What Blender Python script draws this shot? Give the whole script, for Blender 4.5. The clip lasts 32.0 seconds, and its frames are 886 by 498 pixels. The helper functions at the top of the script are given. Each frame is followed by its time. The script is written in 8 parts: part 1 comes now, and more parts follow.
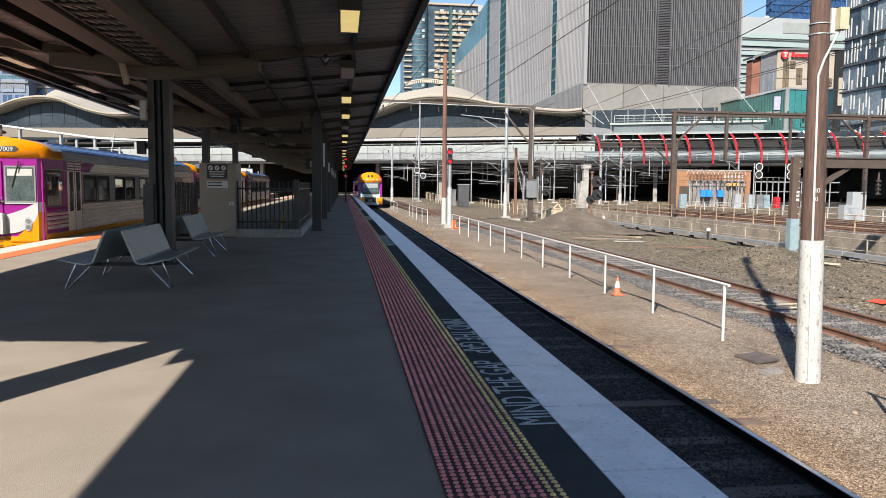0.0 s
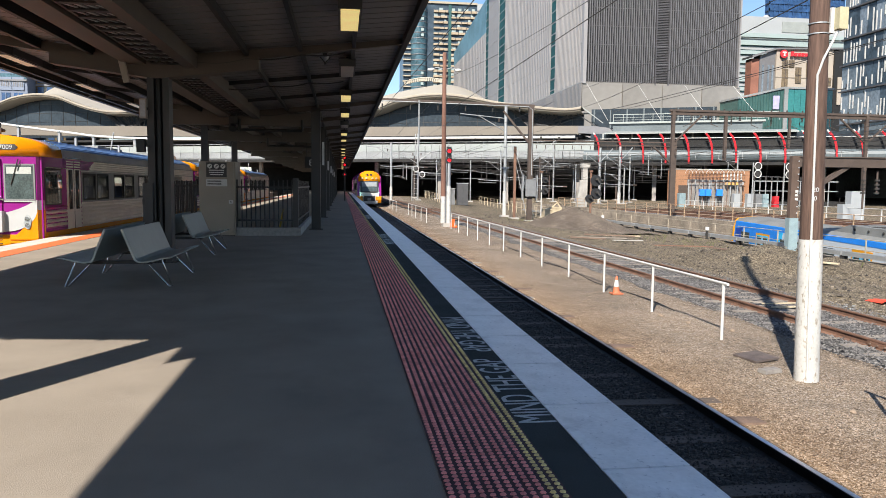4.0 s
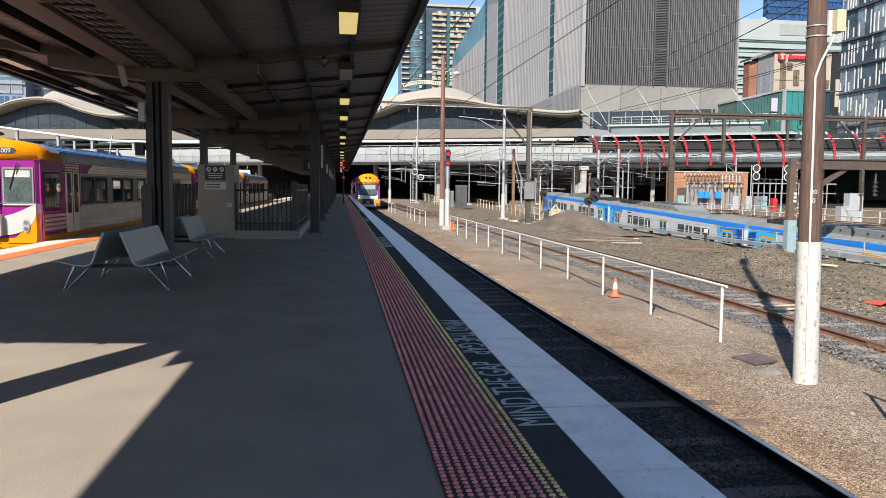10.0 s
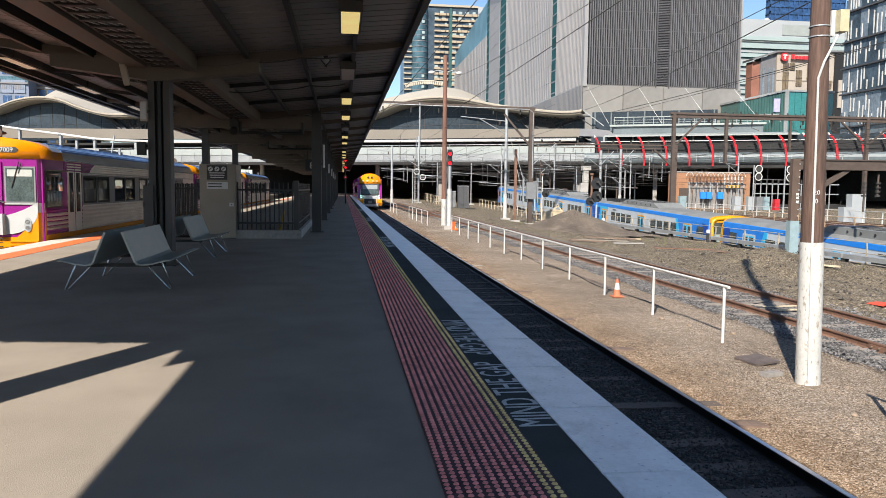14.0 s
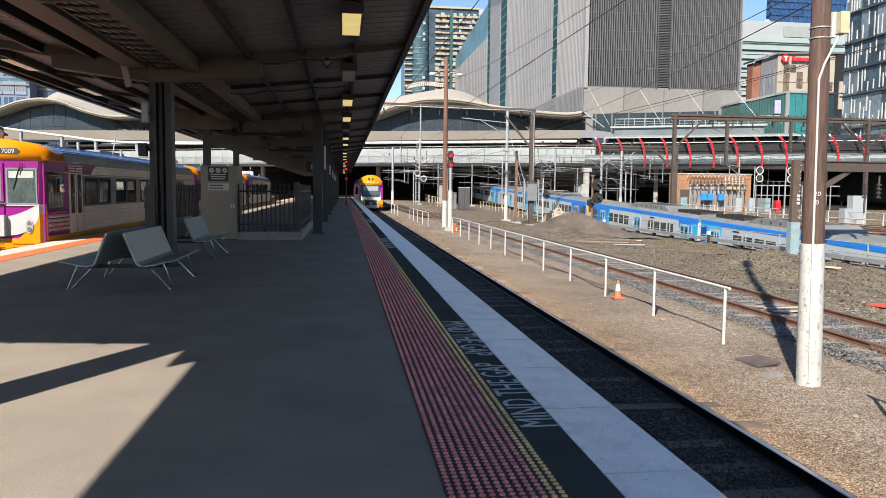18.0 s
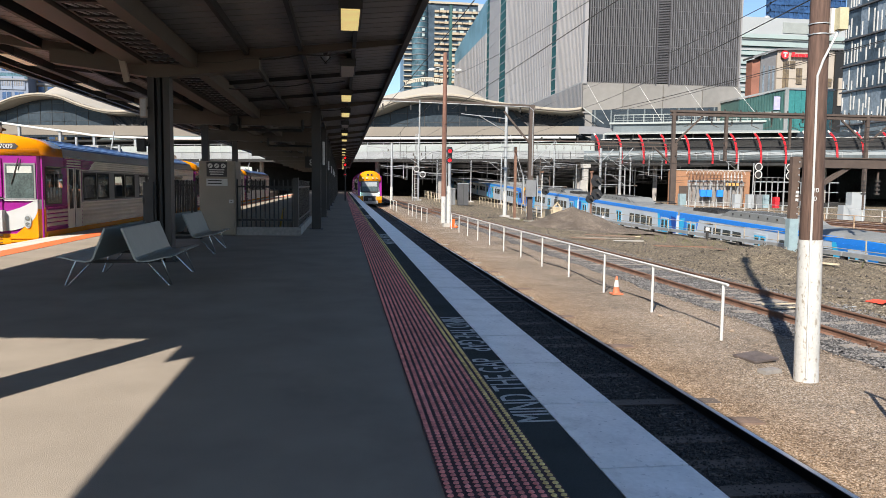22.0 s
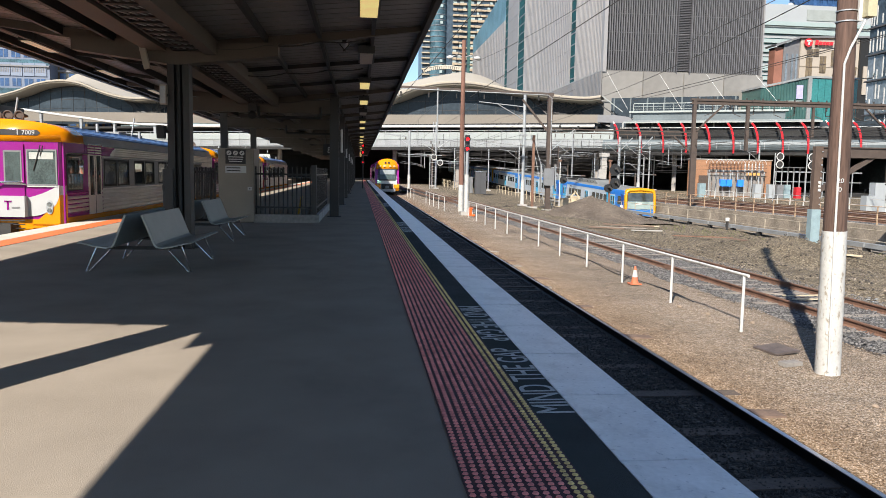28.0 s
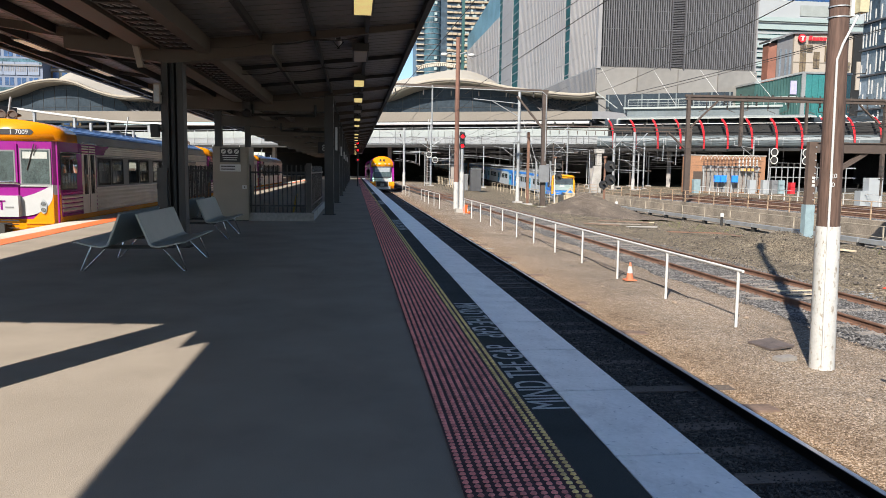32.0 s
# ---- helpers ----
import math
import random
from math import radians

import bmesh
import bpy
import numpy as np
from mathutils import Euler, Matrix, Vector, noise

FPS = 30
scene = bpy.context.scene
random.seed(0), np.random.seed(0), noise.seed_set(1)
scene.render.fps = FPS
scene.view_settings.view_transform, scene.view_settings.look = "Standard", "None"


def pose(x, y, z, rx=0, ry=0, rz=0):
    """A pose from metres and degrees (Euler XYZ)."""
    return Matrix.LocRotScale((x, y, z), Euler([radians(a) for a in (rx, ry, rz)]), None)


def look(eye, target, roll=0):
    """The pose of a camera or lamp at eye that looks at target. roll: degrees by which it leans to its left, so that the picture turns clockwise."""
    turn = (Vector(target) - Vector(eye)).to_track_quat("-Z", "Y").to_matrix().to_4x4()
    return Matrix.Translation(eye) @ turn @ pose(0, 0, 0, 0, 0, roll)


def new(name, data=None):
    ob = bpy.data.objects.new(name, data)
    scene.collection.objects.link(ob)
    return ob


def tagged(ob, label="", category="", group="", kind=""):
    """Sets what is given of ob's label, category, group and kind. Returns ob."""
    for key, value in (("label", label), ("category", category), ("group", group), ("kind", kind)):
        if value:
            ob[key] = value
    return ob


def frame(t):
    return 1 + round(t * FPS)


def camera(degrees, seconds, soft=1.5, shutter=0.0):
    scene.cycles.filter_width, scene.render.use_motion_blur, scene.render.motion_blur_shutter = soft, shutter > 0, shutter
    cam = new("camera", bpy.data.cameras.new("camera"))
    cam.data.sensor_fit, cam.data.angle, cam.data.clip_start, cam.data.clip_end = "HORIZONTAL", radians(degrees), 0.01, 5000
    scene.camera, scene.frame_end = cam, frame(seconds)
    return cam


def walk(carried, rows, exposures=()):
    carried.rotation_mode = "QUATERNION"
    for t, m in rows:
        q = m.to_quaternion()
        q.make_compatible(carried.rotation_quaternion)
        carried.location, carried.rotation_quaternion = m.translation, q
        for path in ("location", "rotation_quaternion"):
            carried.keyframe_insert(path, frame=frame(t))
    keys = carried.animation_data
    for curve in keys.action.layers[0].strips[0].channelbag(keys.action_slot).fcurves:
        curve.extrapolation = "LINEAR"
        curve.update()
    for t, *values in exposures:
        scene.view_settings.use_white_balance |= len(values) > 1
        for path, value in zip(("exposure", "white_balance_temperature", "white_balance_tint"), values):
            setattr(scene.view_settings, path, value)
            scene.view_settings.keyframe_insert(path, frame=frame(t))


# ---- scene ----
cam = camera(61.8, 32.0, soft=0.5)
PATH = [
    (0, (0.0, -0.001, 1.501), (0.268, 1.974, 1.334), 0.5),
    (0.5, (-0.002, -0.009, 1.5), (0.263, 1.967, 1.333), 0.4),
    (1, (0.004, -0.003, 1.499), (0.269, 1.972, 1.331), 0.3),
    (1.5, (0.005, -0.006, 1.498), (0.272, 1.969, 1.326), 0.3),
    (2, (0.01, -0.006, 1.502), (0.278, 1.968, 1.328), 0.3),
    (2.5, (0.009, -0.002, 1.502), (0.278, 1.973, 1.332), 0.4),
    (3, (-0.003, -0.01, 1.5), (0.268, 1.965, 1.331), 0.5),
    (3.5, (-0.013, -0.015, 1.502), (0.258, 1.959, 1.332), 0.6),
    (5.5, (-0.004, -0.006, 1.498), (0.272, 1.967, 1.327), 0.4),
    (6, (-0.002, -0.001, 1.5), (0.283, 1.972, 1.331), 0.4),
    (6.5, (-0.002, -0.005, 1.502), (0.286, 1.967, 1.335), 0.4),
    (7, (0.003, -0.008, 1.503), (0.289, 1.965, 1.335), 0.4),
    (7.5, (-0.001, 0.004, 1.498), (0.289, 1.976, 1.327), 0.4),
    (8, (-0.008, -0.009, 1.499), (0.28, 1.963, 1.329), 0.4),
    (8.5, (-0.006, -0.01, 1.502), (0.279, 1.963, 1.336), 0.4),
    (9, (-0.006, -0.012, 1.502), (0.274, 1.961, 1.34), 0.4),
    (9.5, (-0.01, -0.011, 1.501), (0.267, 1.963, 1.341), 0.4),
    (10, (-0.013, -0.017, 1.503), (0.261, 1.957, 1.34), 0.5),
    (10.5, (-0.006, -0.007, 1.502), (0.271, 1.966, 1.336), 0.6),
    (11, (-0.001, -0.001, 1.501), (0.279, 1.972, 1.332), 0.5),
    (11.5, (-0.004, 0.007, 1.499), (0.278, 1.98, 1.328), 0.4),
    (12, (-0.007, 0.001, 1.5), (0.28, 1.972, 1.327), 0.4),
    (12.5, (-0.01, -0.005, 1.502), (0.276, 1.967, 1.33), 0.5),
    (13, (-0.007, -0.003, 1.5), (0.274, 1.97, 1.331), 0.5),
    (13.5, (-0.013, -0.014, 1.5), (0.261, 1.96, 1.333), 0.6),
    (14, (-0.006, -0.002, 1.501), (0.263, 1.973, 1.338), 0.6),
    (14.5, (-0.008, -0.005, 1.5), (0.26, 1.97, 1.339), 0.5),
    (16.5, (-0.008, 0.0, 1.499), (0.256, 1.975, 1.335), 0.8),
    (17, (-0.016, -0.016, 1.5), (0.25, 1.96, 1.339), 0.7),
    (17.5, (-0.014, -0.016, 1.503), (0.253, 1.96, 1.346), 0.6),
    (18, (-0.011, -0.014, 1.498), (0.256, 1.962, 1.339), 0.6),
    (18.5, (-0.002, -0.002, 1.499), (0.265, 1.973, 1.335), 0.5),
    (19, (0.002, -0.001, 1.498), (0.269, 1.973, 1.328), 0.3),
    (19.5, (0.007, 0.005, 1.499), (0.277, 1.979, 1.323), 0.3),
    (20, (0.007, 0.008, 1.498), (0.28, 1.981, 1.321), 0.2),
    (20.5, (0.002, -0.002, 1.498), (0.279, 1.97, 1.319), 0.2),
    (21, (-0.006, 0.002, 1.499), (0.271, 1.975, 1.324), 0.3),
    (21.5, (-0.008, -0.008, 1.496), (0.264, 1.966, 1.326), 0.6),
    (22, (-0.004, -0.02, 1.496), (0.266, 1.955, 1.326), 0.7),
    (22.5, (-0.006, -0.009, 1.493), (0.265, 1.965, 1.318), 0.8),
    (23, (-0.008, 0.004, 1.5), (0.259, 1.978, 1.322), 1.0),
    (23.5, (-0.012, -0.004, 1.499), (0.255, 1.971, 1.325), 1.0),
    (24, (-0.016, -0.001, 1.498), (0.252, 1.973, 1.328), 1.0),
    (24.5, (-0.011, -0.006, 1.5), (0.258, 1.968, 1.326), 1.0),
    (25, (-0.011, 0.001, 1.494), (0.256, 1.974, 1.309), 1.1),
    (25.5, (-0.009, 0.019, 1.492), (0.248, 1.993, 1.295), 1.0),
    (27.5, (-0.022, 0.019, 1.494), (0.211, 1.994, 1.288), 1.0),
    (28, (-0.019, 0.016, 1.498), (0.206, 1.993, 1.296), 1.0),
    (28.5, (-0.017, 0.019, 1.497), (0.2, 1.997, 1.299), 0.9),
    (29, (-0.02, 0.01, 1.498), (0.197, 1.988, 1.3), 0.9),
    (29.5, (-0.019, 0.005, 1.499), (0.203, 1.983, 1.304), 0.7),
    (30, (-0.009, 0.022, 1.499), (0.216, 2.0, 1.305), 0.6),
    (30.5, (-0.01, 0.033, 1.495), (0.216, 2.01, 1.295), 0.6),
    (31, (-0.014, 0.023, 1.495), (0.215, 1.999, 1.291), 0.7),
    (31.5, (-0.012, 0.013, 1.496), (0.221, 1.989, 1.29), 0.8),
    (32, (-0.016, 0.003, 1.499), (0.221, 1.978, 1.29), 0.7),
]
walk(cam, [(t, look(eye, target, roll)) for t, eye, target, roll in PATH])

# ---- light ----
SUN_AZ, SUN_EL = radians(208), radians(38.7)
world = bpy.data.worlds.new("world")
scene.world = world
world.use_nodes = True
wn = world.node_tree.nodes
sky = wn.new("ShaderNodeTexSky")
sky.sky_type = "NISHITA"
sky.sun_disc = False
sky.sun_elevation, sky.sun_rotation = SUN_EL, SUN_AZ
sky.air_density, sky.dust_density, sky.ozone_density = 1.0, 0.3, 4.0
wn["Background"].inputs[1].default_value = 0.086
world.node_tree.links.new(sky.outputs[0], wn["Background"].inputs[0])
sun = new("sun", bpy.data.lights.new("sun", "SUN"))
sun.data.energy, sun.data.angle, sun.data.color = 5.0, radians(0.55), (1.0, 0.94, 0.85)
sun_dir = Vector((math.sin(SUN_AZ) * math.cos(SUN_EL), math.cos(SUN_AZ) * math.cos(SUN_EL), math.sin(SUN_EL)))
sun.matrix_world = look(sun_dir * 60, (0, 0, 0))
scene.view_settings.exposure = 0.95

# ---- materials ----
def M(name, col, rough=0.6, metal=0.0, var=0.18, scale=3.0, fine=40.0, bump=0.15, spec=0.5, island=0.0, rnd=0.0):
    """A procedural surface: base colour varied by a broad and a fine noise, with fine relief."""
    m = bpy.data.materials.new(name)
    m.use_nodes = True
    nt, n = m.node_tree, m.node_tree.nodes
    L = nt.links.new
    b = n["Principled BSDF"]
    b.inputs["Roughness"].default_value = rough
    b.inputs["Metallic"].default_value = metal
    b.inputs["Specular IOR Level"].default_value = spec
    tc = n.new("ShaderNodeTexCoord")
    big, small = n.new("ShaderNodeTexNoise"), n.new("ShaderNodeTexNoise")
    for k, s in ((big, scale), (small, fine)):
        k.inputs["Scale"].default_value = s
        k.inputs["Detail"].default_value = 5
        L(tc.outputs["Object"], k.inputs["Vector"])
    add = n.new("ShaderNodeMath")
    add.operation = "MULTIPLY_ADD"
    add.inputs[1].default_value = 0.55
    L(small.outputs[0], add.inputs[0])
    half = n.new("ShaderNodeMath")
    half.operation = "MULTIPLY"
    half.inputs[1].default_value = 0.75
    L(big.outputs[0], half.inputs[0])
    L(half.outputs[0], add.inputs[2])
    last = add
    if island or rnd:
        g = n.new("ShaderNodeNewGeometry") if island else n.new("ShaderNodeObjectInfo")
        k = n.new("ShaderNodeMath")
        k.operation = "MULTIPLY_ADD"
        k.inputs[1].default_value = (island or rnd)
        L(g.outputs["Random Per Island" if island else "Random"], k.inputs[0])
        L(add.outputs[0], k.inputs[2])
        sub = n.new("ShaderNodeMath")
        sub.operation = "SUBTRACT"
        sub.inputs[1].default_value = (island or rnd) / 2
        L(k.outputs[0], sub.inputs[0])
        last = sub
    ramp = n.new("ShaderNodeValToRGB")
    lo = [max(0, c * (1 - 1.6 * var)) for c in col]
    hi = [min(1, c * (1 + 1.6 * var)) for c in col]
    ramp.color_ramp.elements[0].position, ramp.color_ramp.elements[1].position = 0.35, 0.95
    ramp.color_ramp.elements[0].color = (*lo, 1)
    ramp.color_ramp.elements[1].color = (*hi, 1)
    L(last.outputs[0], ramp.inputs[0])
    L(ramp.outputs[0], b.inputs["Base Color"])
    if bump:
        bp = n.new("ShaderNodeBump")
        bp.inputs["Strength"].default_value = bump
        bp.inputs["Distance"].default_value = 0.02
        L(small.outputs[0], bp.inputs["Height"])
        L(bp.outputs[0], b.inputs["Normal"])
    return m


def glow(name, col, strength):
    m = M(name, col, 0.4, bump=0)
    b = m.node_tree.nodes["Principled BSDF"]
    b.inputs["Emission Color"].default_value = (*col, 1)
    b.inputs["Emission Strength"].default_value = strength
    return m


def glassy(name, col, rough=0.08, var=0.3, scale=0.2):
    m = M(name, col, rough, 0.0, var, scale, 2.0, 0.0, 0.9)
    return m


asphalt2 = M("asphalt_dark", (0.055, 0.062, 0.062), 0.95, var=0.25, scale=1.2, fine=180, bump=0.5, spec=0.1)
concrete = M("concrete", (0.317, 0.299, 0.273), 0.85, var=0.25, scale=0.9, fine=30, bump=0.3)
concrete_dk = M("concrete_weathered", (0.220, 0.202, 0.185), 0.9, var=0.35, scale=0.6, fine=14, bump=0.4)
tactile_base = M("tactile_base", (0.07, 0.032, 0.037), 0.8, var=0.3, scale=3, fine=90, bump=0.3)
stud_red = M("stud_red", (0.84, 0.24, 0.21), 0.55, var=0.25, scale=2.0, fine=80, island=0.35)
stud_yellow = M("stud_yellow", (0.82, 0.53, 0.20), 0.55, var=0.25, scale=2.0, fine=80, island=0.35)
# Near-black rail web: the canopy's shade on it is put into the colour.
rail_shaded = M("shaded_rail_steel", (0.022, 0.018, 0.016), 0.45, 0.4, var=0.35, scale=3, fine=40, bump=0.1)
stud_red_p = M("stud_red_single", (0.84, 0.24, 0.21), 0.55, var=0.25, fine=80, rnd=0.35)
stud_yellow_p = M("stud_yellow_single", (0.82, 0.53, 0.20), 0.55, var=0.25, fine=80, rnd=0.35)
text_white = M("lettering_paint", (0.44, 0.45, 0.45), 0.7, var=0.3, scale=12, fine=90)
orange_line = M("orange_line", (0.80, 0.16, 0.045), 0.6, var=0.1, scale=2)
light_conc = M("platform_edge_concrete", (0.528, 0.493, 0.422), 0.8, var=0.15, scale=1.5)
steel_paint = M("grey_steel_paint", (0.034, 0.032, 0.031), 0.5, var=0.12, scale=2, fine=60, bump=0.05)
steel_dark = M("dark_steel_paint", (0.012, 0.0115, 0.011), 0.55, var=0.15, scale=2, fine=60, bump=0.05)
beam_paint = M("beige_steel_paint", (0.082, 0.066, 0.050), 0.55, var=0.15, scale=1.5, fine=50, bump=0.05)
roof_sheet = M("roof_sheet", (0.165, 0.153, 0.140), 0.5, var=0.15, scale=0.8, fine=30, bump=0.08)
bench_metal = M("bench_metal", (0.32, 0.345, 0.325), 0.4, 0.35, var=0.08, scale=4, fine=120, bump=0.03)
chrome = M("bright_steel", (0.62, 0.62, 0.62), 0.25, 1.0, var=0.05, bump=0)
cabinet_steel = M("cabinet_steel", (0.20, 0.175, 0.145), 0.42, 0.45, var=0.12, scale=1.2, fine=50, bump=0.05)
black_sign = M("black_sign", (0.015, 0.015, 0.016), 0.5, var=0.2)
white_paint = M("white_paint", (0.493, 0.484, 0.458), 0.6, var=0.14, scale=3, fine=40)
timber = M("weathered_timber", (0.15, 0.10, 0.074), 0.9, var=0.3, scale=1.4, fine=16, bump=0.5)


def grained(name, col, var=0.35, ring=26.0):
    """Timber whose grain and cracks run along z."""
    m = M(name, col, 0.9, var=var, scale=2.0, fine=ring, bump=0.5)
    n, L = m.node_tree.nodes, m.node_tree.links.new
    tc = [k for k in n if k.type == "TEX_COORD"][0]
    mp = n.new("ShaderNodeMapping")
    mp.inputs["Scale"].default_value = (1.0, 1.0, 0.10)
    L(tc.outputs["Object"], mp.inputs["Vector"])
    for k in n:
        if k.type == "TEX_NOISE":
            L(mp.outputs[0], k.inputs["Vector"])
    return m


pole_wood = grained("pole_timber", (0.098, 0.058, 0.043), 0.55, 34.0)
pole_red = grained("red_brown_timber", (0.17, 0.085, 0.06))
timber_grey = M("grey_timber", (0.22, 0.19, 0.16), 0.9, var=0.35, scale=2.5, fine=25, bump=0.4)
stone_mat = M("gravel_stone", (0.238, 0.180, 0.132), 0.9, var=0.3, fine=30, island=0.7)
stone_grey = M("ballast_stone", (0.115, 0.108, 0.104), 0.9, var=0.35, fine=30, island=0.9)
stone_rubble = M("rubble_stone", (0.132, 0.110, 0.088), 0.9, var=0.35, fine=30, island=0.9)
stone_dark = M("dark_stone", (0.044, 0.038, 0.033), 0.7, var=0.4, fine=30, island=0.8)
cut_wall = M("stained_concrete", (0.25, 0.205, 0.155), 0.9, var=0.45, scale=0.9, fine=10, bump=0.3)
rust = M("rusty_steel", (0.16, 0.085, 0.055), 0.8, var=0.35, scale=3, fine=40, bump=0.2)
dark_timber = M("dark_timber", (0.085, 0.064, 0.050), 0.8, var=0.35, scale=1.4, fine=16, bump=0.5)
rail_shine = M("rail_top", (0.72, 0.73, 0.76), 0.30, 1.0, var=0.1, scale=2, bump=0.02)
galv = M("galvanised_steel", (0.370, 0.378, 0.378), 0.45, 0.5, var=0.14, scale=2, fine=40, bump=0.04)
brown_steel = M("brown_steel", (0.066, 0.047, 0.037), 0.7, var=0.2, scale=2, fine=30)
wire_mat = M("wire", (0.05, 0.045, 0.042), 0.6, 0.3, bump=0)
purple = M("purple_paint", (0.215, 0.009, 0.165), 0.2, var=0.06, scale=1.0, bump=0.01)
tr_orange = M("orange_paint", (0.66, 0.225, 0.003), 0.22, var=0.06, scale=1.0, bump=0.01)
tr_white = M("train_white", (0.40, 0.40, 0.395), 0.3, var=0.05, bump=0.01)
nose_white = M("nose_white", (0.66, 0.66, 0.65), 0.25, var=0.05, bump=0.01)
door_silver = M("door_silver", (0.66, 0.62, 0.55), 0.35, 0.1, var=0.1, bump=0.02)
tr_silver = M("train_silver", (0.80, 0.76, 0.70), 0.30, 0.75, var=0.14, scale=0.8, bump=0.02)
tr_grey = M("train_grey", (0.20, 0.20, 0.20), 0.4, 0.3, var=0.1, bump=0.02)
tr_roof_blue = M("train_roof_blue", (0.13, 0.24, 0.50), 0.4, 0.1, var=0.12, scale=0.6, bump=0.02)
tr_glass = glassy("train_glass", (0.05, 0.058, 0.055), 0.04, 0.4, 1.5)
tr_pane = glassy("train_pane", (0.02, 0.026, 0.026), 0.03, 0.3, 1.5)
tr_pane.node_tree.nodes["Principled BSDF"].inputs["Alpha"].default_value = 0.38
seat_blue = M("seat_fabric", (0.03, 0.04, 0.09), 0.9, var=0.2)
tr_dark = M("train_underframe", (0.03, 0.028, 0.026), 0.8, var=0.3)
x_body = M("commuter_body", (0.458, 0.502, 0.546), 0.35, 0.15, var=0.06, scale=0.6, bump=0.01)
x_blue = M("commuter_blue", (0.014, 0.170, 0.56), 0.35, var=0.06, bump=0.01)
x_cyan = M("commuter_light_blue", (0.03, 0.37, 0.64), 0.35, var=0.06, bump=0.01)
x_navy = M("commuter_navy", (0.010, 0.050, 0.26), 0.35, var=0.06, bump=0.01)
x_roof = M("commuter_roof", (0.17, 0.174, 0.168), 0.6, var=0.2, scale=0.8)
x_yellow = M("commuter_yellow", (0.60, 0.265, 0.006), 0.35, var=0.05, bump=0.01)
tr_screen = M("windscreen_glass", (0.055, 0.075, 0.075), 0.12, 0.0, 0.5, 2.5, 30.0, 0.0, 0.35)
rubber = M("dark_rubber", (0.02, 0.02, 0.02), 0.8)
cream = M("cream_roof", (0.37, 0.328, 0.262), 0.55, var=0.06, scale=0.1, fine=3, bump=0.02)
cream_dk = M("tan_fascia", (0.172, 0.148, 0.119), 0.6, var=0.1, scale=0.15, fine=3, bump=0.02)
hall_glass = glassy("hall_glass", (0.034, 0.044, 0.054), 0.15, 0.35, 0.1)
hall_glass.node_tree.nodes["Principled BSDF"].inputs["Specular IOR Level"].default_value = 0.12
tower_bright = M("tower_fin_bright", (0.128, 0.128, 0.134), 0.5, 0.1, var=0.1, scale=0.08, fine=1.2, bump=0.02)
apart_glass = M("apartment_glass", (0.045, 0.065, 0.085), 0.3, 0.0, 0.5, 0.3, 2.0, 0.0, 0.3)
mint_panel = M("mint_panel", (0.273, 0.333, 0.325), 0.5, var=0.08, scale=0.1, fine=2)
hotel_glass = glassy("hotel_glass", (0.12, 0.085, 0.045), 0.15, 0.5, 0.25)
teal_dark = M("dark_teal", (0.03, 0.085, 0.08), 0.4, var=0.2, scale=0.2, fine=2)
bridge_white = M("bridge_white", (0.255, 0.275, 0.262), 0.5, var=0.12, scale=0.3, fine=4)
bridge_grey = M("bridge_grey", (0.257, 0.265, 0.265), 0.5, 0.2, var=0.2, scale=0.2, fine=4)
# Near-black: the shade under the bridge and hall is put into the colour.
shade_black = M("painted_shade", (0.02, 0.0195, 0.019), 0.9, var=0.4, scale=0.3, fine=4)
tube_glass = M("bridge_tube_cladding", (0.095, 0.114, 0.121), 0.5, 0.0, var=0.2, scale=0.25, fine=3, bump=0.02)
red_paint = M("red_paint", (0.52, 0.022, 0.03), 0.4, var=0.08)
tower_fin = M("tower_fin", (0.159, 0.157, 0.163), 0.5, 0.2, var=0.12, scale=0.08, fine=1.2, bump=0.02)
tower_mesh = M("tower_mesh", (0.075, 0.073, 0.078), 0.6, 0.2, var=0.2, scale=0.1, fine=2, bump=0.02)
tower_dark = M("tower_dark", (0.013, 0.0125, 0.014), 0.5, 0.2, var=0.2, scale=0.1, fine=2, bump=0.02)
tower_panel = M("tower_panel", (0.245, 0.237, 0.237), 0.5, 0.05, var=0.08, scale=0.05, fine=1.5, bump=0.02, rnd=0.12)
podium_pink = M("podium_panel", (0.245, 0.230, 0.210), 0.35, 0.2, var=0.12, scale=0.05, fine=0.6, bump=0.02, rnd=0.15)
strip_glass = M("strip_glass", (0.02, 0.075, 0.085), 0.6, 0.0, 0.4, 0.2, 2.0, 0.0, 0.03)
parapet_blue = M("parapet_blue", (0.10, 0.20, 0.26), 0.5, 0.0, 0.3, 0.1, 2.0, 0.0, 0.1)
balcony_tan = M("balcony_tan", (0.32, 0.255, 0.18), 0.7, var=0.12, scale=0.1, fine=2)
bay_glass = M("bay_glass", (0.05, 0.10, 0.125), 0.3, 0.0, 0.6, 0.25, 2.0, 0.0, 0.3)
ribbed_green = M("ribbed_green", (0.05, 0.11, 0.10), 0.4, 0.2, var=0.2, scale=0.2, fine=2)
teal_glass = glassy("teal_glass", (0.02, 0.13, 0.125), 0.1, 0.35, 0.1)
office_blue = glassy("office_blue", (0.02, 0.055, 0.14), 0.2, 0.5, 0.3)
dark_glass = glassy("dark_glass", (0.15, 0.18, 0.21), 0.25, 0.4, 0.15)
pale_pane = glassy("pale_pane", (0.12, 0.142, 0.16), 0.2, 0.4, 0.2)
cream_wall = M("apartment_cream", (0.333, 0.287, 0.219), 0.7, var=0.1, scale=0.1, fine=2)
beige_wall = M("beige_wall", (0.327, 0.284, 0.237), 0.7, var=0.1, scale=0.1, fine=2)
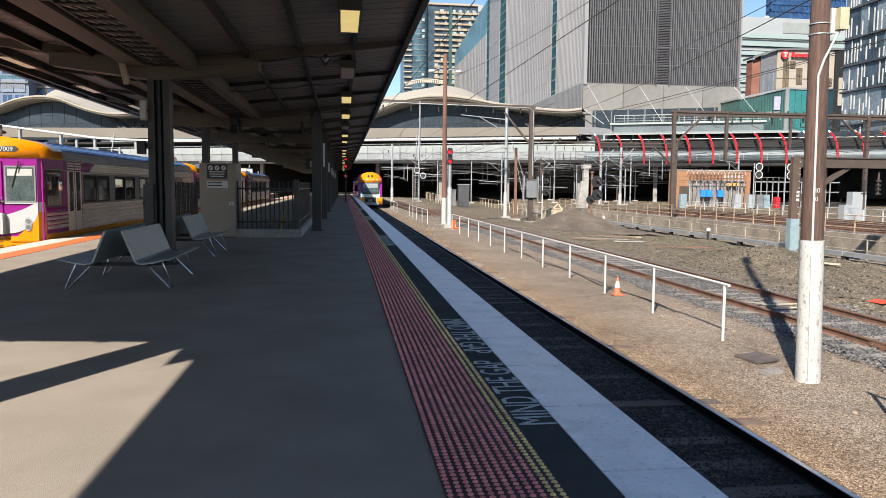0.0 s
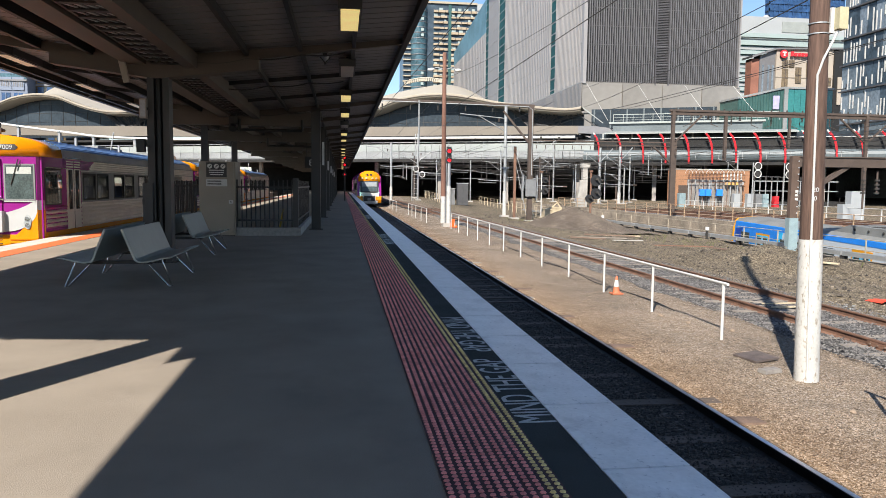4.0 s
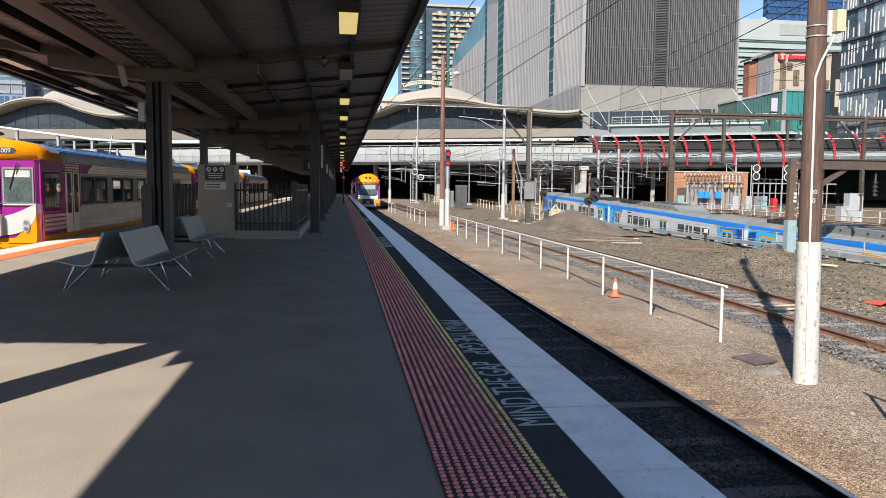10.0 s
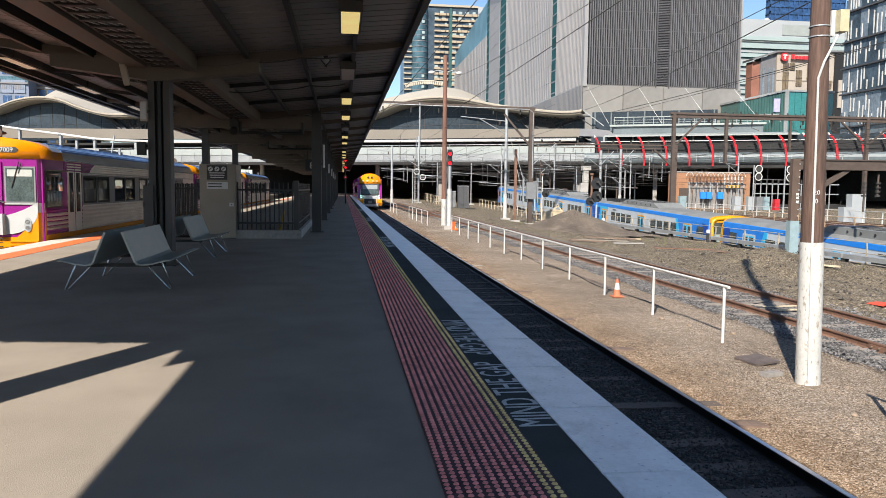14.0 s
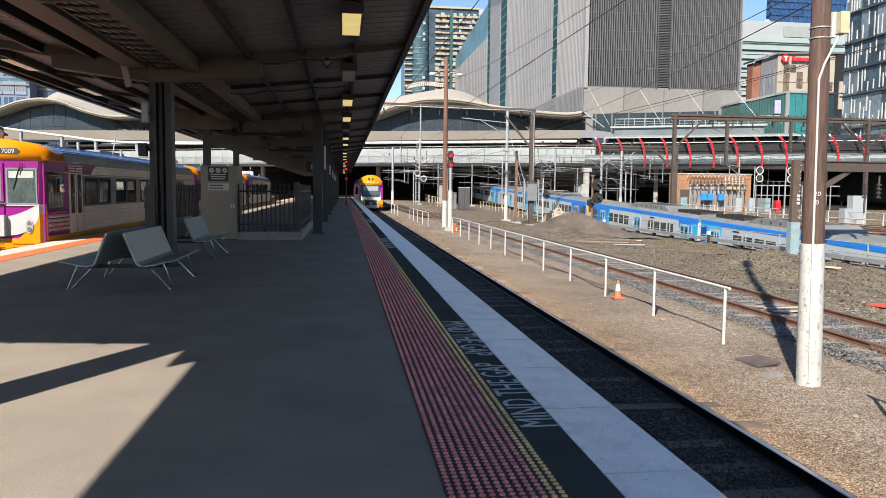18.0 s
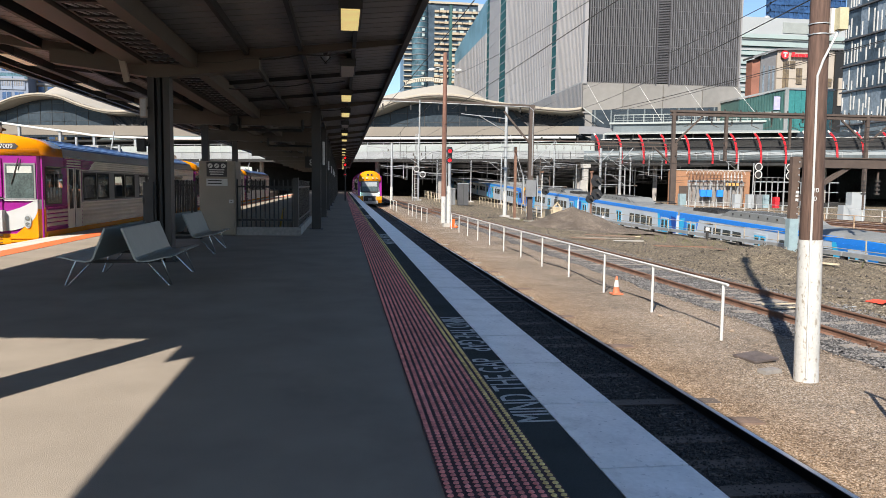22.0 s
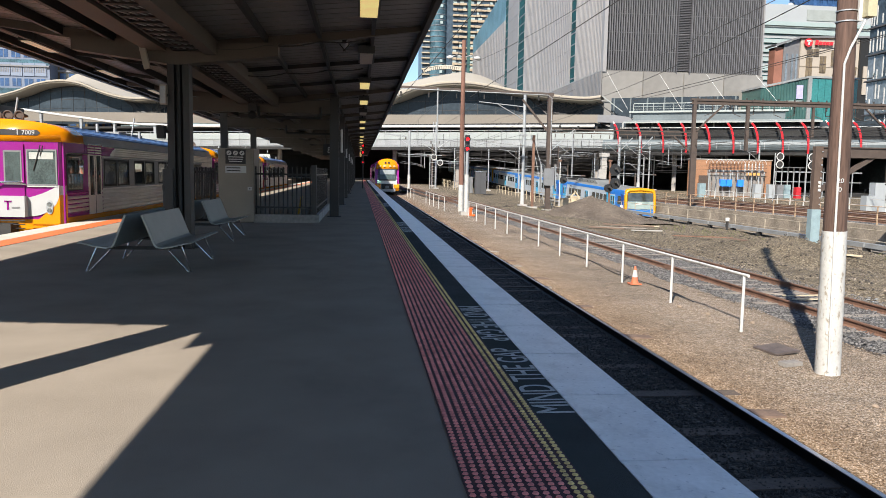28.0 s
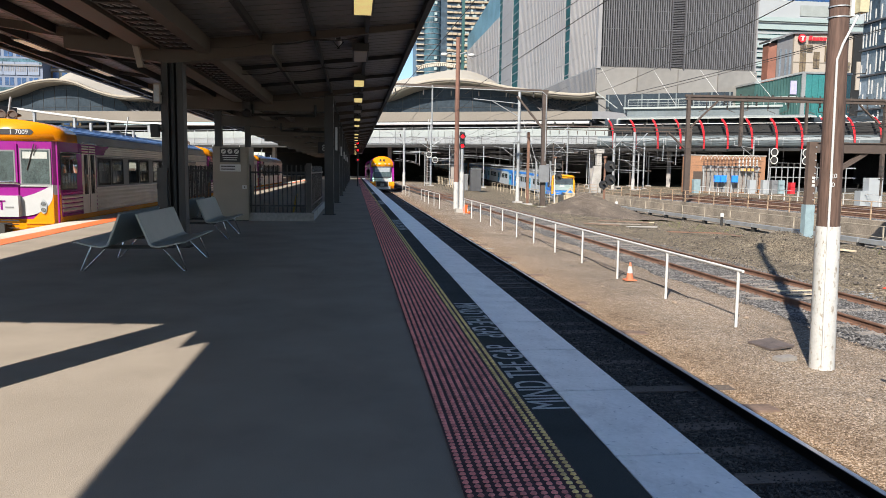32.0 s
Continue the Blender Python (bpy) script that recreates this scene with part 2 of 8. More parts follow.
brick_wall = M("red_brick_wall", (0.227, 0.098, 0.068), 0.85, var=0.25, scale=0.3, fine=8)
orange_brick = M("orange_brick", (0.287, 0.144, 0.076), 0.85, var=0.22, scale=0.4, fine=6)
white_wall = M("white_wall", (0.303, 0.318, 0.325), 0.5, var=0.06, scale=0.1, fine=2)
blue_plastic = M("blue_tarpaulin", (0.02, 0.20, 0.72), 0.5, var=0.15)
orange_plastic = M("orange_plastic", (0.90, 0.14, 0.03), 0.5, var=0.1)
teal_box = M("teal_grey_box", (0.211, 0.282, 0.299), 0.6, var=0.15)
grey_dark = M("dark_grey_box", (0.06, 0.06, 0.062), 0.6, var=0.15)
grey_box = M("grey_box", (0.150, 0.154, 0.158), 0.6, var=0.15)
timber_pale = M("pale_timber", (0.440, 0.361, 0.246), 0.85, var=0.25, scale=2)
grass = M("dry_grass", (0.12, 0.13, 0.04), 0.9, var=0.4, fine=30, island=0.6)
lamp_glow = glow("lamp_diffuser", (0.80, 0.62, 0.24), 0.42)
lamp_dim = glow("dim_diffuser", (0.80, 0.66, 0.45), 0.10)
lamp_off = M("unlit_diffuser", (0.44, 0.40, 0.34), 0.4, var=0.08)
red_glow = glow("signal_red", (1.0, 0.006, 0.012), 1.1)
head_glow = glow("headlight", (0.46, 0.33, 0.15), 0.10)
marker_glow = glow("marker_light", (0.6, 1.0, 0.9), 2.5)



def pebbly(name, size, tones, rough=0.95, dust=0.5, zone=None, rusty=None, clump=0.22):
    """Packed stones: each cell has a tone of its own, dark joints between, and patches of dust.
    tones: colours from dark to light. zone: (x from, x to, other tones, other size) turns it into another kind across the yard."""
    m = bpy.data.materials.new(name)
    m.use_nodes = True
    nt, n, L = m.node_tree, m.node_tree.nodes, m.node_tree.links.new
    b = n["Principled BSDF"]
    b.inputs["Roughness"].default_value = rough
    b.inputs["Specular IOR Level"].default_value = 0.3
    tc = n.new("ShaderNodeTexCoord")

    def layer(size_, tones_):
        vo = n.new("ShaderNodeTexVoronoi")
        vo.inputs["Scale"].default_value = 1.0 / size_
        vo.inputs["Randomness"].default_value = 1.0
        L(tc.outputs["Object"], vo.inputs["Vector"])
        sp = n.new("ShaderNodeSeparateColor")
        L(vo.outputs["Color"], sp.inputs[0])
        r = n.new("ShaderNodeValToRGB")
        els = r.color_ramp.elements
        els[0].position, els[0].color = 0.0, (*tones_[0], 1)
        els[1].position, els[1].color = 1.0, (*tones_[-1], 1)
        for i, t in enumerate(tones_[1:-1]):
            e = els.new((i + 1) / (len(tones_) - 1))
            e.color = (*t, 1)
        L(sp.outputs[0], r.inputs[0])
        # joints
        j = n.new("ShaderNodeMapRange")
        j.inputs["From Min"].default_value, j.inputs["From Max"].default_value = 0.35, 0.75
        j.inputs["To Min"].default_value, j.inputs["To Max"].default_value = 1.0, 0.45
        L(vo.outputs["Distance"], j.inputs[0])
        mx = n.new("ShaderNodeMix")
        mx.data_type, mx.blend_type = "RGBA", "MULTIPLY"
        mx.inputs[0].default_value = 1.0
        L(r.outputs[0], mx.inputs[6])
        L(j.outputs[0], mx.inputs[7])
        return mx.outputs[2], vo

    col, vo = layer(size, tones)
    height = vo.outputs["Distance"]
    nz = n.new("ShaderNodeTexNoise")
    nz.inputs["Scale"].default_value, nz.inputs["Detail"].default_value = 0.55, 7
    L(tc.outputs["Object"], nz.inputs["Vector"])
    if zone:
        col2, _ = layer(zone[3], zone[2])
        sep = n.new("ShaderNodeSeparateXYZ")
        L(tc.outputs["Object"], sep.inputs[0])
        wob = n.new("ShaderNodeMath")
        wob.operation = "MULTIPLY_ADD"
        wob.inputs[1].default_value = 4.0
        L(nz.outputs[0], wob.inputs[0])
        L(sep.outputs[0], wob.inputs[2])
        mr = n.new("ShaderNodeMapRange")
        mr.inputs["From Min"].default_value, mr.inputs["From Max"].default_value = zone[0] + 2, zone[1] + 2
        L(wob.outputs[0], mr.inputs[0])
        mix = n.new("ShaderNodeMix")
        mix.data_type = "RGBA"
        L(mr.outputs[0], mix.inputs[0])
        L(col, mix.inputs[6])
        L(col2, mix.inputs[7])
        col = mix.outputs[2]
    if rusty:
        # iron dust thrown out from the running rail
        sep = n.new("ShaderNodeSeparateXYZ")
        L(tc.outputs["Object"], sep.inputs[0])
        wob = n.new("ShaderNodeMath")
        wob.operation = "MULTIPLY_ADD"
        wob.inputs[1].default_value = 1.6
        L(nz.outputs[0], wob.inputs[0])
        L(sep.outputs[0], wob.inputs[2])
        mr = n.new("ShaderNodeMapRange")
        mr.inputs["From Min"].default_value, mr.inputs["From Max"].default_value = rusty[0] + 0.8, rusty[1] + 0.8
        mr.inputs["To Min"].default_value, mr.inputs["To Max"].default_value = 1.0, 0.0
        L(wob.outputs[0], mr.inputs[0])
        rs_ = n.new("ShaderNodeMix")
        rs_.data_type, rs_.blend_type = "RGBA", "MULTIPLY"
        rs_.inputs[7].default_value = (1.0, 0.88, 0.75, 1)
        L(mr.outputs[0], rs_.inputs[0])
        L(col, rs_.inputs[6])
        col = rs_.outputs[2]
    mid = n.new("ShaderNodeTexNoise")
    mid.inputs["Scale"].default_value, mid.inputs["Detail"].default_value, mid.inputs["Roughness"].default_value = 5.0, 6, 0.7
    L(tc.outputs["Object"], mid.inputs["Vector"])
    mm = n.new("ShaderNodeMapRange")
    mm.inputs["From Min"].default_value, mm.inputs["From Max"].default_value = 0.32, 0.68
    mm.inputs["To Min"].default_value, mm.inputs["To Max"].default_value = 1.0 - clump, 1.0 + clump
    L(mid.outputs[0], mm.inputs[0])
    cl = n.new("ShaderNodeMix")
    cl.data_type, cl.blend_type = "RGBA", "MULTIPLY"
    cl.inputs[0].default_value = 1.0
    L(col, cl.inputs[6])
    L(mm.outputs[0], cl.inputs[7])
    col = cl.outputs[2]
    dm = n.new("ShaderNodeMapRange")
    dm.inputs["From Min"].default_value, dm.inputs["From Max"].default_value = 0.3, 0.72
    dm.inputs["To Min"].default_value, dm.inputs["To Max"].default_value = 1.0 - dust, 1.0 + dust * 0.6
    L(nz.outputs[0], dm.inputs[0])
    du = n.new("ShaderNodeMix")
    du.data_type, du.blend_type = "RGBA", "MULTIPLY"
    du.inputs[0].default_value = 1.0
    L(col, du.inputs[6])
    L(dm.outputs[0], du.inputs[7])
    L(du.outputs[2], b.inputs["Base Color"])
    bp = n.new("ShaderNodeBump")
    bp.invert = True
    bp.inputs["Strength"].default_value, bp.inputs["Distance"].default_value = 0.85, size * 0.6
    L(height, bp.inputs["Height"])
    L(bp.outputs[0], b.inputs["Normal"])
    return m


def worn_paint(name, paint, under, amount=0.45):
    """Flaking paint over an older surface, with runs along z."""
    m = M(name, paint, 0.75, var=0.12, scale=3.0, fine=30, bump=0.25)
    n, L = m.node_tree.nodes, m.node_tree.links.new
    b = n["Principled BSDF"]
    base = b.inputs["Base Color"].links[0].from_socket
    tc = n.new("ShaderNodeTexCoord")
    mp = n.new("ShaderNodeMapping")
    mp.inputs["Scale"].default_value = (1.0, 1.0, 0.45)
    L(tc.outputs["Object"], mp.inputs["Vector"])
    nz = n.new("ShaderNodeTexNoise")
    nz.inputs["Scale"].default_value, nz.inputs["Detail"].default_value, nz.inputs["Roughness"].default_value = 22.0, 6, 0.6
    L(mp.outputs[0], nz.inputs["Vector"])
    mr = n.new("ShaderNodeMapRange")
    mr.inputs["From Min"].default_value, mr.inputs["From Max"].default_value = 1.03 - amount, 1.13 - amount
    L(nz.outputs[0], mr.inputs[0])
    mix = n.new("ShaderNodeMix")
    mix.data_type = "RGBA"
    mix.inputs[7].default_value = (*under, 1)
    L(mr.outputs[0], mix.inputs[0])
    L(base, mix.inputs[6])
    L(mix.outputs[2], b.inputs["Base Color"])
    return m


def scuffed(m, scale, level, depth):
    """Adds broad dark scuff marks, drawn out along y, to a finished surface."""
    n, L = m.node_tree.nodes, m.node_tree.links.new
    b = n["Principled BSDF"]
    base = b.inputs["Base Color"].links[0].from_socket
    tc, mp, nz = n.new("ShaderNodeTexCoord"), n.new("ShaderNodeMapping"), n.new("ShaderNodeTexNoise")
    oi = n.new("ShaderNodeObjectInfo")
    mp.inputs["Scale"].default_value = (1.0, 0.6, 1.0)
    L(tc.outputs["Object"], mp.inputs["Vector"])
    L(oi.outputs["Location"], mp.inputs["Location"])
    nz.inputs["Scale"].default_value, nz.inputs["Detail"].default_value, nz.inputs["Roughness"].default_value = scale, 9, 0.72
    L(mp.outputs[0], nz.inputs["Vector"])
    mr = n.new("ShaderNodeMapRange")
    mr.inputs["From Min"].default_value, mr.inputs["From Max"].default_value = level - 0.12, level + 0.14
    mr.inputs["To Min"].default_value, mr.inputs["To Max"].default_value = 1.0, 1.0 - depth
    L(nz.outputs[0], mr.inputs[0])
    mx = n.new("ShaderNodeMix")
    mx.data_type, mx.blend_type = "RGBA", "MULTIPLY"
    mx.inputs[0].default_value = 1.0
    L(base, mx.inputs[6])
    L(mr.outputs[0], mx.inputs[7])
    L(mx.outputs[2], b.inputs["Base Color"])


edge_white = worn_paint("edge_paint", (0.93, 0.93, 0.92), (0.50, 0.51, 0.54), 0.43)
scuffed(edge_white, 2.6, 0.64, 0.34)
edge_white.node_tree.nodes["Principled BSDF"].inputs["Roughness"].default_value = 0.36
edge_white.node_tree.nodes["Principled BSDF"].inputs["Specular IOR Level"].default_value = 0.9
old_white = worn_paint("old_white_paint", (0.44, 0.43, 0.405), (0.25, 0.215, 0.17), 0.465)
SANDY = ((0.105, 0.072, 0.046), (0.232, 0.172, 0.118), (0.285, 0.217, 0.156), (0.338, 0.272, 0.212), (0.50, 0.425, 0.36))
ASHY = ((0.060, 0.045, 0.029), (0.136, 0.104, 0.068), (0.185, 0.144, 0.094), (0.243, 0.196, 0.134), (0.42, 0.35, 0.25))
gravel = pebbly("yard_ground", 0.0195, SANDY, dust=0.28, zone=(8.8, 11.5, ASHY, 0.04), rusty=(4.7, 6.0))
asphalt = M("platform_asphalt", (0.280, 0.238, 0.194), 0.95, var=0.13, scale=1.1, fine=160, bump=0.25, spec=0.03)
scuffed(asphalt, 0.55, 0.62, 0.22)
ballast = pebbly("ballast", 0.055, ((0.045, 0.042, 0.042), (0.11, 0.105, 0.10), (0.16, 0.152, 0.148), (0.22, 0.21, 0.20), (0.33, 0.31, 0.29)), dust=0.35)
ballast_dk = pebbly("ballast_dark", 0.05, ((0.008, 0.007, 0.006), (0.024, 0.021, 0.018), (0.042, 0.036, 0.031), (0.15, 0.125, 0.10)), 0.75, dust=0.4)
spoil = pebbly("spoil_heap", 0.04, ((0.075, 0.055, 0.042), (0.152, 0.116, 0.086), (0.208, 0.163, 0.124), (0.335, 0.280, 0.232)), dust=0.4)


# ---- mesh helpers ----
class B:
    """Collects verts and faces for one mesh."""

    def __init__(self):
        self.v, self.f, self.s = [], [], []

    def face(self, idx, smooth=False):
        self.f.append(idx)
        self.s.append(smooth)

    def sheds(self, x, y, z, n, step, r, sides=8):
        """One turned insulator of n discs, hanging down from z, with a thin core."""
        zs = []
        for k in range(n):
            for dz, rr in ((0.0, 0.35), (0.12, 0.5), (0.45, 1.0), (0.7, 0.9), (0.78, 0.4)):
                zs.append((z - (k + dz) * step, r * rr))
        k0 = len(self.v)
        for zz, rr in zs:
            self.v += [(x + rr * math.cos(2 * math.pi * i / sides), y + rr * math.sin(2 * math.pi * i / sides), zz) for i in range(sides)]
        for j in range(len(zs) - 1):
            a, b = k0 + j * sides, k0 + (j + 1) * sides
            for i in range(sides):
                i2 = (i + 1) % sides
                self.face([a + i, b + i, b + i2, a + i2])
        self.face([k0 + i for i in range(sides)])
        self.face([k0 + (len(zs) - 1) * sides + i for i in reversed(range(sides))])
        return self

    def box(self, x0, y0, z0, x1, y1, z1, m=None):
        x0, x1 = min(x0, x1), max(x0, x1)
        y0, y1 = min(y0, y1), max(y0, y1)
        z0, z1 = min(z0, z1), max(z0, z1)
        k = len(self.v)
        for z in (z0, z1):
            for x, y in ((x0, y0), (x1, y0), (x1, y1), (x0, y1)):
                p = Vector((x, y, z))
                self.v.append(tuple(m @ p) if m else (x, y, z))
        for q in ((3, 2, 1, 0), (4, 5, 6, 7), (0, 1, 5, 4), (1, 2, 6, 5), (2, 3, 7, 6), (3, 0, 4, 7)):
            self.face([k + i for i in q])
        return self

    def tube(self, p, q, r, n=8, r2=None, caps=True):
        p, q = Vector(p), Vector(q)
        r2 = r if r2 is None else r2
        d = (q - p).normalized()
        a = d.orthogonal().normalized()
        b = d.cross(a)
        k = len(self.v)
        for c, rr in ((p, r), (q, r2)):
            for i in range(n):
                w = 2 * math.pi * i / n
                self.v.append(tuple(c + rr * (math.cos(w) * a + math.sin(w) * b)))
        for i in range(n):
            j = (i + 1) % n
            self.face([k + i, k + j, k + n + j, k + n + i], n > 5)
        if caps:
            c = len(self.v)
            self.v += self.v[k:k + 2 * n]
            self.face([c + i for i in range(n)][::-1])
            self.face([c + n + i for i in range(n)])
        return self

    def path(self, pts, r, n=6):
        """One bent tube through the points."""
        pts = [Vector(p) for p in pts]
        k, side = len(self.v), None
        for i, p in enumerate(pts):
            d = (pts[min(i + 1, len(pts) - 1)] - pts[max(i - 1, 0)]).normalized()
            side = d.orthogonal().normalized() if side is None else (side - d * side.dot(d)).normalized()
            other = d.cross(side)
            for j in range(n):
                w = 2 * math.pi * j / n
                self.v.append(tuple(p + r * (math.cos(w) * side + math.sin(w) * other)))
        for i in range(len(pts) - 1):
            for j in range(n):
                a, b = k + i * n + j, k + i * n + (j + 1) % n
                self.face([a, b, b + n, a + n], True)
        c, last = len(self.v), k + (len(pts) - 1) * n
        self.v += self.v[k:k + n] + self.v[last:last + n]
        self.face([c + j for j in range(n)][::-1])
        self.face([c + n + j for j in range(n)])
        return self

    def beam(self, p, q, w, h, up=(0, 0, 1)):
        """A square bar from p to q, w wide and h high."""
        p, q = Vector(p), Vector(q)
        d = (q - p).normalized()
        side = d.cross(Vector(up))
        if side.length < 1e-4:
            side = d.cross(Vector((0, 1, 0)))
        side.normalize()
        top = side.cross(d)
        k = len(self.v)
        for c in (p, q):
            for i, j in ((-1, -1), (1, -1), (1, 1), (-1, 1)):
                self.v.append(tuple(c + side * (i * w / 2) + top * (j * h / 2)))
        for f in ((3, 2, 1, 0), (4, 5, 6, 7), (0, 1, 5, 4), (1, 2, 6, 5), (2, 3, 7, 6), (3, 0, 4, 7)):
            self.face([k + i for i in f])
        return self

    def prism(self, poly, a, b, axis="y", smooth=False):
        """A closed outline, extruded along an axis from a to b. poly holds the two other coordinates."""
        k, n = len(self.v), len(poly)
        for c in (a, b):
            for u, w in poly:
                self.v.append({"x": (c, u, w), "y": (u, c, w), "z": (u, w, c)}[axis])
        area = sum(poly[i][0] * poly[(i + 1) % n][1] - poly[(i + 1) % n][0] * poly[i][1] for i in range(n))
        flip = (area > 0) == (axis in "xz")
        for i in range(n):
            j = (i + 1) % n
            q = [k + i, k + j, k + n + j, k + n + i]
            self.face(q if flip else q[::-1], smooth)
        lo, hi = [k + i for i in range(n)], [k + n + i for i in range(n)]
        self.face(lo[::-1] if flip else lo)
        self.face(hi if flip else hi[::-1])
        return self

    def grid(self, xs, ys, fz, smooth=True):
        k = len(self.v)
        for y in ys:
            for x in xs:
                self.v.append((x, y, fz(x, y)))
        w = len(xs)
        for j in range(len(ys) - 1):
            for i in range(w - 1):
                a = k + j * w + i
                self.face([a, a + 1, a + w + 1, a + w], smooth)
        return self

    def ball(self, c, rx, ry, rz, n=8, m=5):
        k = len(self.v)
        for j in range(m + 1):
            a = math.pi * j / m - math.pi / 2
            for i in range(n):
                w = 2 * math.pi * i / n
                self.v.append((c[0] + rx * math.cos(a) * math.cos(w), c[1] + ry * math.cos(a) * math.sin(w), c[2] + rz * math.sin(a)))
        for j in range(m):
            for i in range(n):
                i2 = (i + 1) % n
                self.face([k + j * n + i, k + j * n + i2, k + (j + 1) * n + i2, k + (j + 1) * n + i], True)
        return self

    def mesh(self, name, material):
        me = bpy.data.meshes.new(name)
        me.from_pydata(self.v, [], self.f)
        me.polygons.foreach_set("use_smooth", self.s)
        me.materials.append(material)
        me.update()
        return me


def bevelled(b, w, seg=1):
    """The same pieces with their sharp edges rounded."""
    bm = bmesh.new()
    vs = [bm.verts.new(p) for p in b.v]
    for f, s in zip(b.f, b.s):
        try:
            bm.faces.new([vs[i] for i in f]).smooth = s
        except ValueError:
            pass
    edges = [e for e in bm.edges if len(e.link_faces) == 2 and e.calc_face_angle(0) > 0.6]
    bmesh.ops.bevel(bm, geom=edges, offset=w, segments=seg, profile=0.5, affect="EDGES")
    bm.verts.index_update()
    out = B()
    out.v = [tuple(v.co) for v in bm.verts]
    for f in bm.faces:
        out.face([v.index for v in f.verts], f.smooth)
    bm.free()
    return out


def softened(b, w, seg):
    """Rounded edges, shaded smooth."""
    out = bevelled(b, w, seg)
    out.s = [True] * len(out.s)
    return out


def part(name, b, material, parent=None, label="", m=None):
    """One mesh object, under a thing or a part."""
    ob = new(name, b.mesh(name, material) if isinstance(b, B) else b)
    if parent:
        ob.parent = parent
    if m:
        ob.matrix_basis = m
    if label:
        ob["label"] = label
    return ob


def thing(name, m=None, label="", category="", group="", kind=""):
    ob = new(name)
    ob.empty_display_size = 0.1
    if m:
        ob.matrix_basis = m
    return tagged(ob, label, category, group, kind)


def solo(name, b, material, label="", category="", group="", kind="", m=None):
    return tagged(part(name, b, material, None, "", m), label, category, group, kind)


def text_on(body, size, material, parent, m, extrude=0.001, name="lettering"):
    cu = bpy.data.curves.new(name, "FONT")
    cu.body, cu.size, cu.extrude, cu.align_x = body, size, extrude, "CENTER"
    cu.materials.append(material)
    ob = new(name, cu)
    ob.parent = parent
    ob.matrix_basis = m
    return ob

# ---- ground ----
RAIL_Z, GROUND_Z = -1.1, -1.22
TR_L, TR_R = 23.3, 28.6          # the cutting of the suburban line


def cut_floor(y):
    """Rail level in the cutting, which climbs away from the camera."""
    return min(-1.15, -4.2 + 0.0316 * (y - 31)) if y > -60 else -7.6


def heap(x, y, cx, cy, rx, ry, h):
    d = ((x - cx) / rx) ** 2 + ((y - cy) / ry) ** 2
    return h * max(0.0, 1 - d) ** 1.2


def ground_z(x, y):
    if TR_L + 0.2 <= x <= TR_R - 0.2:
        return cut_floor(y) - 0.2
    if x < 4.45:
        return -1.46
    z = GROUND_Z
    if 4.9 < x < TR_L and y < 125:
        z += 0.05 * noise.noise(Vector((x * 0.5, y * 0.5, 0))) + 0.025 * noise.noise(Vector((x * 2.1, y * 2.1, 3)))
    if x > 11.5 and x <= TR_L:
        z -= 0.5 * min(1.0, max(0.0, (x - 12.5) / 7.0))
        z += heap(x, y, 17.6, 27.5, 4.2, 4.6, 0.62) * (1 + 0.6 * noise.noise(Vector((x, y, 2))))
        z += heap(x, y, 14.0, 40.0, 2.5, 9, 0.2)
        z += 0.12 * noise.noise(Vector((x * 0.9, y * 0.6, 5)))
    if y > 78 and (6 < x <= TR_L or TR_R <= x < 90):
        z += 0.75 * min(1.0, (y - 78) / 40)
    return z


def spread(lo, hi, step):
    return [lo + (hi - lo) * i / max(1, round((hi - lo) / step)) for i in range(round((hi - lo) / step) + 1)]


xs = [-2500, -600, -200, -80, -30, -13, -8.5, 1.7, 4.42, 4.46] + spread(4.9, 12, 0.45) + spread(12.5, 23.0, 0.5) + [TR_L, TR_L + 0.2, 25.4, TR_R - 0.2, TR_R, 32, 40, 55, 80, 200, 700, 2500]
ys = [-2500, -400, -60, -20] + spread(-8, 34, 0.7) + spread(35, 75, 1.2) + spread(78, 130, 5) + [160, 200, 260, 400, 900, 2500]
solo("ground", B().grid(xs, ys, ground_z), gravel, "sandy brown gravel railway ground", "ground", kind="structure")

# cutting walls
w = B()
for x0, x1 in ((TR_L - 0.15, TR_L + 0.22), (TR_R - 0.22, TR_R + 0.2)):
    w.box(x0, -60, -8.0, x1, 128, GROUND_Z + (-0.46 if x0 < 25 else 0.30))
solo("wall_cutting", w, cut_wall, "weathered concrete retaining walls of the cutting", "retaining wall", kind="structure")

# ---- platform ----
PY0, PY1 = -44, 150
b = B().box(-7.72, PY0, -1.25, 1.355, PY1, 0)
platform = solo("platform", b, asphalt, "dark grey asphalt island platform", "platform", kind="structure")
part("platform_face", B().box(1.355, PY0, -1.25, 1.80, PY1, -0.07), concrete_dk, platform)
part("far_edge_strip", bevelled(B().box(-7.80, PY0, -0.10, -7.20, PY1, 0.006), 0.01), light_conc, platform, "pale concrete edge strip")
part("orange_line", B().box(-7.19, PY0, -0.05, -6.68, PY1, 0.008), orange_line, platform, "bright orange safety line")
part("dark_band", B().box(1.09, PY0, -0.05, 1.355, PY1, 0.004), asphalt2, platform)
pan = bevelled(B().box(1.36, 0.010, -0.10, 1.86, 1.160, 0.006), 0.005).mesh("edge_panel", edge_white)
y = 3.66 - 1.17 * 40
while y < PY1 - 2:
    part("edge_panel", pan, None, platform, m=pose(0, y, 0))
    y += 1.17

tact = B().box(0.49, PY0, -0.05, 1.09, PY1, 0.006)
part("tactile_strip", tact, tactile_base, platform, "red tactile paving strip")


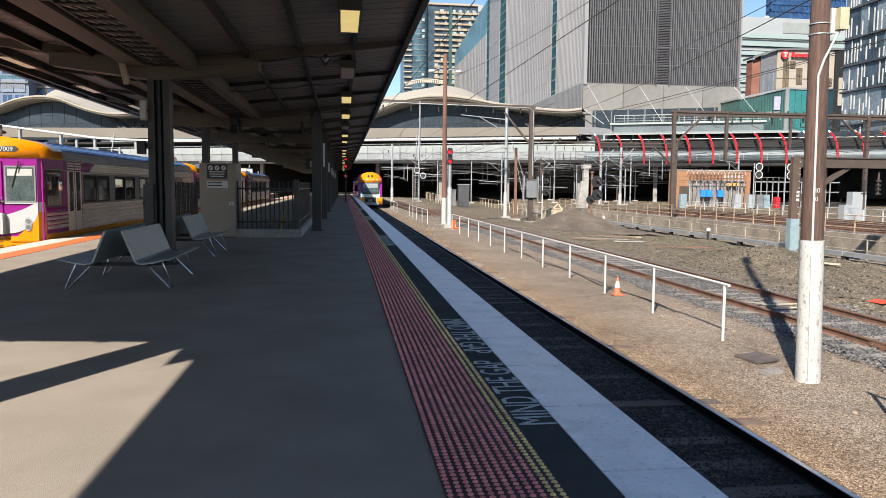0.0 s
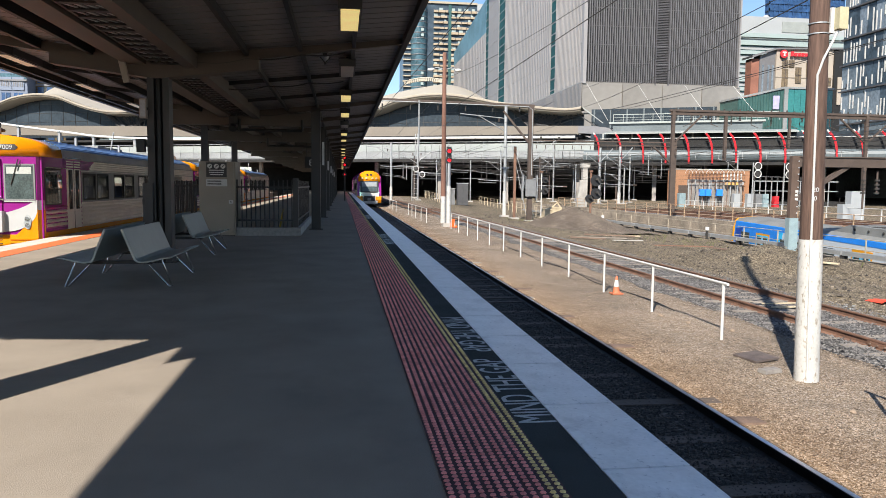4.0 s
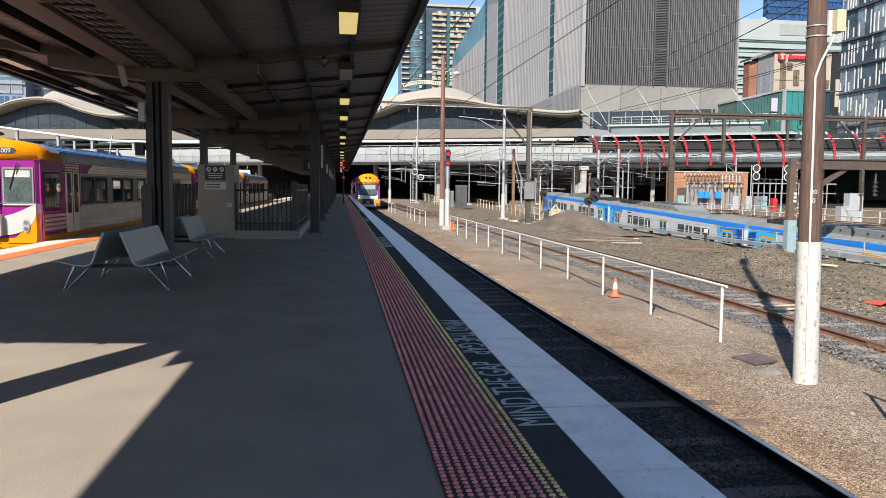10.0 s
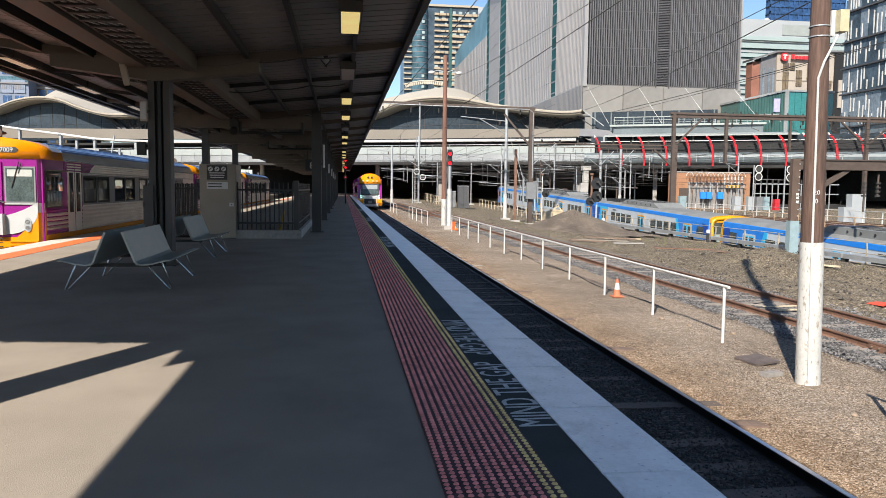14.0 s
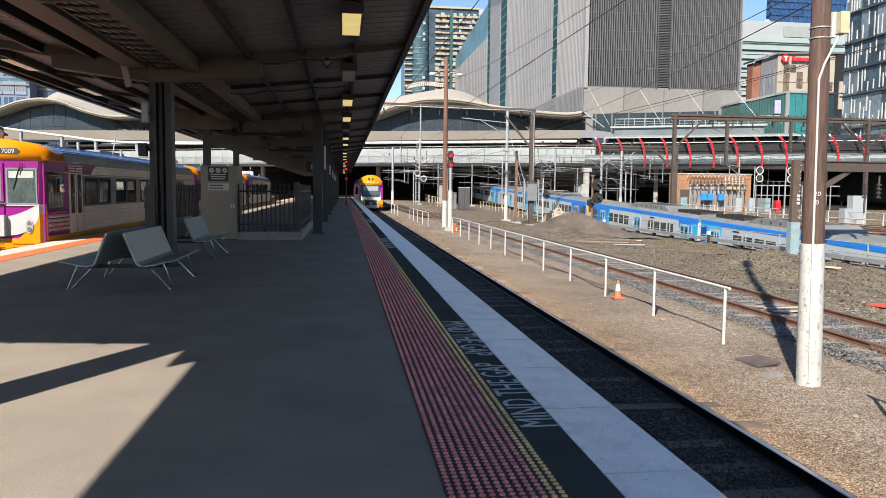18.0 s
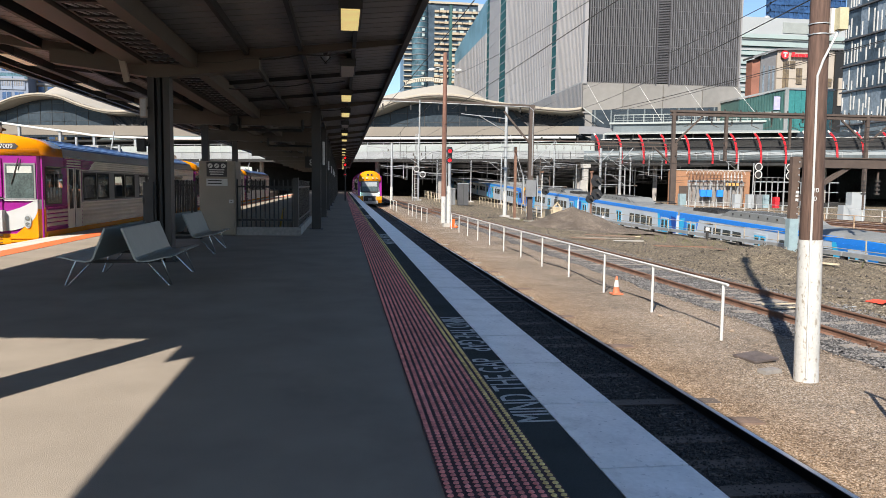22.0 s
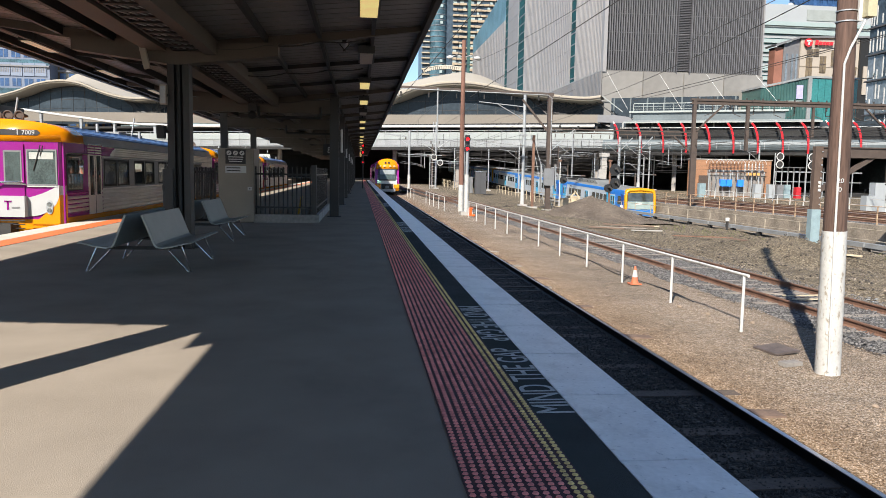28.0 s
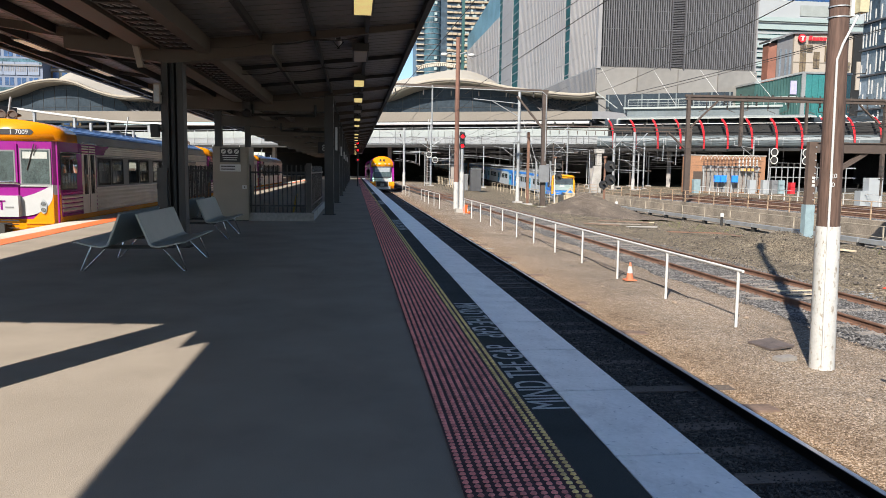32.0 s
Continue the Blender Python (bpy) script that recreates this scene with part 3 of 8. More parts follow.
def stud(b, x, y, r=0.0175, h=0.007, n=8):
    k = len(b.v)
    for rr, z in ((r, 0.006), (r * 0.72, 0.006 + h)):
        for i in range(n):
            a = 2 * math.pi * i / n
            b.v.append((x + rr * math.cos(a), y + rr * math.sin(a), z))
    for i in range(n):
        j = (i + 1) % n
        b.face([k + i, k + j, k + n + j, k + n + i])
    b.face([k + n + i for i in range(n)])


sr, sy = B(), B()
rows_y = [3.0 + 0.05 * i for i in range(1120)]
for i, y in enumerate(rows_y):
    if 6 <= i < 31:
        continue
    seg = 8 if y < 9 else 5
    for c in range(12):
        stud(sy if c > 9 else sr, 0.515 + 0.05 * c, y, n=seg)
tagged(part("tactile_studs", sr, stud_red, platform, "worn pinkish red studs"), kind="stuff")
tagged(part("tactile_studs_yellow", sy, stud_yellow, platform, "worn yellow studs"), kind="stuff")
# far on, each row of studs reads as one ridge
rr, ry = B(), B()
for c in range(12):
    (ry if c > 9 else rr).box(0.500 + 0.05 * c, 59, 0.0, 0.530 + 0.05 * c, PY1, 0.012)
part("stud_ridges", rr, stud_red, platform)
part("stud_ridges_yellow", ry, stud_yellow, platform)
one_r, one_y = B(), B()
stud(one_r, 0, 0)
stud(one_y, 0, 0)
one_r, one_y = one_r.mesh("stud", stud_red_p), one_y.mesh("stud", stud_yellow_p)
for i in range(6, 31):
    for c in range(12):
        part("stud", one_y if c > 9 else one_r, None, platform, m=pose(0.515 + 0.05 * c, rows_y[i], 0))
for y0 in (4.53, 18.9, 33.3, 47.7):
    squeeze = Matrix.Diagonal((0.70, 1.0, 1.0, 1.0))
    text_on("MIND THE GAP", 0.365, text_white, platform, pose(1.352, y0 + 0.79, 0.0065, 0, 0, 90) @ squeeze)
    text_on("MIND THE GAP", 0.365, text_white, platform, pose(1.10, y0 + 2.84, 0.0065, 0, 0, -90) @ squeeze)


# ---- tracks ----
def rail_profile(x, z):
    return [(x - 0.07, z - 0.15), (x + 0.07, z - 0.15), (x + 0.07, z - 0.135), (x + 0.012, z - 0.11), (x + 0.012, z - 0.035),
            (x + 0.034, z - 0.025), (x + 0.034, z - 0.004), (x - 0.034, z - 0.004), (x - 0.034, z - 0.025), (x - 0.012, z - 0.035), (x - 0.012, z - 0.11), (x - 0.07, z - 0.135)]


def rail_track(x, y0, y1, z, bed, sleeper_mat, shine=True, zslope=0.0, sleepers=True, top_mat=None, yfar=70, bed_to=1.75, web=None):
    tr = thing("railway_track", None, "broad gauge railway track on timber sleepers", "track", "railway tracks", "structure")
    n = max(1, int((y1 - y0) / 200)) if zslope == 0 else 1
    for s in (-0.8, 0.8):
        m = pose(x + s, y0, z) @ Matrix.Rotation(math.atan(zslope), 4, "X")
        ln = (y1 - y0) / math.cos(math.atan(zslope))
        r = part("rail", B().prism(rail_profile(0, 0), 0, ln), web or rust, tr, m=m)
        part("rail_head", B().box(-0.024, 0, -0.004, 0.032, ln, 0.002), rail_shine if shine else (top_mat or rust), r)
    if bed:
        prof = [(x - 1.75, z - 0.30), (x - 1.35, z - 0.135), (x + min(1.35, bed_to - 0.02), z - 0.135), (x + bed_to, z - 0.30)]
        part("ballast_bed", B().prism(prof, y0, y1), bed, tr, "stone ballast")
    if sleepers:
        sl = B().box(-1.3, -0.115, -0.25, 1.3, 0.115, -0.125)
        sl = bevelled(sl, 0.012).mesh("sleeper", sleeper_mat)
        y = y0 + 0.3
        rng = random.Random(int(x * 10))
        while y < min(y1, yfar):
            zz = z + zslope * (y - y0)
            part("sleeper", sl, None, tr, m=pose(x + rng.uniform(-0.05, 0.05), y, zz + rng.uniform(-0.022, 0.012), 0, 0, rng.uniform(-1.5, 1.5)))
            y += 0.685
    return tr


near_track = rail_track(3.52, -10, 150, RAIL_Z, ballast_dk, dark_timber, yfar=60, bed_to=0.93, web=rail_shaded)
rng = random.Random(14)
for k in range(40):
    y = 5.2 + 1.37 * k + rng.uniform(-0.1, 0.1)
    if rng.random() < 0.6:
        part("sleeper_end", bevelled(B().box(0, -0.12, -0.03, rng.uniform(0.12, 0.5), 0.12, 0.035), 0.015), timber_grey if k % 3 == 0 else timber, near_track, m=pose(4.47, y, GROUND_Z, 0, 2, rng.uniform(-4, 4)))
second_track = rail_track(9.72, -6, 100, RAIL_Z + 0.08, ballast, timber_grey, top_mat=rust, yfar=70, shine=False)
rail_track(26.5, -40, 150, -4.31 - 0.0316 * 71, None, timber_grey, zslope=0.0316, sleepers=False)
branch = thing("railway_track", None, "rusty branch track curving towards the platform line", "track", "railway tracks", "structure")


def branch_point(y, off=0.0, dz=0.0):
    x = 9.72 - 2.9 * (max(0.0, y - 56) / 46) ** 1.7
    return (x + off, y, max(RAIL_Z, ground_z(x, y) + 0.12) + dz)


for off in (-0.8, 0.8):
    pts = [branch_point(y, off) for y in spread(56, 106, 2.5)]
    rb = B()
    for p, q in zip(pts[:-1], pts[1:]):
        rb.beam(p, q, 0.07, 0.15)
    part("rail", rb, rust, branch)
bed_ = B()
pts = [branch_point(y, 0.0, -0.11) for y in spread(70, 106, 3.0)]
for p, q in zip(pts[:-1], pts[1:]):
    bed_.beam(p, q, 2.9, 0.10)
part("ballast_bed", bed_, ballast_dk, branch, "dark stone ballast")
for y in spread(58, 104, 0.9):
    part("sleeper", B().box(-1.25, -0.11, -0.06, 1.25, 0.11, 0.03), timber, branch, m=pose(*branch_point(y, 0.0, -0.09), 0, 0, 5))
for k, x in enumerate((33.5, 37.6, 42.0)):
    rail_track(x, 5, 180, -1.0, ballast, timber_grey, shine=False, sleepers=False)
rail_track(-9.35, -12, 160, RAIL_Z - 0.1, ballast_dk, timber, sleepers=False)


# scattered stones
def stones(name, n, area, mat, size, seed, z0, label, keep=None):
    rng, b = random.Random(seed), B()
    x0, x1, y0, y1 = area
    for _ in range(n):
        u = rng.random() ** 1.9
        y = y0 + (y1 - y0) * u
        x = rng.uniform(x0, x1)
        if keep and not keep(x, y):
            continue
        z = z0(x, y)
        r = size * rng.uniform(0.5, 1.5)
        k = len(b.v)
        pts = [(0, 0, 0.75), (0, 0, -0.5)] + [(math.cos(a), math.sin(a), 0.0) for a in (0.2, 1.7, 3.1, 4.6)]
        for px, py, pz in pts:
            b.v.append((x + r * px * rng.uniform(0.6, 1.3), y + r * py * rng.uniform(0.6, 1.3), z + r * (pz + rng.uniform(-0.2, 0.3))))
        for i in range(4):
            j = (i + 1) % 4
            b.face([k, k + 2 + i, k + 2 + j])
            b.face([k + 1, k + 2 + j, k + 2 + i])
    return solo(name, b, mat, label, "gravel", kind="stuff")


stones("loose_gravel", 30000, (4.5, 8.3, 5.5, 42), stone_mat, 0.010, 1, ground_z, "loose sandy gravel stones")
stones("track_ballast", 26000, (8.0, 11.5, 8, 50), stone_grey, 0.021, 2, lambda x, y: RAIL_Z - 0.05, "grey crushed ballast stones")
stones("oily_ballast", 20000, (2.7, 4.45, 4.5, 40), stone_dark, 0.017, 3, lambda x, y: RAIL_Z - 0.13, "dark ballast stones")
stones("pale_rubble", 3200, (11.6, 22.8, 11, 72), M("pale_rubble", (0.20, 0.165, 0.125), 0.9, var=0.3, fine=30, island=0.9), 0.030, 6, ground_z, "pale broken rubble scattered over the yard")
stones("dark_rubble", 3000, (11.6, 22.8, 11, 72), M("dark_rubble", (0.055, 0.045, 0.036), 0.9, var=0.4, fine=30, island=0.9), 0.045, 8, ground_z, "dark clods scattered over the yard")
stones("rubble_stones", 9000, (11.3, 22.6, 12, 75), stone_rubble, 0.028, 4, ground_z, "scattered rubble stones")


# ---- canopy ----
CX = -3.4


def roof_z(x):
    return 3.86 + 0.105 * abs(x - CX)


def ribs(x0, x1, y0, y1, step=0.38):
    """Corrugated sheeting: the ribs run across the platform."""
    b = B()
    th = 0.05
    n = round((y1 - y0) / step)
    prof = []
    for i in range(n):
        y = y0 + i * step
        prof += [(y, 0.0), (y + step * 0.86, 0.0), (y + step * 0.90, 0.022), (y + step * 0.96, 0.022)]
    k = 0
    for y, d in prof:
        b.v += [(x0, y, roof_z(x0) + d), (x1, y, roof_z(x1) + d), (x0, y, roof_z(x0) + d + th), (x1, y, roof_z(x1) + d + th)]
    for i in range(len(prof) - 1):
        a = 4 * i
        b.face([a, a + 4, a + 5, a + 1])
        b.face([a + 2, a + 3, a + 7, a + 6])
        b.face([a, a + 2, a + 6, a + 4])
        b.face([a + 1, a + 5, a + 7, a + 3])
    return b


# Unseen roof behind the camera is stretched to -42 to block sky light.
CAN0, CANL, CAN1 = -42, 3.1, 128
canopy = thing("canopy", None, "grey steel butterfly platform canopy with ribbed sheeting", "canopy", kind="structure")
part("roof_sheet_track_side", ribs(CX - 0.13, 1.18, CAN0, CAN1), roof_sheet, canopy, "grey ribbed roof sheeting")
part("roof_sheet_far_side", ribs(-8.05, CX - 0.14, CANL, CAN1), roof_sheet, canopy, "grey ribbed roof sheeting")
# Unseen trim, added so the ribbed sheet casts a straight shadow edge.
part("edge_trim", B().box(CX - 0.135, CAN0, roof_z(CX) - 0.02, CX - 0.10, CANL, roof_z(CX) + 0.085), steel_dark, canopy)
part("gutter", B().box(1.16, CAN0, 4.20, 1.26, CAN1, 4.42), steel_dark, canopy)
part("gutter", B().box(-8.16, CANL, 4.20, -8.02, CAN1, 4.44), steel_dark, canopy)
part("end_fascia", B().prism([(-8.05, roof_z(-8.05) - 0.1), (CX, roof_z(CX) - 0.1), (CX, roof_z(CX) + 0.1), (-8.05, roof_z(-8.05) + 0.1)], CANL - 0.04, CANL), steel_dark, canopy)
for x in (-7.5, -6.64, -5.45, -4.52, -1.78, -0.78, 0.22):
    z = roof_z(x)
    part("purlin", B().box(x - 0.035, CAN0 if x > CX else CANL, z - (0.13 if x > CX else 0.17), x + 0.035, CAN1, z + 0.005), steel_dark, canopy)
# Unseen plate, shaped to cast the notch in the sunlit patch.
gp = B()
for z in (3.87, 3.91):
    gp.v += [(-3.75, 2.03, z), (-3.536, 2.24, z), (-3.536, 3.05, z), (-3.75, 3.05, z)]
for q in ((3, 2, 1, 0), (4, 5, 6, 7), (0, 1, 5, 4), (1, 2, 6, 5), (2, 3, 7, 6), (3, 0, 4, 7)):
    gp.face(list(q))
part("shadow_notch_plate", gp, steel_dark, canopy)
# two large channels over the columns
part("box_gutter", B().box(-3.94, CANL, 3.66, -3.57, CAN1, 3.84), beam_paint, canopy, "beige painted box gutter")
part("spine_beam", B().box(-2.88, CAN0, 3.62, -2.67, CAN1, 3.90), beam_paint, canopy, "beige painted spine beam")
COLS = [3.9, 14.6]
frames_y = [3.9, 9.25, 14.6] + [25.2 + 4.6 * k for k in range(21)]
for y in frames_y:
    col = y in (3.9, 14.6)
    for s, xe in ((1, 1.14), (-1, -8.0)):
        zc, ze = roof_z(CX) - 0.02, roof_z(xe) - 0.02
        d = 0.24
        poly = [(CX, zc), (xe, ze), (xe, ze - 0.10), (CX, zc - d)]
        part("rafter", B().prism(poly, y - 0.05, y + 0.05), beam_paint, canopy)
    if col:
        for s in (1, -1):
            poly = [(CX, 3.82), (CX + s * 1.85, 3.88), (CX + s * 1.85, 3.64), (CX, 3.42)]
            part("bracket", bevelled(B().prism(poly, y - 0.16, y + 0.16), 0.012), beam_paint, canopy, "beige haunched cantilever bracket")


for y in (18.45, 22.1):
    for xe in (1.14, -8.0):
        zc, ze = roof_z(CX) - 0.01, roof_z(xe) - 0.01
        part("sheeting_rail", B().prism([(CX, zc), (xe, ze), (xe, ze - 0.09), (CX, zc - 0.09)], y - 0.035, y + 0.035), steel_dark, canopy)


def column(x, y, top):
    c = thing("canopy_column", pose(x, y, 0), "dark grey steel H-section canopy column", "column", "canopy columns")
    b = B()
    for sx in (-0.135, 0.135):
        b.box(sx - 0.058, -0.15, 0, sx + 0.058, 0.15, top)
    part("flange_posts", bevelled(b, 0.008), steel_paint, c)
    part("web", B().box(-0.10, -0.05, 0, 0.10, 0.05, top), steel_dark, c)
    part("downpipe", B().tube((0.0, -0.11, 0.02), (0.0, -0.11, top), 0.045, 10), steel_dark, c)
    part("base_plate", B().box(-0.27, -0.2, 0, 0.27, 0.2, 0.02), steel_dark, c)
    return c


for y in COLS:
    column(CX + 0.025, y, 3.45)
for k in range(11):
    y = 25.2 + 9.2 * k
    for x in (-0.86, -6.05) if k < 3 else (-0.86,):
        c = thing("canopy_column", pose(x, y, 0), "dark grey square steel canopy column", "column", "canopy columns")
        part("post", bevelled(B().box(-0.15, -0.15, 0, 0.15, 0.15, roof_z(x) - 0.1), 0.01), steel_paint, c)
        part("base_plate", B().box(-0.22, -0.22, 0, 0.22, 0.22, 0.02), steel_dark, c)
    part("tie_beam", bevelled(B().box(-6.2, y - 0.12, 3.40, -0.72, y + 0.12, 3.84), 0.01), beam_paint, canopy)
    part("stub_beam", B().box(-3.4, y + 0.3, 3.62, -1.5, y + 0.42, 3.82), steel_dark, canopy)


def ceiling_light(x, y, lit, drop=0.26, glass=None):
    z = roof_z(x) - drop
    c = thing("ceiling_light", pose(x, y, z), "rectangular batten light with a yellowed lit diffuser" if lit else "rectangular batten light, unlit", "light", "canopy lights")
    part("housing", bevelled(B().box(-0.17, -0.74, 0.0, 0.17, 0.74, 0.16), 0.01), steel_paint, c)
    part("diffuser", bevelled(B().box(-0.135, -0.70, -0.02, 0.135, 0.70, 0.035), 0.012), glass or (lamp_glow if lit else lamp_off), c)
    part("hanger", B().box(-0.02, -0.3, 0.155, 0.02, 0.3, drop + 0.04), steel_dark, c)


pattern = [1, 0, 1, 1, 0, 1, 1, 0, 1, 1, 1, 0, 1, 1, 1, 0, 1, 1, 1, 1, 1, 1]
for i, lit in enumerate(pattern):
    ceiling_light(0.11, 11.46 + 5.12 * i, lit)
for y in (17.0, 21.4, 26.1, 30.8):
    ceiling_light(-6.75, y, True, 0.16, lamp_dim)


# Only the far end is in view; the added length cuts sky light.
nb = thing("canopy", None, "dark canopy of the neighbouring platform", "canopy", kind="structure")
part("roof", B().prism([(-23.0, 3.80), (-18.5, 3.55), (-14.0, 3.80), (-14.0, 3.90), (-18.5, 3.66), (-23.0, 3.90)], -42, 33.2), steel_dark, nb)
# Near-black boards that fill the dark mass under the roof edge.
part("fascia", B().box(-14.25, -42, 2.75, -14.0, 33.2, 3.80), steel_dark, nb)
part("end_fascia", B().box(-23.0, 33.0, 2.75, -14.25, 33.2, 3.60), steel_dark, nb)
for y in spread(-36, 30, 11.0):
    part("post", bevelled(B().box(-18.65, y - 0.15, 0.0, -18.35, y + 0.15, 3.60), 0.01), steel_paint, nb)
solo("platform", B().box(-23.4, -44, -1.25, -12.6, 150, 0), asphalt, "grey asphalt platform beyond the diesel railcars", "platform", kind="structure")

# ---- trains ----
def bogie(parent, y, z=0.0):
    bg = part("bogie", bevelled(B().box(-1.05, y - 1.3, 0.35, 1.05, y + 1.3, 0.75), 0.03), tr_dark, parent)
    for dy in (-1.05, 1.05):
        for s in (-1, 1):
            part("wheel", B().tube((s * 0.74, y + dy, 0.45), (s * 0.88, y + dy, 0.45), 0.45, 16), rust, bg)


def suburban_car(name, label, length, cab, door_frame, seed):
    """A carriage of the blue train, running along +y, with its rail level at z 0 and its middle at the origin. cab: 1 at the leading end, -1 at the trailing end, 0 none."""
    c = thing(name, None, label, "train car", "suburban train cars")
    h, W = length / 2, 1.5
    cut = 0.75 if cab else 0.0   # the cab front stands back from the coupling
    ya, yb = -h + 0.25 + (cut if cab == -1 else 0.0), h - 0.25 - (cut if cab == 1 else 0.0)
    part("body", B().prism([(-W, 0.95), (-W - 0.02, 1.6), (-W, 3.10), (W, 3.10), (W + 0.02, 1.6), (W, 0.95)], ya, yb), x_body, c, "silver grey carriage body")
    roof = [(-W + 0.01, 3.09), (-W + 0.03, 3.36), (-1.28, 3.52), (-0.7, 3.60), (0, 3.63), (0.7, 3.60), (1.28, 3.52), (W - 0.03, 3.36), (W - 0.01, 3.09)]
    part("roof", B().prism(roof, ya, yb), x_roof, c, "dusty grey roof")
    for s in (-1, 1):
        poly = [(s * (W - 0.03), 3.06), (s * (W + 0.018), 3.07), (s * (W + 0.004), 3.33), (s * (W - 0.03), 3.36), (s * (W - 0.09), 3.3)]
        part("blue_band", B().prism(poly, ya - 0.01, yb + 0.01), x_blue, c, "bright blue band under the roof")
    # doors, window groups and blue ends, from the leading end to the trailing one
    if cab:
        doors, groups, lead, trail = (9.7, 0.8, -7.8), (5.4, -3.6), 3.3, 5.8
    else:
        doors, groups, lead, trail = (9.7, 0.0, -9.7), (4.9, -4.9), 3.3, 3.3
    k = -1 if cab == 1 else 1
    for s in (-1, 1):
        x0, x1 = s * (W + 0.005), s * (W + 0.028)
        p = [(k * (h - 0.24), 1.0), (k * (h - 0.24), 3.07), (k * (h - lead), 3.07), (k * (h - lead + 0.8), 1.0)]
        part("end_panel", B().prism(p, x0, x1, "x"), x_blue if seed % 2 else x_cyan, c, "blue end panel")
        p = [(-k * (h - 0.24 - cut), 1.0), (-k * (h - 0.24 - cut), 3.07), (-k * (h - trail), 3.07), (-k * (h - trail + 0.9), 1.0)]
        part("end_panel", B().prism(p, x0, x1, "x"), x_blue, c, "blue end panel")
        for e, g, mt in ((k, h, x_cyan if seed % 2 else x_navy), (-k, h - cut, x_navy)):
            p = [(e * (g - 0.3), 1.3), (e * (g - 0.3), 2.9), (e * (g - 1.15), 3.0), (e * (g - 0.9), 1.9)]
            part("dark_flash", B().prism(p, x0, s * (W + 0.032), "x"), mt, c, "angular flash")
        p = [(-k * (h - trail + 0.02), 1.2), (-k * (h - trail - 0.35), 3.06), (-k * (h - trail), 3.06), (-k * (h - trail + 0.9), 1.0)]
        part("light_flash", B().prism(p, x0, s * (W + 0.024), "x"), x_cyan, c)
    part("underframe", B().box(-1.3, -h + 0.6, 0.55, 1.3, h - 0.6, 0.96), tr_dark, c)
    for y in (-h + 3.6, h - 3.6):
        bogie(c, y)
    for dpos in doors:
        u = k * dpos
        for s in (-1, 1):
            x1 = s * (W + 0.036)
            d = part("door", bevelled(B().box(s * (W - 0.02), u - 0.72, 1.05, x1, u + 0.72, 2.82), 0.03), x_yellow if door_frame else x_body, c, "yellow framed double door" if door_frame else "grey double door")
            for j in (-1, 1):
                part("door_leaf", B().box(x1 - s * 0.01, u + j * 0.32 - 0.29, 1.08, x1 + s * 0.012, u + j * 0.32 + 0.29, 2.70), x_cyan, d)
                part("door_pane", bevelled(B().box(x1, u + j * 0.32 - 0.2, 1.85, x1 + s * 0.02, u + j * 0.32 + 0.2, 2.62), 0.03), tr_glass, d)
    for gpos in groups:
        for j in (-1.5, -0.5, 0.5, 1.5):
            for s in (-1, 1):
                y = k * gpos + j * 1.26
                win = part("window", bevelled(B().box(s * (W - 0.01), y - 0.49, 1.92, s * (W + 0.03), y + 0.49, 2.68), 0.05, 2), tr_glass, c)
                part("window_bar", B().box(s * (W + 0.02), y - 0.49, 2.45, s * (W + 0.04), y + 0.49, 2.48), steel_dark, win)
    for s in (-1, 1):
        part("vent_slot", B().box(s * W, k * 5.4 + 1.2, 2.86, s * (W + 0.03), k * 5.4 + 2.0, 2.94), tr_dark, c)
    y = k * 2.2
    p = [(y - 4.2, 3.52), (y + 4.2, 3.52), (y + 3.0, 3.93), (y - 3.0, 3.93)]
    ac = part("roof_unit", bevelled(B().prism(p, -1.15, 1.15, "x"), 0.04), x_roof, c, "grey air conditioning unit")
    for j in range(5):
        part("vent", B().box(-0.8, y - 2.3 + 0.95 * j, 3.92, 0.8, y - 1.75 + 0.95 * j, 3.945), tr_dark, ac)
    for j in range(6):
        part("lifting_eye", B().tube((-1.16, y - 2.5 + j, 3.75), (-1.20, y - 2.5 + j, 3.75), 0.06, 8), tr_dark, ac)
    yr = k * 9.0
    rk = part("roof_rack", B().box(-0.9, yr - 1.8, 3.56, 0.9, yr + 1.8, 3.74), steel_paint, c, "dark equipment rack")
    for j in range(6):
        part("rack_bar", B().box(-0.95, yr - 1.7 + 0.65 * j, 3.73, 0.95, yr - 1.55 + 0.65 * j, 3.80), steel_dark, rk)
    if not cab:
        for s in (-0.6, 0.6):
            part("pantograph_arm", B().beam((s, -5.6, 3.66), (s, -7.2, 3.74), 0.05, 0.05).beam((s, -7.2, 3.74), (s * 0.8, -6.0, 3.84), 0.04, 0.04), steel_dark, c)
        part("pantograph_head", B().beam((-0.85, -6.0, 3.86), (0.85, -6.0, 3.86), 0.2, 0.05), steel_dark, c)
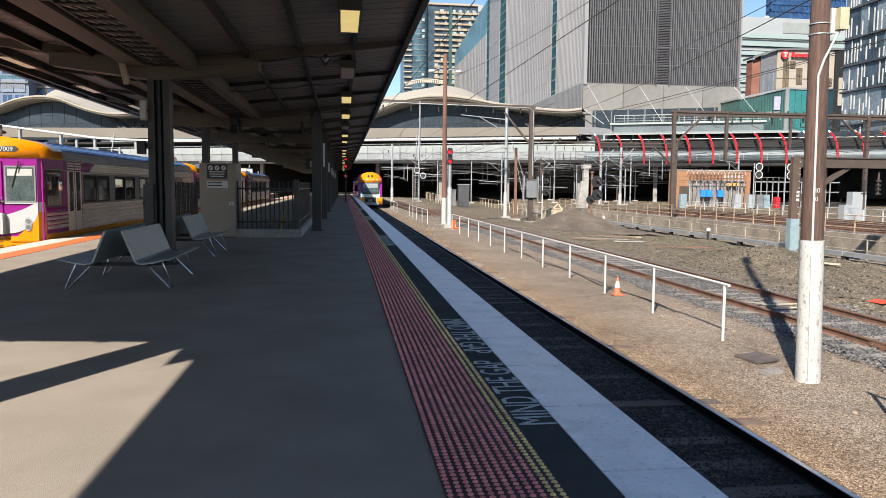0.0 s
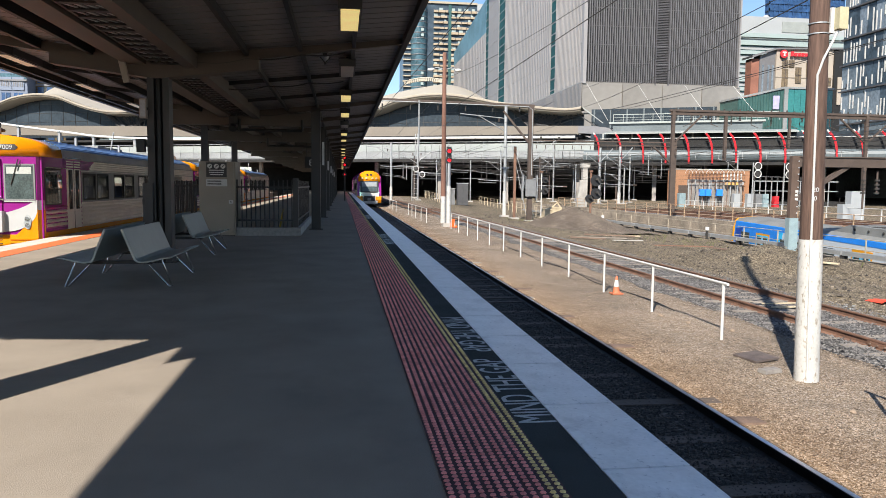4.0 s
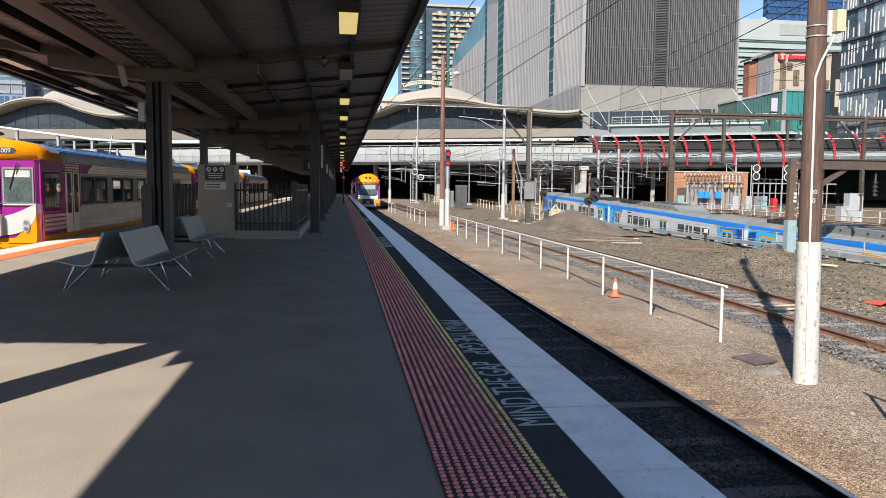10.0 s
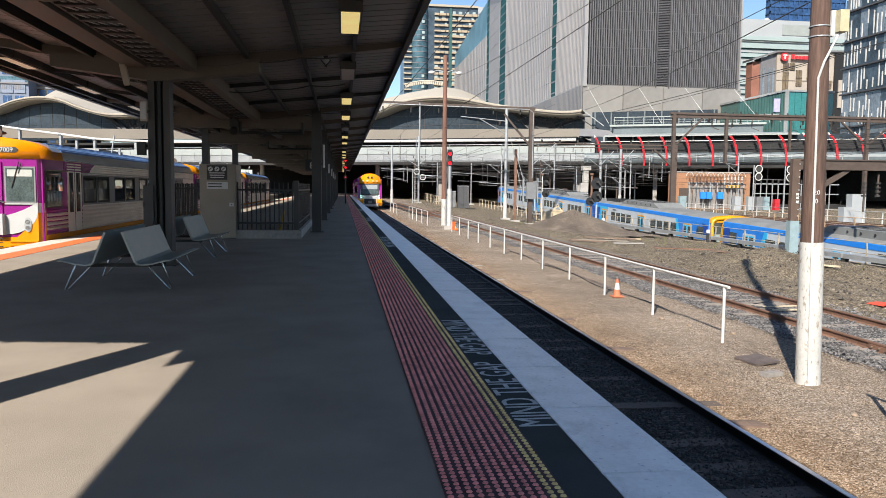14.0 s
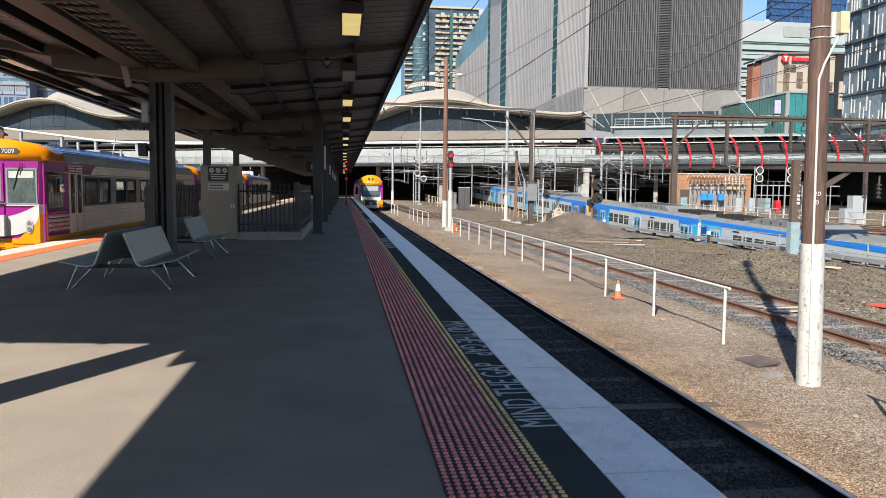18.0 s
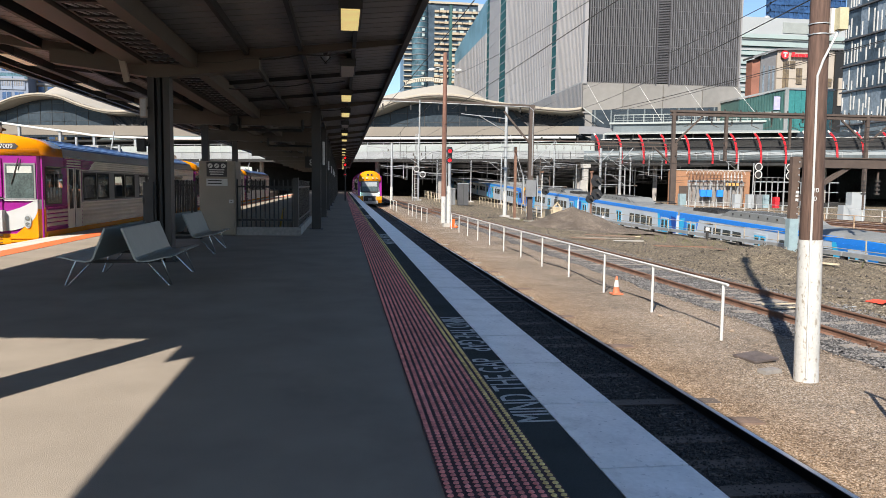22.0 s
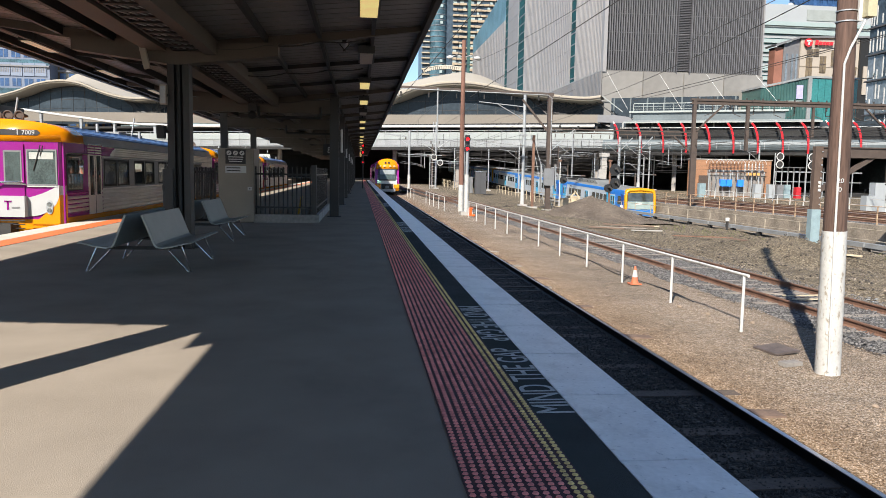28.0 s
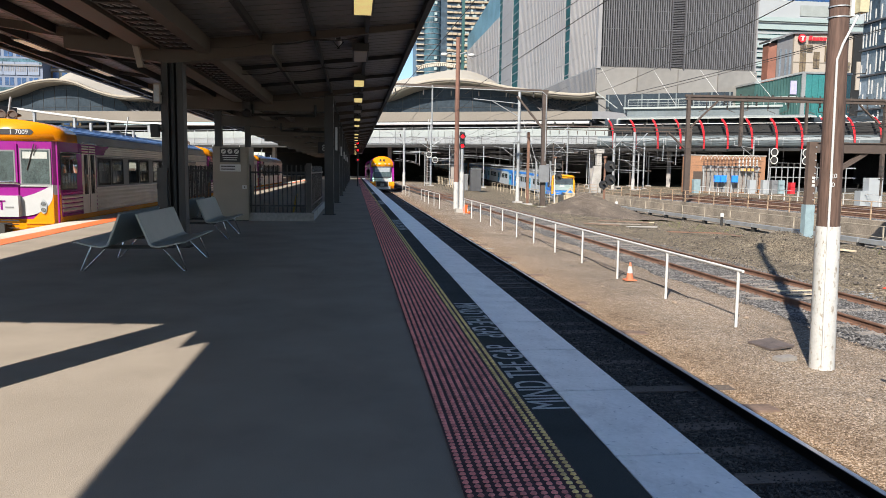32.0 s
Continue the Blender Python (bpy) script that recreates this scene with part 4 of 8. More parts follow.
    for end in (1, -1):
        y = end * (h - 0.25 - (cut if cab == end else 0.0))
        if cab == end:
            y2 = y + end * 0.35
            nose = [(y, 0.9), (y2 + end * 0.12, 0.95), (y2 + end * 0.1, 1.75), (y2 - end * 0.12, 2.9), (y2 - end * 0.2, 3.2), (y, 3.26)]
            part("cab", bevelled(B().prism(nose, -W + 0.04, W - 0.04, "x"), 0.05, 2), x_blue, c, "blue cab end")
            part("cab_roof", B().prism(roof, min(y, y2 - end * 0.15), max(y, y2 - end * 0.15)), x_yellow, c, "yellow roof front")
            ax = W - 0.11
            arch = [(-ax, 1.15), (-ax, 1.8), (-ax, 2.95), (-ax + 0.07, 3.22), (-ax + 0.32, 3.38), (0, 3.46), (ax - 0.32, 3.38), (ax - 0.07, 3.22), (ax, 2.95), (ax, 1.8), (ax, 1.15)]
            part("yellow_surround", B().path([(px, y2 + end * (0.06 - 0.13 * max(0.0, pz - 1.7)), pz) for px, pz in arch], 0.125, 10), x_yellow, c, "rounded yellow cab surround")
            if not door_frame:
                for s in (-1, 1):
                    part("yellow_side", B().prism([(y2 - end * 0.30, 1.1), (y2 + end * 0.04, 1.1), (y2 + end * 0.0, 1.8), (y2 - end * 0.14, 2.95), (y2 - end * 0.42, 2.95)], s * (W - 0.06), s * (W + 0.012), "x"), x_yellow, c)
            part("windscreen", B().prism([(y2 + end * 0.0, 2.35), (y2 + end * 0.075, 2.35), (y2 - end * 0.07, 3.15), (y2 - end * 0.17, 3.15)], -W + 0.25, W - 0.25, "x"), tr_glass, c)
            part("pale_apron", B().prism([(y2 + end * 0.05, 1.62), (y2 + end * 0.15, 1.62), (y2 + end * 0.085, 2.34), (y2, 2.34)], -W + 0.25, W - 0.25, "x"), M("pale_panel", (0.25, 0.31, 0.29), 0.3), c, "pale panel under the windscreen")
            part("number_plate_bar", B().box(-0.5, y2 + end * 0.13, 2.05, 0.1, y2 + end * 0.15, 2.25), white_paint, c)
            part("coupler", bevelled(B().box(-0.25, y2, 0.7, 0.25, y2 + end * 0.9, 1.0), 0.04), tr_dark, c)
            for s in (-1, 1):
                part("cab_side_window", bevelled(B().box(s * W, y - end * 1.7, 1.95, s * (W + 0.034), y - end * 0.75, 2.75), 0.04), tr_glass, c)
        else:
            part("gangway", B().box(-0.7, y, 1.0, 0.7, y + end * 0.24, 3.35), rubber, c)
    return c


CAR_L = 23.9
CARS = []
s = 0.0
for i, (cb, fr) in enumerate(((1, 1), (0, 1), (-1, 1), (1, 0), (0, 0), (-1, 0))):
    lab = "silver and blue suburban train car" + (", yellow cab end" if cb else "") + (", yellow framed doors" if fr else "")
    CARS.append((suburban_car("train_car", lab, CAR_L, cb, fr, i), s + CAR_L / 2))
    s += CAR_L

SLOPE = math.atan(0.0316)
# metres along the line of the leading cab
HEAD = [(0.0, 7.0), (1.0, 17.2), (2.5, 32.0), (3.5, 41.2), (4.5, 49.6), (5.5, 57.5), (6.5, 65.1), (8.0, 76.3), (9.5, 87.3), (11.0, 97.7), (12.5, 108.0), (14.0, 118.8), (16.5, 135.2), (18.5, 148.6), (21.0, 165.7), (24.0, 185.2), (25.5, 194.9), (28.0, 210.7), (30.0, 223.4), (32.0, 235.4)]


def car_pose(y):
    return pose(26.5, y, -4.31 + 0.0316 * (y - 31)) @ Matrix.Rotation(SLOPE, 4, "X")


# ---- the purple diesel railcars at the far side of the platform ----
def diesel_car(x, y0, ln, front, label):
    c = thing("diesel_railcar", pose(x, y0, RAIL_Z - 0.1), label, "train car", "diesel railcars")
    W = 1.45
    side = [(-W, 0.85), (-W, 3.34), (-1.30, 3.62), (-0.85, 3.84), (0, 3.92), (0.85, 3.84), (1.30, 3.62), (W, 3.34), (W, 0.85)]
    part("body", B().prism([(-W, 0.85), (-W, 2.10), (W, 2.10), (W, 0.85)], 1.6, ln - 0.3), tr_silver, c, "silver corrugated carriage body")
    part("roof_shell", B().prism([(-W, 3.0)] + side[1:-1] + [(W, 3.0)], 1.6, ln - 0.3), tr_silver, c, "silver roof")
    part("cab_block", B().box(-W, 1.6, 2.10, W, 3.2, 3.0), tr_dark, c)
    part("end_block", B().box(-W, ln - 3.0, 2.10, W, ln - 0.3, 3.0), tr_silver, c)
    for k in range(9):
        for x_ in (-0.85, 0.85):
            part("seat", bevelled(B().box(x_ - 0.45, 4.0 + 1.57 * k, 2.0, x_ + 0.45, 4.14 + 1.57 * k, 2.55), 0.04), seat_blue, c)
    part("roof_band", B().prism([(1.2, 3.6), (1.33, 3.62), (1.12, 3.76), (0.87, 3.87), (0.5, 3.90), (0.5, 3.8)], 2.0, ln - 0.4), tr_roof_blue, c, "blue grey roof cover")
    for k in range(5):
        part("roof_rib", B().tube((1.30 - 0.10 * k, 2.0, 3.655 + 0.052 * k), (1.30 - 0.10 * k, ln - 0.4, 3.655 + 0.052 * k), 0.018, 6), tr_roof_blue, c)
    for s in (-1, 1):
        part("cant_rail", B().tube((s * (W + 0.01), 1.8, 3.35), (s * (W + 0.01), ln - 0.4, 3.35), 0.025, 6), galv, c)
    part("underframe", B().box(-1.3, 0.8, 0.35, 1.3, ln - 0.6, 0.86), tr_dark, c)
    for y in (3.6, ln - 3.6):
        bogie(c, y)
    for s in (-1, 1):
        for k in range(1, 7):
            part("corrugation", B().tube((s * (W - 0.012), 3.12, 1.27 + 0.12 * k), (s * (W - 0.012), ln - 0.35, 1.27 + 0.12 * k), 0.046, 12), tr_silver, c)
        for k in range(5):
            part("upper_rib", B().tube((s * (W - 0.008), 4.3 + 0.06 * k, 3.06 + 0.07 * k), (s * (W - 0.008), ln - 0.35, 3.06 + 0.07 * k), 0.027, 10), tr_silver, c)
        part("skirt", B().box(s * (W - 0.03), 0.37, 0.84, s * (W + 0.034), ln - 0.4, 1.34), tr_orange, c, "orange skirt")
        for z0, z1 in ((2.08, 2.17), (2.93, 3.02)):
            part("window_rail", B().box(s * (W - 0.03), 3.2, z0, s * (W + 0.014), ln - 3.0, z1), tr_grey, c)
        y = 3.36
        part("window_pillar", B().box(s * (W - 0.06), 3.2, 2.17, s * (W + 0.014), y, 2.93), tr_grey, c)
        while y < ln - 5.4:
            for dy in (0.0, 1.32):
                wi = part("window", B().box(s * (W - 0.01), y + dy, 2.17, s * (W + 0.008), y + dy + 1.16, 2.93), tr_pane, c, "tinted window")
                wi.visible_shadow = False
                gk = B()
                for a0, a1, b0, b1 in ((-0.03, 1.19, 2.13, 2.19), (-0.03, 1.19, 2.91, 2.97), (-0.03, 0.03, 2.19, 2.91), (1.13, 1.19, 2.19, 2.91)):
                    gk.box(s * (W + 0.006), y + dy + a0, b0, s * (W + 0.022), y + dy + a1, b1)
                part("window_gasket", gk, rubber, wi)
            part("window_pillar", B().box(s * (W - 0.06), y + 1.16, 2.17, s * (W + 0.014), y + 1.32, 2.93), tr_grey, c)
            part("window_pillar", B().box(s * (W - 0.06), y + 2.48, 2.17, s * (W + 0.014), min(y + 3.14, ln - 3.0), 2.93), tr_grey, c)
            y += 3.14
        part("rain_strip", B().tube((s * (W + 0.015), 3.15, 3.05), (s * (W + 0.015), ln - 0.4, 3.05), 0.016, 6), galv, c)
        part("cab_side", B().box(s * (W - 0.02), 0.20, 1.10, s * (W + 0.018), 1.93, 3.36), purple, c, "purple cab side")
        part("door_surround", B().box(s * (W - 0.02), 1.93, 1.34, s * (W + 0.016), 3.2, 3.36), purple, c)
        part("cab_side_upper", B().prism([(3.2, 3.04), (3.82, 3.04), (4.05, 3.2), (4.45, 3.345), (3.2, 3.345)], s * (W - 0.02), s * (W + 0.022), "x"), purple, c)
        for k in range(4):
            part("upper_moulding", B().tube((s * (W + 0.02), 1.7, 3.10 + 0.075 * k), (s * (W + 0.02), 3.9 + 0.12 * k, 3.10 + 0.075 * k), 0.022, 8), purple, c)
        for k in range(1, 7):
            part("cab_rib", B().tube((s * (W + 0.004), 0.42, 1.27 + 0.12 * k), (s * (W + 0.004), 1.9, 1.27 + 0.12 * k), 0.046, 12), purple if k in (1, 6) else tr_silver, c)
        cw = part("cab_window", bevelled(B().box(s * W, 0.40, 2.10, s * (W + 0.03), 1.50, 3.02), 0.04, 2), tr_glass, c)
        part("window_frame", B().box(s * (W + 0.005), 0.36, 2.06, s * (W + 0.024), 1.54, 3.06), rubber, cw)
        part("grab_bar", B().tube((s * (W + 0.05), 0.36, 3.08), (s * (W + 0.05), 1.9, 3.08), 0.018, 6), chrome, cw)
        dr = part("door", bevelled(B().box(s * (W - 0.02), 1.97, 1.30, s * (W + 0.03), 3.10, 3.33), 0.02), door_silver, c, "pale grey double door")
        part("door_gap", B().box(s * (W + 0.02), 2.515, 1.305, s * (W + 0.034), 2.545, 3.31), rubber, dr)
        for k in (2.25, 2.81):
            part("door_pane", softened(B().box(s * (W + 0.02), k - 0.12, 1.95, s * (W + 0.04), k + 0.12, 3.0), 0.012, 1), tr_glass, dr)
            part("door_gasket", softened(B().box(s * (W + 0.02), k - 0.15, 1.90, s * (W + 0.036), k + 0.15, 3.05), 0.007, 1), rubber, dr)
        part("door_header", B().tube((s * (W + 0.03), 1.95, 3.37), (s * (W + 0.03), 3.12, 3.37), 0.03, 8), chrome, dr)
        mi = part("mirror", softened(B().box(s * (W + 0.06), 0.95, 2.52, s * (W + 0.22), 1.06, 2.90), 0.04, 2), chrome, c)
        part("mirror_arm", B().path([(s * (W + 0.02), 0.5, 2.98), (s * (W + 0.14), 0.98, 2.98), (s * (W + 0.14), 1.0, 2.85)], 0.014, 6), chrome, mi)
    if front:
        face = [(-W, 1.65), (-W, 0.26), (-1.36, 0.12), (1.36, 0.12), (W, 0.26), (W, 1.65)]
        part("front", B().prism(face, 1.0, 3.42, "z"), purple, c, "purple front")
        arc = []
        for i in range(17):
            a = math.pi * i / 16
            arc.append((1.46 * math.cos(a), 3.40 + 0.54 * math.sin(a) ** 0.62))
        part("front_roof", softened(B().prism(arc + [(-1.46, 3.36), (1.46, 3.36)], 0.10, 1.72), 0.09, 3), tr_orange, c, "orange rounded roof front")
        rim = [(-W - 0.01, 1.65), (-W - 0.01, 0.25), (-1.36, 0.10), (1.36, 0.10), (W + 0.01, 0.25), (W + 0.01, 1.65)]
        part("apron", B().prism(rim, 0.6, 1.3, "z"), tr_orange, c, "orange apron")
        for s in (-1, 1):
            part("orange_corner", B().prism([(s * 0.5, 1.0), (s * 1.37, 1.0), (s * 1.37, 2.1), (s * 1.05, 1.5)], 0.09, 0.115), tr_orange, c)
            part("orange_corner_side", B().prism([(s * 1.36, 0.10), (s * (W + 0.02), 0.255), (s * (W + 0.02), 0.36), (s * 1.3, 0.36)], 1.0, 2.0, "z"), tr_orange, c)
            part("white_corner_side", B().prism([(s * 1.36, 0.095), (s * (W + 0.022), 0.25), (s * (W + 0.022), 0.30), (s * 1.3, 0.36)], 1.95, 2.2, "z"), tr_white, c)
        low = [(0.60 + 0.77 * math.sin(math.pi / 2 * k / 9), 2.0 - 0.62 * math.cos(math.pi / 2 * k / 9)) for k in range(10)]
        high = [(1.37 - 1.37 * k / 9, 1.82 + 0.40 * (1 - k / 9) ** 2.2) for k in range(0, 10)]
        sweep = low + high
        part("white_sweep", B().prism(sweep + [(-a, b_) for a, b_ in sweep[::-1]][1:], 0.08, 0.125), tr_white, c, "white sweep")
        cx = part("coupler_box", bevelled(B().box(-0.62, -0.10, 1.37, 0.56, 0.12, 1.92), 0.03), tr_white, c, "white coupler box")
        part("logo_bar", B().box(0.06, -0.112, 1.76, 0.24, -0.10, 1.80).box(0.12, -0.112, 1.56, 0.17, -0.10, 1.80), purple, cx)
        part("logo_text_bar", B().box(0.24, -0.112, 1.60, 0.44, -0.10, 1.64), tr_grey, cx)
        part("coupler_head", bevelled(B().box(-0.3, -0.35, 0.65, 0.3, 0.1, 1.2), 0.04), tr_dark, c)
        for k in range(4):
            part("coupler_step", B().tube((-0.6, -0.2, 0.98 + 0.1 * k), (0.6, -0.2, 0.98 + 0.1 * k), 0.015, 6), tr_dark, c)
        for s in (-1, 1):
            wn_ = part("windscreen", bevelled(B().box(s * 0.60, 0.085, 2.24, s * 1.29, 0.14, 3.12), 0.03), tr_screen, c)
            part("windscreen_frame", bevelled(B().box(s * 0.56, 0.09, 2.20, s * 1.33, 0.135, 3.16), 0.02), tr_grey, wn_)
            part("lower_trim", B().box(s * 0.56, 0.07, 2.165, s * 1.33, 0.10, 2.195), tr_white, wn_)
            part("blind", B().box(s * 0.64, 0.075, 2.90, s * 1.25, 0.084, 3.08), M("blind", (0.35, 0.36, 0.33), 0.6), wn_)
            part("wiper", B().path([(s * 0.94, 0.06, 3.28), (s * 0.86, 0.06, 3.0), (s * 0.74, 0.065, 2.6)], 0.014, 5).tube((s * 1.0, 0.06, 3.26), (s * 0.92, 0.06, 2.98), 0.01, 5), tr_dark, wn_)
            hl = part("headlight", B().prism([(s * 1.12 + 0.09 * math.sin(2 * math.pi * k / 16), 1.63 + 0.19 * math.cos(2 * math.pi * k / 16)) for k in range(16)], 0.055, 0.12), galv, c, "twin headlight")
            for k in (1.55, 1.71):
                part("lens", B().tube((s * 1.12, 0.04, k), (s * 1.12, 0.07, k), 0.06, 12), chrome, hl)
        gd = part("gangway_door", bevelled(B().box(-0.06, 0.075, 1.90, 0.50, 0.13, 3.28), 0.02), purple, c, "purple gangway door")
        part("gangway_window", bevelled(B().box(0.04, 0.06, 2.26, 0.41, 0.11, 3.08), 0.02), tr_screen, gd)
        part("window_frame", B().box(0.0, 0.068, 2.22, 0.45, 0.105, 3.12), tr_grey, gd)
        for z in (2.28, 1.84):
            part("handrail", B().path([(-0.65, -0.04, z), (0.42, -0.04, z), (0.54, 0.08, z - 0.06)], 0.03, 8), chrome, c)
        ds = part("destination_display", bevelled(B().prism([(-0.94, 3.595), (-0.86, 3.52), (0.86, 3.52), (0.94, 3.595), (0.86, 3.67), (-0.86, 3.67)], 0.085, 0.20), 0.012), tr_dark, c, "dark destination display")
        text_on("7009", 0.165, white_paint, ds, pose(0.64, 0.08, 3.54, 90, 0, 0))
        part("divider", B().box(0.36, 0.075, 3.525, 0.385, 0.09, 3.665), galv, ds)
        for k in (-0.22, 0.06, 0.34):
            hn = B()
            pts = [(k + 0.12 * math.cos(a), 0.3, 4.04 + 0.12 * math.sin(a)) for a in [2 * math.pi * i / 14 for i in range(15)]]
            hn.path(pts, 0.022, 6)
            hn.tube((k, 0.3, 3.86), (k, 0.3, 3.95), 0.03, 6).tube((k, 0.32, 4.06), (k, 0.8, 4.06), 0.09, 10, 0.03)
            part("horn", hn, brown_steel, c)
        for k in range(6):
            part("step", B().box(0.66, 0.05, 0.72 + 0.09 * k, 1.36, 0.3, 0.755 + 0.09 * k), tr_orange, c)
    part("roof_fan", B().box(-0.5, 8, 3.88, 0.5, 11, 4.02), tr_grey, c)
    for y, x in ((1.55, -0.35), (9.3, 0.55)):
        part("aerial", B().tube((x, y, 3.84), (x + 0.14, y, 4.62), 0.03, 6), galv, c)
    for y in (4.4, 9.0, 14.0):
        part("exhaust", B().tube((0.95, y, 3.75), (0.95, y, 4.1), 0.05, 8), galv, c)
    return c


diesel_car(-9.35, 20.75, 20.7, True, "purple, orange and silver diesel railcar standing at the platform")
diesel_car(-9.35, 41.5, 20.9, True, "purple, orange and silver diesel railcar coupled behind")
diesel_car(-9.35, 62.5, 20.9, True, "purple, orange and silver diesel railcar coupled behind")


# ---- the white-nosed train at the end of the near track ----
def leaning(b):
    """Rakes a front back with its height."""
    b.v = [(x, y + (0.28 * max(0.0, z - 1.6) if y < 1.2 else 0.0), z) for x, y, z in b.v]
    return b


def white_nose_train(x, y0):
    c = thing("express_railcar", pose(x, y0, RAIL_Z), "purple and yellow diesel train with a white nose, waiting", "train")
    W = 1.46
    side = [(-W, 0.7), (-W, 3.4), (-1.2, 4.0), (-0.6, 4.3), (0.6, 4.3), (1.2, 4.0), (W, 3.4), (W, 0.7)]
    part("body", B().prism(side, 1.2, 24.0), purple, c)
    part("second_car", B().prism(side, 24.4, 48), purple, c)
    part("underframe", B().box(-1.3, 0.8, 0.2, 1.3, 48, 0.72), tr_dark, c)
    front = [(-0.92, 0.36), (-1.16, 0.9), (-1.22, 1.5), (-1.16, 2.2), (-1.0, 3.0), (-0.8, 3.7), (0.8, 3.7), (1.0, 3.0), (1.16, 2.2), (1.22, 1.5), (1.16, 0.9), (0.92, 0.36)]
    part("nose", leaning(softened(B().prism(front, 0.0, 1.6), 0.14, 4)), nose_white, c, "white rounded nose")
    for s in (-1, 1):
        pil = [(1.3, 0.4), (0.35, 0.42), (0.10, 0.9), (0.14, 1.5), (0.45, 2.9), (0.8, 3.6), (1.3, 3.7)]
        part("corner_pillar", bevelled(B().prism(pil, s * 1.10, s * (W + 0.005), "x"), 0.08, 2), purple, c, "purple corner")
        cor = [(1.3, 0.38), (0.2, 0.40), (-0.05, 0.75), (-0.05, 1.08), (0.1, 1.25), (0.6, 1.45), (1.3, 1.6)]
        part("corner_panel", bevelled(B().prism(cor, s * 0.80, s * (W + 0.02), "x"), 0.06, 2), tr_orange, c, "yellow corner panel")
        for k in range(12):
            part("side_window", B().box(s * (W - 0.02), 5 + 1.5 * k, 1.9, s * (W + 0.02), 6.2 + 1.5 * k, 2.8), tr_glass, c)
        for z in (1.62, 1.36):
            part("marker_light", B().tube((s * 1.12, -0.05, z), (s * 1.12, 0.2, z), 0.05, 10), marker_glow, c)
    cap = [(-1.36, 3.02), (-1.36, 3.45), (-1.22, 3.85), (-0.9, 4.15), (-0.45, 4.32), (0, 4.36), (0.45, 4.32), (0.9, 4.15), (1.22, 3.85), (1.36, 3.45), (1.36, 3.02)]
    part("roof_front", leaning(softened(B().prism(cap, -0.06, 2.6), 0.16, 4)), tr_orange, c, "yellow rounded roof front")
    part("windscreen_surround", bevelled(B().prism([(-0.02, 1.72), (0.10, 1.66), (0.40, 3.05), (0.26, 3.1)], -1.10, 1.10, "x"), 0.05, 2), black_sign, c)
    part("windscreen", B().prism([(-0.04, 1.84), (0.06, 1.80), (0.33, 2.92), (0.20, 2.96)], -0.96, 0.96, "x"), tr_screen, c)
    part("sun_screen", B().prism([(0.05, 2.42), (0.10, 2.40), (0.24, 2.93), (0.16, 2.95)], -0.9, 0.9, "x"), M("pale_blind", (0.20, 0.22, 0.23), 0.5), c, "pale sun blind")
    part("grille", bevelled(B().prism([(-0.06, 0.62), (0.1, 0.62), (0.1, 1.25), (-0.03, 1.25)], -0.72, 0.72, "x"), 0.03), tr_dark, c, "dark lower grille")
    part("coupler", bevelled(B().box(-0.22, -0.25, 0.68, 0.22, 0.05, 1.0), 0.03), tr_grey, c)
    part("skirt", bevelled(B().prism([(0.0, 0.3), (0.6, 0.3), (0.6, 0.62), (-0.02, 0.62)], -1.0, 1.0, "x"), 0.04), tr_white, c)
    for x1 in (-0.86, -0.38, 0.38, 0.86):
        part("headlight", B().tube((x1, 0.26, 3.42), (x1, 0.6, 3.42), 0.115, 14), head_glow, c)
    for x1 in (-0.22, 0.22):
        part("horn", B().tube((x1, 0.45, 3.86), (x1, 0.8, 3.86), 0.13, 12), tr_dark, c)
    return c


white_nose_train(3.37, 92.0)


# ---- the station bridge and hall, which lie askew across the tracks ----
BR = pose(4.3, 130, 0, 0, 0, -27)


def wave_z(s):
    """Height of the hall roof's front edge along the bridge."""
    knots = [(-150, 15.2), (-125, 15.6), (-112, 16.7), (-105.3, 17.7), (-99.8, 18.65), (-94.4, 20.0), (-89.0, 20.55), (-84.9, 20.45), (-80.7, 19.75), (-75.9, 18.15), (-71.1, 16.9), (-67.2, 16.3), (-63.3, 16.15), (-58, 16.4), (-45, 16.0), (-25, 14.6), (-12, 14.2), (-7.8, 14.6), (-3.3, 15.5), (0.1, 16.65), (3.5, 17.35), (6.9, 17.65), (11.3, 17.5), (15.6, 16.8), (19.8, 15.9), (22.9, 15.4), (27, 14.85), (30, 14.52), (32.9, 14.35), (35.6, 14.66)]
    n = len(knots)
    i = max(0, min(n - 2, sum(1 for a, _ in knots if a <= s) - 1))
    (x0, z0), (x1, z1) = knots[i], knots[i + 1]
    xa, za = knots[max(0, i - 1)]
    xb, zb = knots[min(n - 1, i + 2)]
    m0, m1 = (z1 - za) / (x1 - xa) * (x1 - x0), (zb - z0) / (xb - x0) * (x1 - x0)
    k = min(1.0, max(0.0, (s - x0) / (x1 - x0)))
    return (2 * k ** 3 - 3 * k * k + 1) * z0 + (k ** 3 - 2 * k * k + k) * m0 + (3 * k * k - 2 * k ** 3) * z1 + (k ** 3 - k * k) * m1


